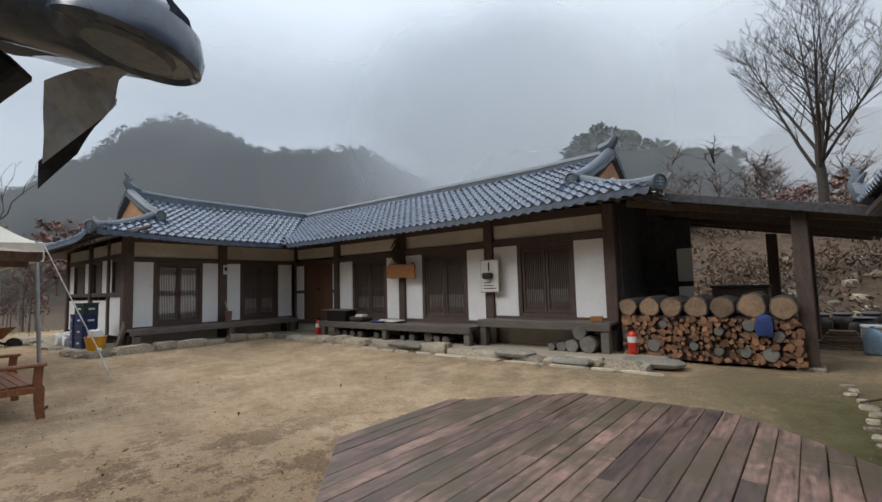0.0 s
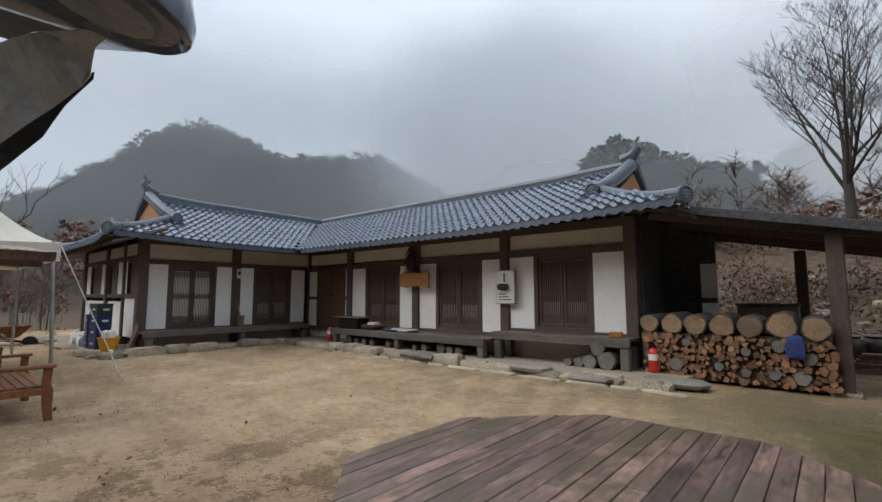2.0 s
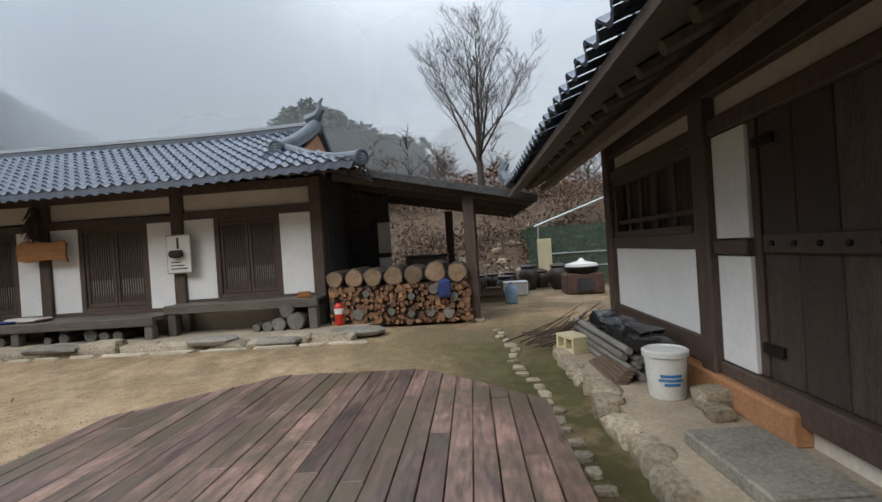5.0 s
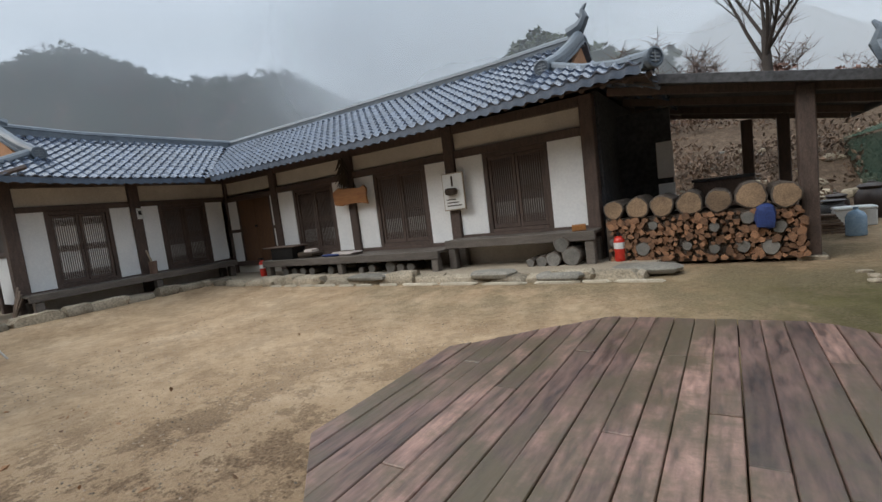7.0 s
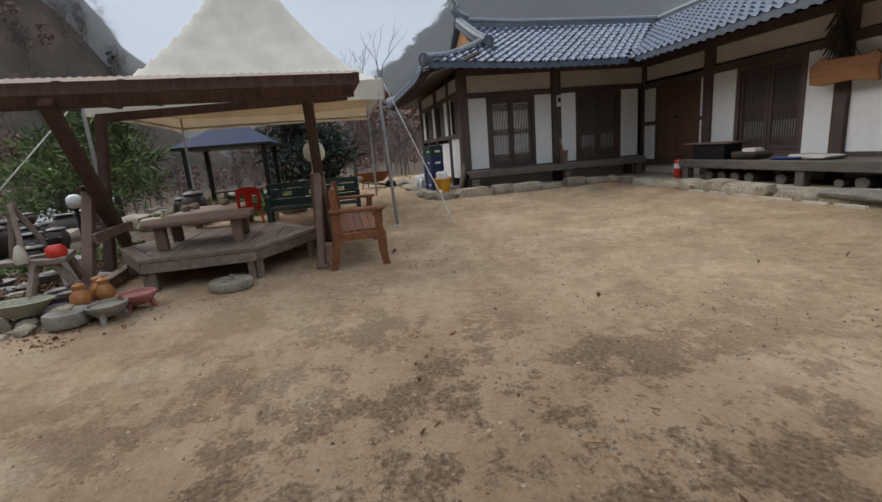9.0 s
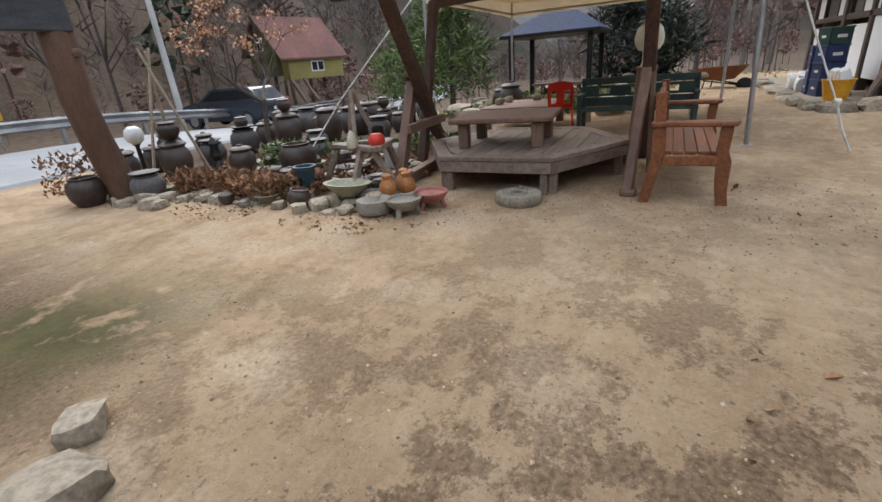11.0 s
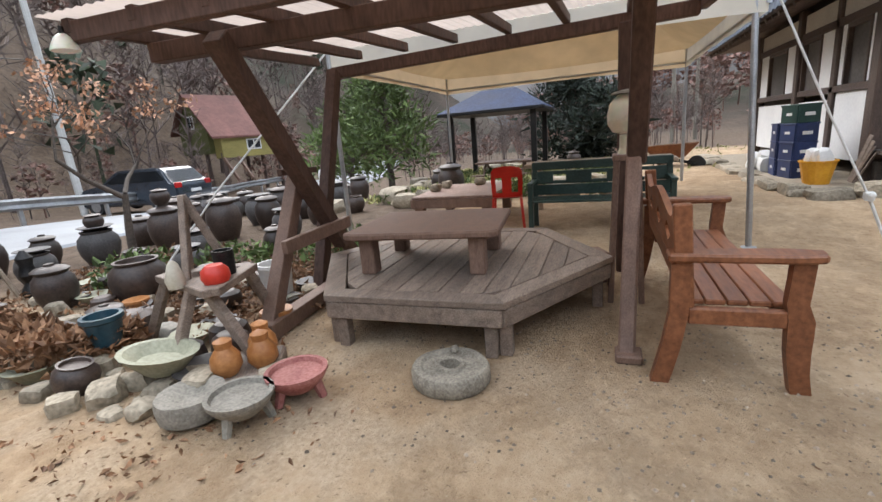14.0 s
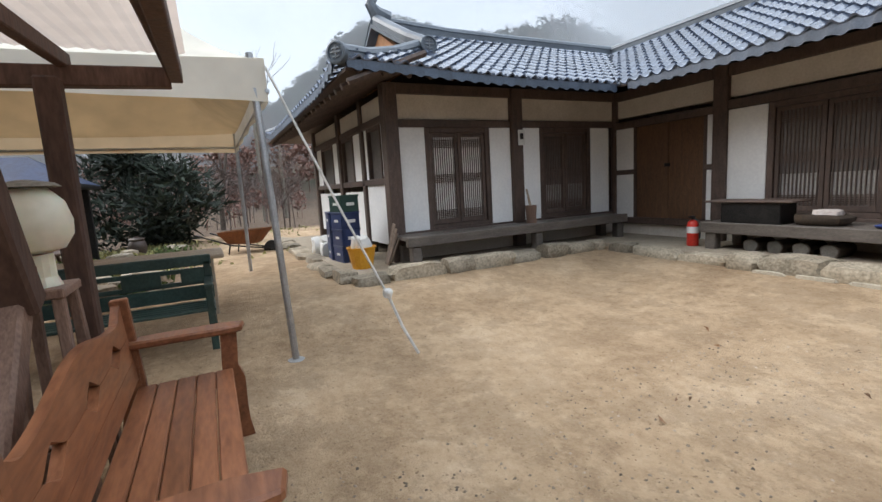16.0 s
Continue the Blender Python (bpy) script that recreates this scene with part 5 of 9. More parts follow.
M["millstone"] = mat("brown-grey granite", (0.15, 0.13, 0.10), (0.34, 0.30, 0.235), 0.85, 9, bump=0.5)
mill = thing("millstone", "round brownish granite millstone lying on the ground", "millstone", pose(-7.20, -0.47, 0.0, 0, 0, 20))
part("stone_disc", lathe([(0.205, 0.0), (0.215, 0.015), (0.213, 0.075), (0.20, 0.095), (0.16, 0.098), (0.145, 0.085), (0.09, 0.085), (0.08, 0.10), (0.055, 0.098), (0.05, 0.03), (0.02, 0.03)], 28, 0.006), M["millstone"], mill, "", True)
part("lug", rock(0.06, 0.035, 0.025, 9), M["millstone"], mill, "", True).matrix_basis = Matrix.Translation((-0.15, 0.03, 0.095))

glamp = thing("globe_lamp", "milky globe lamp with a tin cap on a wooden stand", "lamp", pose(-8.68, 0.46, 0))
part("globe", lathe([(0.05, 1.20), (0.10, 1.215), (0.135, 1.27), (0.14, 1.33), (0.12, 1.41), (0.07, 1.465), (0.03, 1.47)], 20), M["globe"], glamp, "", True)
part("cap", lathe([(0.12, 1.47), (0.10, 1.485), (0.02, 1.50)], 16), M["concrete"], glamp, "grey tin cap")
part("socket", lathe([(0.07, 1.06), (0.055, 1.10), (0.055, 1.195)], 14), M["globe"], glamp)
part("shelf", boxes([(-0.14, -0.10, 1.02, 0.14, 0.10, 1.06)], 0.006), M["lightwood"], glamp)
for x, y in ((-0.1, -0.07), (0.1, -0.07), (0.1, 0.07), (-0.1, 0.07)):
    part("leg", bars([((x * 2.0, y * 1.5, 0), (x, y, 1.02), 0.05, 0.04)]), M["lightwood"], glamp)
box1 = thing("wooden_box", "small worn wooden box standing by the lamp stand", "box", pose(-8.95, 0.15, 0, 0, 0, 25))
part("body", boxes([(-0.10, -0.16, 0.0, 0.10, 0.16, 0.24)], 0.01), M["lightwood"], box1)
part("lid", boxes([(-0.11, -0.17, 0.24, 0.11, 0.17, 0.265)], 0.008), M["lightwood"], box1)

# ---- canopy tent ----
tent = thing("canopy_tent", "white peaked canopy tent with yellowed lining on steel poles", "tent")
TX0, TX1, TY0, TY1 = -14.45, -10.10, -2.75, 1.62
cx, cy = (TX0 + TX1) / 2, (TY0 + TY1) / 2
bm = bmesh.new()
N = 28
grid = {}
for i in range(N + 1):
    for j in range(N + 1):
        u, v = i / N * 2 - 1, j / N * 2 - 1
        d = max(abs(u), abs(v))
        z = 2.42 + 2.75 * (1 - d) ** 1.5 - 0.05 * (1 - min(abs(u), abs(v)) ** 2) * d ** 6
        grid[i, j] = bm.verts.new((cx + u * (TX1 - TX0) / 2, cy + v * (TY1 - TY0) / 2, z))
for i in range(N):
    for j in range(N):
        bm.faces.new((grid[i, j], grid[i + 1, j], grid[i + 1, j + 1], grid[i, j + 1]))
inner = bm.copy()
for v in inner.verts:
    v.co.z -= 0.02
part("lining", inner, M["tentedge"], tent, "yellowed tan inner lining", True)
part("canopy", bm, M["tent"], tent, "white peaked canopy", True)
for (x0, y0), (x1, y1) in (((TX0, TY0), (TX1, TY0)), ((TX1, TY0), (TX1, TY1)), ((TX1, TY1), (TX0, TY1)), ((TX0, TY1), (TX0, TY0))):
    bm = bmesh.new()
    top, bot = [], []
    for k in range(15):
        u = k / 14
        x, y = x0 + (x1 - x0) * u, y0 + (y1 - y0) * u
        sag = 0.05 * (1 - (2 * u - 1) ** 2)
        w_ = 0.015 * math.sin(k * 2.1)
        nx, ny = (y1 - y0) / 4.35, -(x1 - x0) / 4.35
        top.append(bm.verts.new((x, y, 2.42 - sag)))
        bot.append(bm.verts.new((x + nx * w_, y + ny * w_, 2.10 + 0.5 * sag)))
    for k in range(14):
        bm.faces.new((top[k], top[k + 1], bot[k + 1], bot[k]))
    part("valance", bm, M["tentedge"] if x0 == x1 and x0 == TX0 or y0 == y1 == TY0 else M["tent"], tent, "", True)
part("frame_rail", tubes([([(TX0, TY0, 2.18), (TX1, TY0, 2.18)], [0.018] * 2)]), M["steel"], tent)
part("frame_rail", tubes([([(TX0, TY1, 2.18), (TX1, TY1, 2.18)], [0.018] * 2)]), M["steel"], tent)
part("frame_rail", tubes([([(TX0, TY0, 2.18), (TX0, TY1, 2.18)], [0.018] * 2)]), M["steel"], tent)
for x, y in ((TX0, TY0), (TX1, TY0), (TX1, TY1), (TX0, TY1)):
    pole = part("pole", tubes([([(x, y, 0.0), (x - 0.04, y - 0.10, 2.46) if (x, y) == (TX1, TY1) else (x, y, 2.42)], [0.028, 0.028])], 10), M["steel"], tent, "galvanised steel pole")
    part("foot", lathe([(0.07, 0), (0.07, 0.012), (0.035, 0.02)], 12), M["steel"], pole).matrix_basis = Matrix.Translation((x, y, 0))
part("guy_rope", tubes([([(TX1, TY1, 2.36), (TX1 + 0.2, TY1 + 0.45, 1.2), (TX1 + 0.36, TY1 + 0.72, 0.52)], [0.011] * 3), ([(TX1 + 0.36, TY1 + 0.72, 0.52), (TX1 + 0.44, TY1 + 0.80, 0.25), (TX1 + 0.50, TY1 + 0.90, 0.02)], [0.014] * 3)], 6), M["rope"], tent, "white guy rope")
part("rope_knot", rock(0.07, 0.07, 0.08, 5), M["rope"], tent).matrix_basis = Matrix.Translation((TX1 + 0.36, TY1 + 0.72, 0.49))
part("guy_rope", tubes([([(TX1, TY0, 2.36), (-8.9, -3.6, 0.9), (-8.4, -3.9, 0.25)], [0.011] * 3)], 6), M["rope"], tent, "white guy rope")

# ---- blue-roofed gazebo beyond the tent ----
M["bluesheet"] = mat("dark blue sheet roof", (0.014, 0.020, 0.045), (0.032, 0.046, 0.09), 0.6, 2, bump=0.05, spec=0.08)
gaz = thing("gazebo", "open garden gazebo with a dark blue hipped sheet roof", "gazebo", pose(-18.3, -2.5, -0.35))
bm = bmesh.new()
lo = [bm.verts.new(p) for p in ((-1.42, -1.38, 2.20), (1.42, -1.38, 2.20), (1.42, 1.38, 2.20), (-1.42, 1.38, 2.20))]
rd = [bm.verts.new(p) for p in ((0, -0.5, 2.78), (0, 0.5, 2.78))]
for f in ((lo[1], lo[2], rd[1], rd[0]), (lo[3], lo[0], rd[0], rd[1]), (lo[0], lo[1], rd[0]), (lo[2], lo[3], rd[1]), (lo[0], lo[3], lo[2], lo[1])):
    bm.faces.new(f)
bmesh.ops.recalc_face_normals(bm, faces=bm.faces[:])
part("roof", bm, M["bluesheet"], gaz, "dark blue hipped roof")
part("eave_board", boxes([(-1.42, -1.38, 2.12, 1.42, 1.38, 2.195)], 0.01), M["iron"], gaz)
for x in (-1.15, 1.15):
    for y in (-1.1, 1.1):
        part("post", boxes([(x - 0.07, y - 0.07, 0, x + 0.07, y + 0.07, 2.12)], 0.01), M["iron"], gaz)
pic = thing("picnic_table", "brown picnic table standing inside the gazebo", "table", pose(-18.3, -2.4, -0.3))
part("tabletop", boxes([(-0.4, -0.8, 0.72, 0.4, 0.8, 0.77)], 0.01), M["lightwood"], pic)
for s in (-1, 1):
    part("seat", boxes([(s * 0.75 - 0.14, -0.8, 0.42, s * 0.75 + 0.14, 0.8, 0.46)], 0.01), M["lightwood"], pic)
    part("trestle", bars([((-0.8, s * 0.55, 0), (-0.1, s * 0.55, 0.72), 0.05, 0.08), ((0.8, s * 0.55, 0), (0.1, s * 0.55, 0.72), 0.05, 0.08)]), M["lightwood"], pic)

# ---- wheelbarrow, crates, basket by the short wing ----
M["rust"] = mat("rusty orange steel", (0.16, 0.06, 0.025), (0.34, 0.15, 0.06), 0.7, 8, bump=0.2)
M["rubber"] = mat("black rubber", (0.015, 0.015, 0.016), (0.035, 0.035, 0.035), 0.8, 10)
wb = thing("wheelbarrow", "rusty orange wheelbarrow parked beside the path", "wheelbarrow", pose(-17.4, 1.75, 0.0, 0, 0, 60))
bm = bmesh.new()
lo = [bm.verts.new(p) for p in ((-0.3, -0.18, 0.36), (0.3, -0.18, 0.36), (0.3, 0.18, 0.36), (-0.3, 0.18, 0.36))]
hi = [bm.verts.new(p) for p in ((-0.48, -0.30, 0.64), (0.55, -0.30, 0.68), (0.55, 0.30, 0.68), (-0.48, 0.30, 0.64))]
bm.faces.new(lo[::-1])
for i in range(4):
    bm.faces.new((lo[i], lo[(i + 1) % 4], hi[(i + 1) % 4], hi[i]))
bmesh.ops.solidify(bm, geom=bm.faces[:], thickness=0.012)
part("tray", bm, M["rust"], wb)
part("handle", tubes([([(0.62, -0.06, 0.22), (-0.2, -0.22, 0.34), (-0.95, -0.28, 0.60)], [0.018] * 3)]), M["iron"], wb)
part("handle", tubes([([(0.62, 0.06, 0.22), (-0.2, 0.22, 0.34), (-0.95, 0.28, 0.60)], [0.018] * 3)]), M["iron"], wb)
part("leg", tubes([([(-0.25, -0.2, 0.34), (-0.32, -0.22, 0.0)], [0.016] * 2)]), M["iron"], wb)
part("leg", tubes([([(-0.25, 0.2, 0.34), (-0.32, 0.22, 0.0)], [0.016] * 2)]), M["iron"], wb)
part("wheel", lathe([(0.10, -0.03), (0.19, -0.035), (0.20, 0), (0.19, 0.035), (0.10, 0.03)], 18), M["rubber"], wb).matrix_basis = Matrix.Translation((0.62, 0, 0.20)) @ Matrix.Rotation(radians(90), 4, "X")

M["bluecrate"] = mat("blue plastic crate", (0.010, 0.022, 0.075), (0.022, 0.042, 0.13), 0.45, 6, bump=0.03)
M["greencrate"] = mat("dark green plastic crate", (0.008, 0.035, 0.03), (0.018, 0.06, 0.05), 0.45, 6, bump=0.03)
M["whiteplastic"] = mat("white plastic", (0.62, 0.62, 0.60), (0.72, 0.72, 0.70), 0.4, 4, bump=0.02, stain=0.08)


def crate(at, material, label):
    c = thing("bottle_crate", label, "crate", at, "bottle crates")
    for s in (-1, 1):
        part("side", boxes([(s * 0.20 - 0.012, -0.15, 0.0, s * 0.20 + 0.012, 0.15, 0.268)], 0.004), material, c)
        part("end", boxes([(-0.188, s * 0.15 - 0.012, 0.0, 0.188, s * 0.15 + 0.012, 0.268)], 0.004), material, c)
    part("base", boxes([(-0.187, -0.137, 0.0, 0.187, 0.137, 0.02)], 0.003), material, c)
    for s in (-1, 1):
        part("rim", boxes([(-0.21, s * 0.15 - 0.018, 0.24, 0.21, s * 0.15 + 0.018, 0.27)], 0.004), material, c)
    part("print", boxes([(0.213, -0.07, 0.10, 0.2155, 0.07, 0.15)], 0), M["whiteplastic"], c, "white printed bar")
    part("print", boxes([(-0.06, -0.1645, 0.11, 0.07, -0.1625, 0.15)], 0), M["whiteplastic"], c, "white printed bar")
    return c


for k in range(4):
    crate(pose(-13.66, 3.08, 0.235 + k * 0.272, 0, 0, 8 + 2 * k), M["greencrate"] if k == 3 else M["bluecrate"], "dark green plastic bottle crate on top of the stack" if k == 3 else "blue plastic bottle crate in a stack")
    if k < 3:
        crate(pose(-14.09, 3.05, 0.235 + k * 0.272, 0, 0, -5), M["bluecrate"], "blue plastic bottle crate in a stack")
M["yellow"] = mat("yellow plastic", (0.62, 0.27, 0.015), (0.72, 0.36, 0.03), 0.4, 5, bump=0.02, stain=0.1)
bsk = thing("plastic_basket", "yellow plastic basket full of white bags", "basket", pose(-12.80, 3.06, 0.235))
part("body", lathe([(0.15, 0.0), (0.17, 0.10), (0.21, 0.30), (0.225, 0.30), (0.225, 0.32), (0.205, 0.32), (0.195, 0.29), (0.02, 0.26)], 14), M["yellow"], bsk)
for k in range(3):
    part("bag", rock(0.2, 0.18, 0.22, 30 + k, rough=0.4), M["whiteplastic"], bsk, "crumpled white bag", True).matrix_basis = Matrix.Translation((-0.08 + 0.08 * k, 0.04 * (k - 1), 0.24))
for k, (x, y, s) in enumerate(((-14.6, 2.95, 0.30), (-15.0, 2.9, 0.35), (-14.8, 3.05, 0.4))):
    bag = tagged(finish("plastic_bag", rock(s, s * 0.8, s * 0.9, 40 + k, rough=0.35), M["whiteplastic"], None, "", True), "crumpled pale plastic bag of waste on the plinth", "bag")
    bag.matrix_basis = pose(x, y, 0.23)
for k in range(4):
    bd = tagged(finish("leaning_board", bars([((-12.85 + 0.05 * k, 3.45, 0.235), (-12.78 + 0.06 * k, 3.60, 0.85 - 0.07 * k), 0.10, 0.015)]), M["greywood"], None), "thin weathered board leaning on the corner column", "board", "leaning boards")

# ---- things before and on the house wall ----
sign = thing("carved_wood_sign", "orange-brown carved wooden name board hanging from a column", "sign", pose(-7.98, 8.20, 1.90))
M["signwood"] = mat("orange varnished wood", (0.24, 0.09, 0.025), (0.42, 0.19, 0.06), 0.4, 4, (1, 4, 5), 0.15)
bm = prism([(-0.50, -0.16), (-0.30, -0.20), (0.05, -0.17), (0.36, -0.19), (0.50, -0.23), (0.47, -0.05), (0.50, 0.12), (0.42, 0.20), (0.30, 0.15), (0.0, 0.17), (-0.35, 0.21), (-0.52, 0.12)], -0.02, 0.03, 0.012)
bmesh.ops.rotate(bm, verts=bm.verts[:], cent=(0, 0, 0), matrix=Matrix.Rotation(radians(90), 3, "X"))
part("board", bm, M["signwood"], sign)
part("hanger", tubes([([(-0.2, 0.0, 0.18), (-0.1, 0.12, 0.42)], [0.006] * 2), ([(0.2, 0.0, 0.15), (-0.05, 0.12, 0.42)], [0.006] * 2)]), M["iron"], sign)
M["straw"] = mat("dark dried herbs", (0.022, 0.015, 0.010), (0.075, 0.05, 0.032), 0.9, 12)
rnd = random.Random(11)
herbs = thing("herb_bundle", "dark bundle of dried herbs hanging on a column", "dried herbs", pose(-8.12, 8.22, 2.10))
for k in range(46):
    a = rnd.uniform(0, 6.28); r_ = rnd.uniform(0.02, 0.24); z_ = rnd.uniform(0.05, 0.55)
    part("sprig", tubes([([(r_ * 0.3 * math.cos(a), -0.03, z_ + 0.1), (r_ * math.cos(a), -0.04 - 0.07 * rnd.random(), z_ - 0.10)], [0.028, 0.006])], 4), M["straw"], herbs)
board2 = thing("notice_board", "pale notice board with a dark pot shape fixed to a column", "sign", pose(-5.36, 8.27, 1.68))
part("panel", boxes([(-0.24, -0.02, -0.36, 0.24, 0.02, 0.36)], 0.006), M["palewood"], board2)
part("sheet", boxes([(-0.22, -0.026, -0.34, 0.22, -0.0205, 0.34)], 0), M["whiteplastic"], board2, "pale printed sheet")
bm = lathe([(0.06, -0.07), (0.12, -0.05), (0.14, 0.0), (0.13, 0.05), (0.10, 0.07)], 16)
part("pot", bm, M["straw"], board2, "dark woven pot shape").matrix_basis = Matrix.Translation((-0.02, -0.08, 0.0)) @ Matrix.Diagonal((1, 0.5, 1, 1))
for k in range(3):
    part("text_bar", boxes([(-0.16, -0.030, -0.28 + 0.06 * k, 0.16 - 0.06 * k, -0.0275, -0.26 + 0.06 * k)], 0), M["straw"], board2)
part("text_bar", boxes([(-0.03, -0.030, 0.10, 0.01, -0.0275, 0.30)], 0), M["straw"], board2)
plate = thing("door_plate", "small white number plate on a column", "sign", pose(-12.80, 6.06, 2.12))
part("plate", boxes([(-0.012, -0.07, -0.13, 0.0, 0.07, 0.13)], 0.004), M["whiteplastic"], plate)
part("mark", boxes([(0.0005, -0.035, -0.03, 0.004, 0.035, 0.07)], 0), M["iron"], plate)
M["red"] = mat("red enamel", (0.42, 0.022, 0.015), (0.55, 0.035, 0.02), 0.3, 5, bump=0.02)


def extinguisher(at, label):
    e = thing("fire_extinguisher", label, "fire extinguisher", at, "fire extinguishers")
    part("cylinder", lathe([(0.075, 0), (0.085, 0.02), (0.085, 0.32), (0.07, 0.37), (0.03, 0.40)], 16), M["red"], e, "", True)
    part("label", lathe([(0.0865, 0.20), (0.0865, 0.30)], 16), M["whiteplastic"], e, "white label band")
    part("valve", boxes([(-0.02, -0.02, 0.395, 0.02, 0.02, 0.45), (-0.015, -0.10, 0.44, 0.015, 0.04, 0.46)], 0.004), M["iron"], e)
    part("hose", tubes([([(0.03, 0, 0.42), (0.12, 0, 0.36), (0.11, 0, 0.12)], [0.012] * 3)]), M["rubber"], e)
    return e


extinguisher(pose(-2.36, 8.05, 0.235), "red fire extinguisher standing by the firewood")
extinguisher(pose(-10.75, 7.7, 0.235), "red and orange fire extinguisher before the plank door")

# things on the porch
ptab = thing("small_porch_table", "small dark low table standing on the porch", "table", pose(-9.95, 7.85, 0.622))
part("tabletop", boxes([(-0.58, -0.24, 0.28, 0.58, 0.24, 0.31)], 0.01), M["timber"], ptab)
part("body", boxes([(-0.35, -0.2, 0.0, 0.42, 0.2, 0.279)], 0.01), M["iron"], ptab)
M["cloth"] = mat("pale cloth", (0.42, 0.36, 0.34), (0.60, 0.54, 0.50), 0.9, 6, bump=0.3)
M["bluecloth"] = mat("blue cloth", (0.015, 0.03, 0.12), (0.03, 0.06, 0.22), 0.8, 6, bump=0.3)
for nm, lb, ct, x, y, sx, sy, sz, mt, sd in (("basket_tray", "dark round tray heaped with dried food", "tray", -9.15, 7.85, 0.55, 0.42, 0.14, "straw", 1), ("folded_cloth", "pale crumpled cloth lying on the porch", "cloth", -8.05, 7.9, 0.75, 0.4, 0.08, "cloth", 2), ("blue_mat", "folded blue mat lying on the porch", "mat", -8.35, 7.75, 0.5, 0.25, 0.05, "bluecloth", 3), ("rice_heap", "small pale heap of drying grain", "grain heap", -9.1, 7.85, 0.3, 0.26, 0.2, "cloth", 4)):
    o = tagged(finish(nm, rock(sx, sy, sz, sd * 7, rough=0.16), M[mt], None, "", True), lb, ct)
    o.matrix_basis = pose(x, y, 0.622)
wblk = tagged(finish("wood_block", boxes([(-0.11, -0.08, 0, 0.11, 0.08, 0.10)], 0.01), M["signwood"], None), "orange-brown block of sawn wood on the porch", "wood block")
wblk.matrix_basis = pose(-2.95, 8.0, 0.767, 0, 0, 15)
mort = thing("wooden_mortar", "wooden mortar with a pestle standing on the porch", "mortar", pose(-12.55, 6.02, 0.657))
part("bowl", lathe([(0.09, 0), (0.085, 0.12), (0.10, 0.30), (0.085, 0.30), (0.03, 0.24)], 14), M["lightwood"], mort)
part("pestle", tubes([([(0.0, 0.0, 0.25), (0.02, -0.10, 0.58)], [0.025, 0.018])]), M["palewood"], mort)
# logs stored under the porch
M["bark"] = mat("grey-brown bark", (0.045, 0.035, 0.028), (0.13, 0.10, 0.078), 0.9, 9, (1, 1, 4), 0.6)
M["darkbark"] = mat("dark wet bark", (0.028, 0.023, 0.020), (0.080, 0.064, 0.054), 0.85, 9, (1, 1, 4), 0.5)
M["cut"] = mat("cut log face", (0.135, 0.085, 0.050), (0.32, 0.215, 0.13), 0.8, 7, bump=0.2, piece=0.25, stain=0.3)
M["split"] = mat("split firewood", (0.10, 0.052, 0.030), (0.32, 0.165, 0.088), 0.85, 8, bump=0.3, piece=0.45, stain=0.3)
M["greycut"] = mat("grey weathered log end", (0.10, 0.095, 0.085), (0.20, 0.185, 0.165), 0.9, 10, bump=0.3, piece=0.2)


def log_mesh(name, r, length, end):
    """A log along y, its cut face toward -y."""
    bm = bmesh.new()
    seg = 14
    rg = [[bm.verts.new(((r * (1 + 0.05 * math.sin(3 * a) + 0.04 * math.sin(5 * a + 1))) * math.cos(a), y, (r * (1 + 0.05 * math.sin(3 * a) + 0.04 * math.sin(5 * a + 1))) * math.sin(a))) for a in (2 * math.pi * k / seg for k in range(seg))] for y in (0.0, length)]
    inner = [bm.verts.new((v.co.x * 0.88, -0.012, v.co.z * 0.88)) for v in rg[0]]
    for k in range(seg):
        j = (k + 1) % seg
        bm.faces.new((rg[0][k], rg[0][j], rg[1][j], rg[1][k]))
        bm.faces.new((inner[k], inner[j], rg[0][j], rg[0][k]))
    f1 = bm.faces.new(inner)
    f2 = bm.faces.new(rg[1][::-1])
    bmesh.ops.recalc_face_normals(bm, faces=bm.faces[:])
    f1.material_index = f2.material_index = 1
    me = bpy.data.meshes.new(name)
    bm.to_mesh(me); bm.free()
    me.materials.append(M["bark"]); me.materials.append(end)
    return me


rnd = random.Random(5)
lm = [log_mesh("log", r, 0.42, M["greycut"]) for r in (0.075, 0.10, 0.13, 0.16)]
for x, z, k in ((-3.05, 0.40, 3), (-3.35, 0.36, 2), (-3.55, 0.33, 1), (-3.2, 0.60, 2), (-3.75, 0.32, 0), (-6.2, 0.33, 1), (-6.45, 0.33, 1), (-6.7, 0.36, 2), (-9.0, 0.33, 1), (-9.3, 0.33, 1), (-9.6, 0.33, 1), (-8.4, 0.33, 1), (-7.2, 0.33, 1), (-9.9, 0.33, 1), (-7.5, 0.31, 0)):
    o = tagged(shared("log", lm[k], None, Matrix.Translation((x, 7.78 if x > -5 else 7.70, z - 0.02))), "grey weathered log stored under the porch", "log", "logs under the porch")

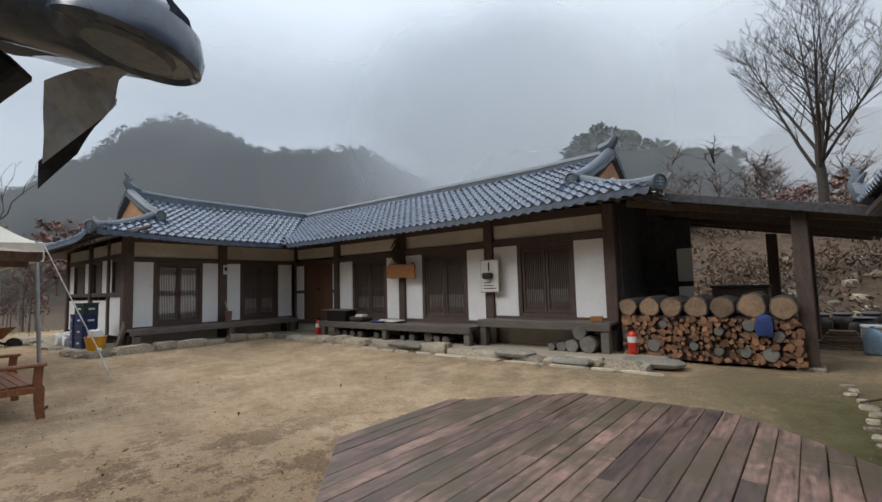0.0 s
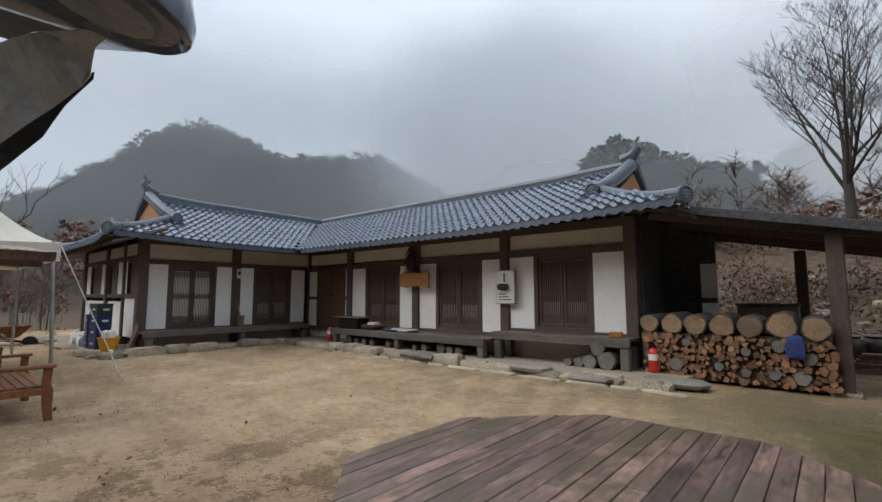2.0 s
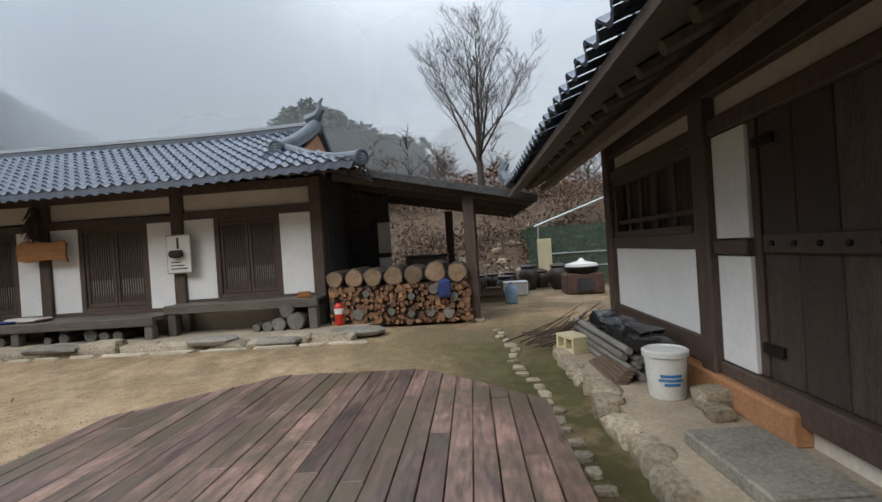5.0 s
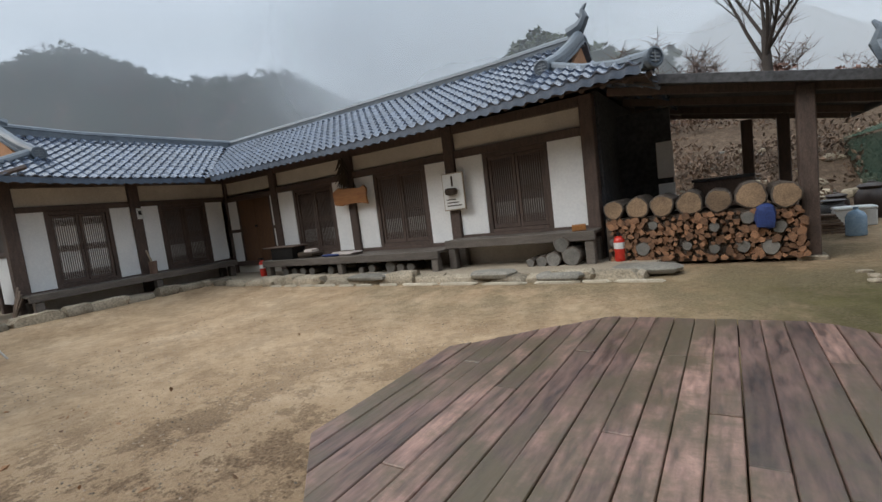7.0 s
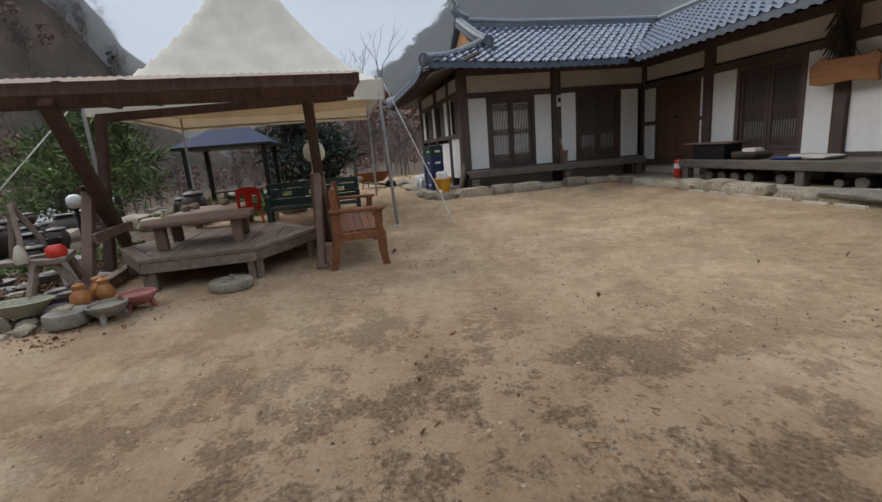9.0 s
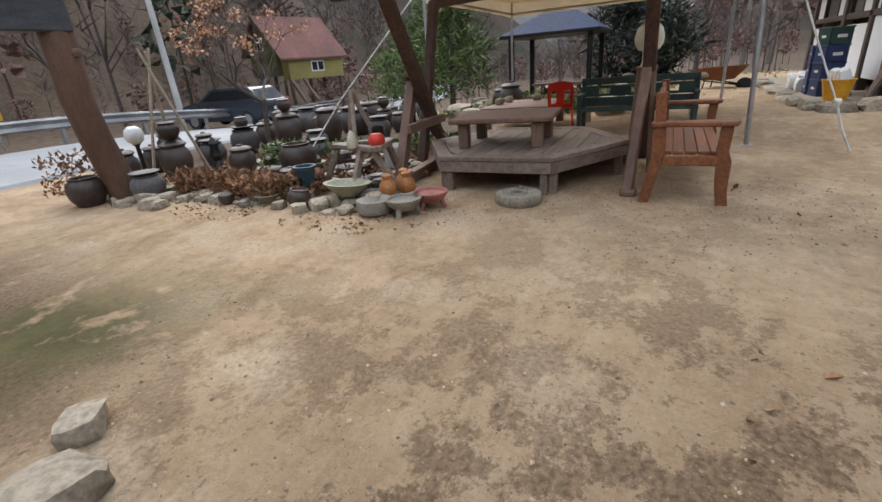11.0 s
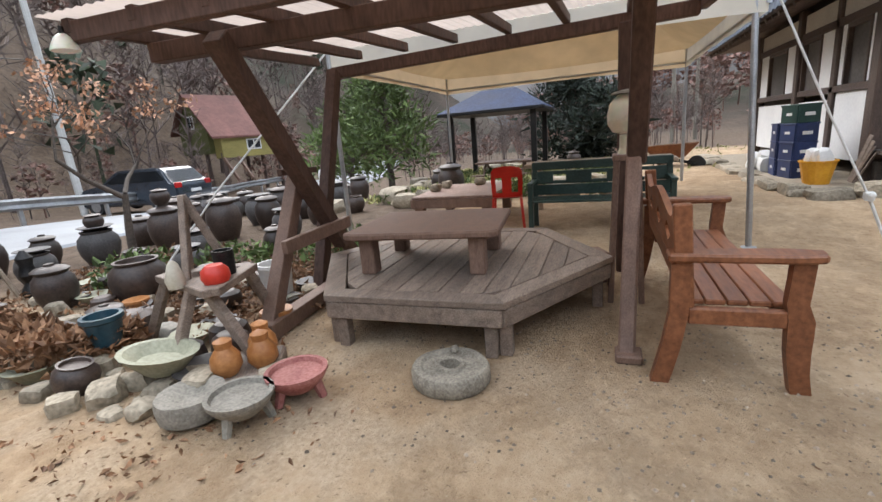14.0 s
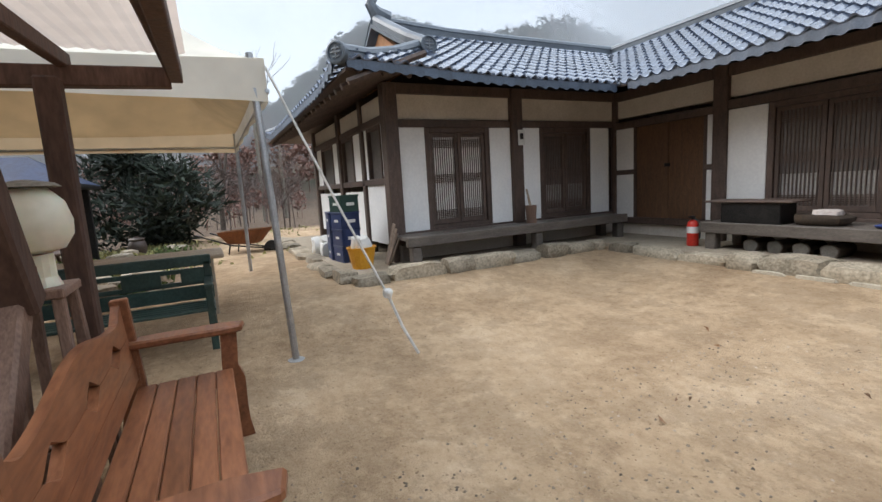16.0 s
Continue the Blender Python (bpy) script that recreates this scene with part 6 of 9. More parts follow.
# ---- firewood stack ----
stack = thing("firewood_stack", "stack of orange split firewood topped by a row of logs", "firewood", pose(0, 0, 0))
big = [log_mesh("top_log", r, 1.0, M["cut"]) for r in (0.15, 0.165, 0.175, 0.19)]
for k, (x, i) in enumerate(((-2.40, 0), (-2.06, 1), (-1.72, 1), (-1.36, 2), (-1.0, 1), (-0.62, 3), (-0.24, 2))):
    shared("top_log", big[i], stack, Matrix.Translation((x, 8.02 + 0.03 * (k % 2), 1.04 + (0.03 if i == 3 else 0.0))) @ Matrix.Rotation(k * 1.1, 4, "Y"))
wedges = []
for k in range(6):
    bm = bmesh.new()
    ln = 0.9
    sh = [(0.0, -0.05), (0.065, -0.03), (0.07, 0.03), (0.0, 0.055), (-0.065, 0.02)][: 4 + k % 2]
    sc = 0.62 + 0.13 * (k % 4)
    a = [bm.verts.new((x * sc, 0, z * sc)) for x, z in sh]
    c = [bm.verts.new((x * sc, ln, z * sc)) for x, z in sh]
    bm.faces.new(a); bm.faces.new(c[::-1])
    for i in range(len(sh)):
        j = (i + 1) % len(sh)
        bm.faces.new((a[i], a[j], c[j], c[i]))
    bmesh.ops.recalc_face_normals(bm, faces=bm.faces[:])
    me = bpy.data.meshes.new("split_log")
    bm.to_mesh(me); bm.free()
    me.materials.append(M["split"])
    wedges.append(me)
rounds = [log_mesh("round_log", r, 0.9, M["greycut"]) for r in (0.07, 0.09, 0.11)]
made = []
for k in range(19):
    x, z = rnd.uniform(-2.5, -0.2), rnd.uniform(0.30, 0.80)
    if all(math.hypot(x - a, z - c) > 0.22 for a, c in made):
        made.append((x, z))
        shared("round_log", rounds[k % 3], stack, Matrix.Translation((x, 8.03, z)))
count = 0
for row in range(9):
    z = 0.245 + row * 0.075
    x = -2.55
    while x < -0.12 and count < 285:
        x += rnd.uniform(0.065, 0.095)
        if any(math.hypot(x - a, z - c) < 0.095 for a, c in made):
            continue
        shared("split_log", rnd.choice(wedges), stack, Matrix.Translation((x, 8.02 + rnd.uniform(-0.03, 0.05), z + rnd.uniform(-0.01, 0.01))) @ Matrix.Rotation(rnd.uniform(0, 6.28), 4, "Y"))
        count += 1
part("core", boxes([(-2.55, 8.12, 0.18, -0.12, 8.9, 0.90)], 0.01), M["bark"], stack, "dark inner logs")


# ---- things beside the barn ----
bucket = thing("plastic_bucket", "white plastic bucket with lid and blue printing", "bucket", pose(1.56, 4.02, 0.132, 0, 0, 60))
part("body", lathe([(0.135, 0.0), (0.14, 0.01), (0.165, 0.34), (0.172, 0.345), (0.172, 0.375), (0.03, 0.37)], 24), M["whiteplastic"], bucket, "", True)
part("lid", lathe([(0.178, 0.345), (0.180, 0.385), (0.165, 0.395), (0.158, 0.382), (0.02, 0.382)], 24), M["whiteplastic"], bucket, "", True)
M["blueink"] = mat("blue print", (0.03, 0.16, 0.40), (0.05, 0.22, 0.5), 0.5, 6, bump=0)
for z, a0, a1 in ((0.20, 175, 235), (0.165, 170, 240), (0.13, 185, 230)):
    n_ = 9
    for k in range(n_):
        a = math.radians(a0 + (a1 - a0) * k / n_)
        r_ = 0.135 + 0.03 * z / 0.34 + 0.004
        part("print_bar", boxes([(-0.006, -0.0085, -0.011, 0.002, 0.0085, 0.011)], 0), M["blueink"], bucket).matrix_basis = Matrix.Translation((r_ * math.cos(a), r_ * math.sin(a), z)) @ Matrix.Rotation(a, 4, "Z")
part("handle", tubes([([(0.0, -0.178, 0.32), (0.06, -0.16, 0.26), (0.09, 0.0, 0.235), (0.06, 0.16, 0.26), (0.0, 0.178, 0.32)], [0.004] * 5)]), M["steel"], bucket)
M["greypipe"] = mat("grey plastic pipe", (0.12, 0.115, 0.105), (0.24, 0.23, 0.21), 0.5, 5, (1, 1, 1), 0.05, piece=0.3)
rnd = random.Random(21)
for k in range(16):
    x, z = 1.42 + 0.085 * (k % 5) + rnd.uniform(-0.02, 0.02), 0.17 + 0.075 * (k // 5)
    o = tagged(finish("pipe", tubes([([(x, 4.5 + rnd.uniform(-0.15, 0.1), z), (x - 0.10, 6.15 + rnd.uniform(-0.2, 0.2), z + 0.03)], [0.035, 0.035])], 10), M["greypipe"], None, "", True), "grey pole in a pile along the barn wall", "pole", "poles in the pile")
M["blackfilm"] = mat("black plastic film", (0.006, 0.006, 0.008), (0.02, 0.02, 0.024), 0.25, 8, bump=0.5)
film = thing("plastic_film", "crumpled black plastic film lying on the pole pile", "plastic film", pose(1.62, 5.15, 0.40))
for k in range(6):
    part("fold", rock(0.30, 0.52, 0.17, 90 + k, rough=0.45), M["blackfilm"], film, "", True).matrix_basis = Matrix.Translation((0.05 * math.sin(k * 2.0), -0.62 + 0.24 * k, -0.02 + 0.03 * (k % 2)))
M["cream"] = mat("cream painted block", (0.50, 0.44, 0.27), (0.60, 0.54, 0.36), 0.8, 6, bump=0.15)
cb = thing("hollow_block", "cream hollow block lying at the plinth's corner", "block", pose(1.18, 5.75, 0.13, 0, 0, 20))
part("shell", boxes([(-0.12, -0.19, 0.0, 0.12, 0.19, 0.04), (-0.12, -0.19, 0.16, 0.12, 0.19, 0.20), (-0.12, -0.19, 0.04, 0.12, -0.15, 0.16), (-0.12, 0.15, 0.04, 0.12, 0.19, 0.16), (-0.12, -0.02, 0.04, 0.12, 0.02, 0.16)], 0.006), M["cream"], cb)
M["twig"] = mat("dry twig", (0.035, 0.022, 0.016), (0.10, 0.068, 0.05), 0.9, 20)
brush = thing("twig_heap", "heap of dry brown twigs beside the pole pile", "twigs", pose(1.15, 6.35, 0.12))
for k in range(34):
    a = rnd.uniform(-0.7, 0.7)
    ln = rnd.uniform(0.5, 1.1)
    x, y = rnd.uniform(-0.25, 0.35), rnd.uniform(-0.35, 0.3)
    part("twig", tubes([([(x - ln / 2 * math.cos(a), y - ln / 2 * math.sin(a), rnd.uniform(0.0, 0.08)), (x, y, rnd.uniform(0.08, 0.22)), (x + ln / 2 * math.cos(a), y + ln / 2 * math.sin(a), rnd.uniform(0.15, 0.50))], [0.010, 0.008, 0.003])], 4), M["twig"], brush)
planks = thing("plank_pile", "old brown planks lying before the pole pile", "planks", pose(1.32, 4.75, 0.13))
for k in range(5):
    part("plank", boxes([(-0.10 + 0.03 * k, -0.40, 0.028 * k, 0.04 + 0.02 * k, 0.45 - 0.05 * k, 0.028 * k + 0.025)], 0.004), M["olddoor"], planks)
for x, y, sx, sy, sz, sd in ((1.78, 3.72, 0.30, 0.24, 0.16, 3), (1.70, 3.5, 0.18, 0.16, 0.10, 4)):
    o = tagged(finish("base_stone", rock(sx, sy, sz, sd), M["stone"], None, "", True), "rough grey column base stone", "stone")
    o.matrix_basis = pose(x, y, 0.128)
ob = tagged(finish("clay_footing", boxes([(1.86, 3.0, 0.12, 2.0, 4.9, 0.34)], 0.02), M["clay"], None), "orange clay footing along the barn wall", "footing", kind="structure")
sl = thing("stepping_slab", "grey rectangular slate slab lying before the barn door", "stone slab", pose(1.55, 2.75, 0.13, 0, 0, 3))
part("slab", boxes([(-0.24, -0.40, 0.0, 0.24, 0.40, 0.09)], 0.012), M["slab"], sl)
part("slab", boxes([(-0.22, -0.95, 0.0, 0.24, -0.42, 0.085)], 0.012), M["slab"], sl)
# stepping stones in the moss
rnd = random.Random(31)
for k in range(22):
    y = 2.6 + k * 0.22
    o = tagged(finish("stepping_stone", rock(rnd.uniform(0.08, 0.16), rnd.uniform(0.08, 0.16), 0.05, k + 120, rough=0.3), M["stone"], None, "", True), "small pale stone set in the mossy ground", "stone", "stones in the moss")
    o.matrix_basis = pose(0.78 - 0.02 * k + rnd.uniform(-0.06, 0.06), y, land(0.7, y) - 0.02)

# ---- low tiled canopy at the entrance corner ----
M["vinyl"] = mat("dusty grey vinyl", (0.44, 0.445, 0.45), (0.60, 0.605, 0.61), 0.35, 8, bump=0.3)
canopy = thing("entrance_canopy", "low dark tiled canopy corner with torn plastic lining", "canopy", pose(-0.05, -0.075, -0.015))
part("roof_board", slab_poly([(-0.83, 0.16, 2.00), (-0.80, -3.2, 2.02), (-2.0, -3.2, 2.45), (-2.0, 0.16, 2.43)], 0.07), M["darkgrey"], canopy)
part("eave_tile", tubes([([(-0.80, 0.20, 1.985), (-0.84, -0.3, 2.0), (-0.84, -3.2, 2.02)], [0.075, 0.095, 0.095])], 12), M["tile"], canopy, "rounded dark eave tile", True)
part("verge_tile", tubes([([(-0.80, 0.19, 1.99), (-1.3, 0.17, 2.18), (-2.0, 0.17, 2.46)], [0.08, 0.085, 0.085])], 12), M["tile"], canopy, "rounded dark verge tile", True)
et = part("end_tile", lathe([(0.09, -0.05), (0.105, -0.015), (0.105, 0.004), (0.098, 0.010), (0.09, 0.002), (0.01, 0.002)], 28), M["tile"], canopy, "round end tile with a pale flower disc", True)
et.matrix_basis = Matrix.Translation((-0.68, 0.12, 1.895)) @ Vector((-0.16, -0.20, -0.97)).to_track_quat("Z", "Y").to_matrix().to_4x4()
part("pale_disc", lathe([(0.068, 0.0), (0.062, 0.010), (0.01, 0.012)], 20), M["pale_tile"], et, "pale flower disc")
for name, colour, note, corners in (("vinyl_flap", "vinyl", "torn grey vinyl flap", ((-0.800, 0.165, 1.925), (-0.820, 0.145, 1.895), (-0.830, 0.145, 1.855), (-0.840, 0.135, 1.835), (-0.860, 0.095, 1.785), (-0.880, 0.055, 1.735), (-0.840, 0.045, 1.865), (-0.820, 0.085, 1.895))),
                                    ("lining_edge", "darkgrey", "dark folded lining edge", ((-0.860, 0.155, 1.875), (-0.860, 0.155, 1.865), (-0.880, 0.125, 1.815), (-0.900, 0.105, 1.765), (-0.920, 0.055, 1.695), (-0.910, 0.055, 1.745), (-0.890, 0.095, 1.805)))):
    bm = bmesh.new()
    bm.faces.new([bm.verts.new(p) for p in corners])
    bmesh.ops.triangulate(bm, faces=bm.faces[:])
    bmesh.ops.subdivide_edges(bm, edges=bm.edges[:], cuts=2, use_grid_fill=True)
    for v in bm.verts:
        v.co.x += 0.006 * math.sin(v.co.z * 70 + v.co.y * 40)
    bmesh.ops.solidify(bm, geom=bm.faces[:], thickness=0.003)
    part(name, bm, M[colour], canopy, note)
part("brace", bars([((-0.93, 0.02, 1.92), (-1.22, -0.36, 1.45), 0.05, 0.06)]), M["darkgrey"], canopy)
for x, y in ((-1.22, -0.36), (-1.2, -3.0), (-1.95, -3.0)):
    part("post", boxes([(x - 0.05, y - 0.05, 0, x + 0.05, y + 0.05, 2.1 if x > -1.5 else 2.36)], 0.008), M["timber"], canopy)

# ---- back yard beyond the lean-to ----
M["onggi"] = mat("dark brown glazed earthenware", (0.024, 0.016, 0.013), (0.066, 0.044, 0.034), 0.48, 5, bump=0.12, coat=0.05, piece=0.35)
M["greyjar"] = mat("dull grey earthenware", (0.055, 0.050, 0.050), (0.13, 0.12, 0.115), 0.6, 5, bump=0.15, piece=0.3)


def jar_proto(name, r, h, lid, material):
    """An earthenware jar with a rolled rim; lid: '', 'cap' or 'bowl'."""
    j = thing(name, "dark brown earthenware jar standing in the garden", "jar", pose(0, 0, -50))
    part("body", lathe([(r * 0.58, 0), (r * 0.62, 0.01), (r * 0.92, h * 0.35), (r, h * 0.58), (r * 0.92, h * 0.80), (r * 0.70, h * 0.93), (r * 0.74, h * 0.96), (r * 0.76, h), (r * 0.64, h), (r * 0.60, h * 0.9), (r * 0.1, h * 0.88)], 18), material, j, "", True)
    if lid == "cap":
        part("lid", lathe([(r * 0.84, h * 1.0), (r * 0.86, h * 1.02), (r * 0.70, h * 1.08), (r * 0.25, h * 1.12), (r * 0.22, h * 1.17), (r * 0.06, h * 1.18)], 18), material, j, "domed earthenware lid", True)
    if lid == "bowl":
        part("lid", lathe([(r * 0.40, h * 1.0), (r * 0.80, h * 1.10), (r * 0.86, h * 1.11), (r * 0.80, h * 1.13), (r * 0.1, h * 1.06)], 18), material, j, "upturned bowl lid", True)
    return j


protos = [jar_proto("earthenware_jar", 0.24, 0.52, "cap", M["onggi"]), jar_proto("earthenware_jar", 0.30, 0.70, "cap", M["onggi"]), jar_proto("earthenware_jar", 0.20, 0.34, "", M["onggi"]), jar_proto("earthenware_jar", 0.27, 0.45, "bowl", M["greyjar"]), jar_proto("earthenware_jar", 0.16, 0.24, "cap", M["onggi"]), jar_proto("earthenware_jar", 0.33, 0.62, "bowl", M["greyjar"])]
proto_free = list(range(len(protos)))


def jar(k, x, y, z=None, s=1.0, label="", rot=0, group="jars in the garden", tilt=0):
    m = Matrix.Translation((x, y, land(x, y) - 0.02 if z is None else z)) @ Matrix.Rotation(radians(rot), 4, "Z") @ Matrix.Rotation(radians(tilt), 4, "X")
    if k in proto_free:
        proto_free.remove(k)
        o = protos[k]
        o.matrix_world = m
    else:
        o = copy_thing(protos[k], m)
    o.scale = (s, s, s)
    o["group"] = group
    if label:
        o["label"] = label
    return o


for k, x, y in ((0, 0.6, 13.4), (0, 1.1, 13.6), (1, 1.6, 13.2), (3, 0.9, 12.7), (0, 2.0, 13.5), (1, 2.4, 13.0), (0, 0.2, 13.1), (2, 1.35, 12.5)):
    jar(k, x, y, None, 0.95, "dark earthenware sauce jar behind the lean-to", k * 40 + x * 50, "sauce jars behind the lean-to")
M["redbrick"] = mat("sooty brick hearth", (0.06, 0.036, 0.028), (0.15, 0.085, 0.062), 0.9, 9, bump=0.4)
stove = thing("cauldron_hearth", "sooty brick hearth with a big iron cauldron and white lid", "hearth", pose(2.75, 11.8, 0.12))
part("hearth", boxes([(-0.46, -0.34, 0, 0.46, 0.34, 0.52)], 0.04), M["redbrick"], stove)
part("fire_mouth", boxes([(-0.2, -0.37, 0.08, 0.2, -0.352, 0.40)], 0.01), M["darkgrey"], stove)
part("cauldron", lathe([(0.30, 0.45), (0.42, 0.60), (0.45, 0.66), (0.40, 0.68), (0.05, 0.66)], 20), M["iron"], stove, "", True)
part("lid", lathe([(0.40, 0.68), (0.38, 0.74), (0.10, 0.80), (0.05, 0.86), (0.02, 0.88)], 20), M["whiteplastic"], stove, "white cauldron lid", True)
tub = thing("clay_tub", "reddish-brown clay tub beside the hearth", "tub", pose(3.75, 11.3, 0.12))
part("body", lathe([(0.26, 0), (0.30, 0.05), (0.34, 0.42), (0.36, 0.45), (0.32, 0.45), (0.28, 0.2), (0.02, 0.18)], 18), M["redbrick"], tub, "", True)
jug = thing("water_jug", "clear blue plastic water jug on the ground", "water jug", pose(0.85, 10.4, 0.15))
M["bluejug"] = mat("pale blue plastic", (0.22, 0.36, 0.52), (0.34, 0.48, 0.62), 0.2, 4, bump=0.02)
part("body", lathe([(0.13, 0), (0.14, 0.02), (0.135, 0.12), (0.14, 0.14), (0.14, 0.30), (0.10, 0.38), (0.035, 0.42), (0.035, 0.46), (0.01, 0.46)], 16), M["bluejug"], jug, "", True)
foam = thing("foam_box", "white foam box on the ground behind the lean-to", "box", pose(1.1, 12.0, 0.14))
part("body", boxes([(-0.3, -0.2, 0, 0.3, 0.2, 0.30)], 0.02), M["whiteplastic"], foam)
part("lid", boxes([(-0.31, -0.21, 0.30, 0.31, 0.21, 0.36)], 0.02), M["whiteplastic"], foam)
junk = thing("plank_heap", "dark heap of planks and boards on the ground", "planks", pose(0.45, 10.9, 0.14))
for k in range(7):
    part("plank", boxes([(-0.4 + 0.04 * k, -0.12 + 0.02 * (k % 3), 0.05 * k, 0.4 - 0.03 * k, 0.12, 0.05 * k + 0.04)], 0.006), M["olddoor"], junk)
bin1 = thing("blue_bag", "blue tarpaulin bag on the firewood", "bag", pose(-0.48, 7.98, 0.62))
part("body", rock(0.22, 0.12, 0.30, 77, rough=0.3), M["bluecloth"], bin1, "", True)
crate2 = thing("dark_chest", "dark wooden chest behind the firewood", "chest", pose(-0.95, 10.2, 0.15))
part("body", boxes([(-0.45, -0.3, 0, 0.45, 0.3, 1.15)], 0.02), M["timber"], crate2)
part("lid", boxes([(-0.47, -0.32, 1.15, 0.47, 0.32, 1.20)], 0.01), M["darkgrey"], crate2)
kettle = thing("white_kettle", "small white enamel pot on the chest", "pot", pose(-0.7, 10.1, 1.2))
part("body", lathe([(0.10, 0), (0.13, 0.06), (0.10, 0.14), (0.03, 0.16)], 14), M["whiteplastic"], kettle, "", True)
# greenhouse frame
M["film"] = thin_sheet("greenish greenhouse film", (0.10, 0.16, 0.12), 0.42, 0.3)
gh = thing("greenhouse", "small greenhouse with steel frame and green film", "greenhouse", pose(4.2, 15.6, 0.2))
for x in (-2.2, 0.0, 2.2):
    part("frame_post", tubes([([(x, -2, 0), (x, -2, 1.75 + 0.35 * (x + 2.2))], [0.03, 0.03])]), M["steel"], gh)
part("frame_rail", tubes([([(-2.3, -2, 1.72), (2.3, -2, 3.32)], [0.035, 0.035])]), M["steel"], gh)
for z in (0.5, 0.9):
    part("frame_rail", tubes([([(-2.2, -2, z), (2.2, -2, z)], [0.02, 0.02])]), M["steel"], gh)
part("roof_film", slab_poly([(-2.3, -2, 1.75), (2.3, -2, 3.35), (2.3, 3, 3.35), (-2.3, 3, 1.75)], 0.01), M["film"], gh)
part("wall_film", boxes([(-2.2, -1.97, 0.05, 2.2, -1.96, 1.7)], 0), M["film"], gh)
part("side_film", boxes([(-2.22, -1.95, 0.05, -2.21, 3, 1.7)], 0), M["film"], gh)
part("door_panel", boxes([(-2.25, -2.05, 0.0, -1.85, -2.01, 1.35)], 0.01), M["cream"], gh, "cream door panel")

# ---- entrance: crooked trunk post with a sign beam ----
M["trunk"] = mat("smooth red-brown trunk", (0.075, 0.038, 0.024), (0.165, 0.090, 0.058), 0.6, 5, (4, 4, 1), 0.3)
M["signdark"] = mat("weathered black-blue board", (0.020, 0.023, 0.028), (0.060, 0.066, 0.074), 0.6, 3, (1, 6, 6), 0.2)
gate = thing("gate_post", "crooked red-brown tree-trunk gate post with a dark beam", "gate post")
bm = tubes([([(-6.50, -5.22, -0.05), (-6.44, -5.24, 0.25), (-6.33, -5.20, 0.75), (-6.26, -5.17, 1.2), (-6.28, -5.15, 1.65), (-6.27, -5.15, 2.15), (-6.34, -5.16, 2.45)], [0.20, 0.175, 0.165, 0.16, 0.165, 0.165, 0.12])], 14)
part("trunk", bm, M["trunk"], gate, "smooth crooked trunk", True)
part("knot", rock(0.10, 0.10, 0.10, 6), M["trunk"], gate, "", True).matrix_basis = Matrix.Translation((-6.32, -5.02, 1.60))
part("stub", tubes([([(-6.30, -5.15, 2.15), (-6.22, -5.0, 2.36), (-6.15, -4.95, 2.50)], [0.12, 0.10, 0.07])]), M["trunk"], gate)
part("beam", bars([((-6.38, -5.02, 2.02), (-2.2, -6.2, 2.14), 0.14, 0.36)], 0.015), M["signdark"], gate, "dark painted sign beam")
part("beam_edge", bars([((-6.36, -4.93, 2.19), (-2.2, -6.11, 2.31), 0.03, 0.03)]), M["signdark"], gate)
part("far_post", tubes([([(-2.2, -6.2, -0.05), (-2.25, -6.2, 1.2), (-2.2, -6.2, 2.4)], [0.18, 0.16, 0.15])], 12), M["trunk"], gate, "second trunk post", True)

# ---- jar garden ----
for k, x, y, s, lb, tl in (
    (2, -6.15, -5.42, 1.25, "round dark jar at the foot of the gate post", 0), (3, -6.50, -4.80, 0.85, "dark jar with a white bowl lid", 0),
    (1, -7.45, -5.55, 0.85, "", 0), (0, -7.75, -6.5, 0.9, "", 0), (1, -7.05, -6.1, 0.75, "", 0), (5, -8.3, -5.85, 0.75, "", 0), (0, -7.72, -4.55, 0.9, "tall brown pot with a stacked rim", 0), (2, -8.0, -3.8, 1.5, "wide dark tub with a flared rim", 0), (5, -9.2, -6.1, 0.9, "", 0),
    (1, -10.0, -5.8, 1.0, "", 0), (0, -10.2, -6.6, 1.0, "", 0), (1, -10.6, -5.3, 1.05, "", 0), (0, -11.1, -5.9, 1.0, "", 0), (1, -11.5, -5.2, 0.9, "", 0), (5, -12.0, -5.8, 1.0, "", 0), (0, -12.5, -5.2, 1.0, "", 0), (1, -12.9, -6.0, 1.0, "", 0), (0, -13.5, -5.6, 1.0, "", 0), (1, -13.9, -6.3, 1.0, "", 0), (5, -14.4, -5.6, 1.0, "", 0), (0, -15.0, -6.1, 1.0, "", 0), (1, -15.6, -5.7, 1.0, "", 0), (0, -16.3, -6.3, 1.0, "", 0),
    (4, -9.0, -5.2, 1.2, "", 0), (3, -9.6, -4.8, 0.9, "", 0), (4, -6.9, -4.2, 1.0, "", 0), (2, -6.63, -2.62, 0.72, "round dark purple-brown pot", 10), (4, -7.35, -3.35, 1.1, "", 0), (3, -8.9, -4.2, 0.8, "", 0), (0, -9.7, -3.6, 0.8, "", 0), (5, -10.7, -4.2, 0.8, "", 0),
    (0, -11.8, -4.4, 0.9, "", 0), (2, -12.9, -4.3, 1.2, "", 0), (0, -9.0, -6.9, 0.9, "", 0), (1, -8.4, -7.0, 0.85, "", 0), (1, -15.2, -3.3, 0.9, "big black jar on the garden bank", 0)):
    jar(k, x, y, None, s * 0.84, lb, x * 77, tilt=tl)
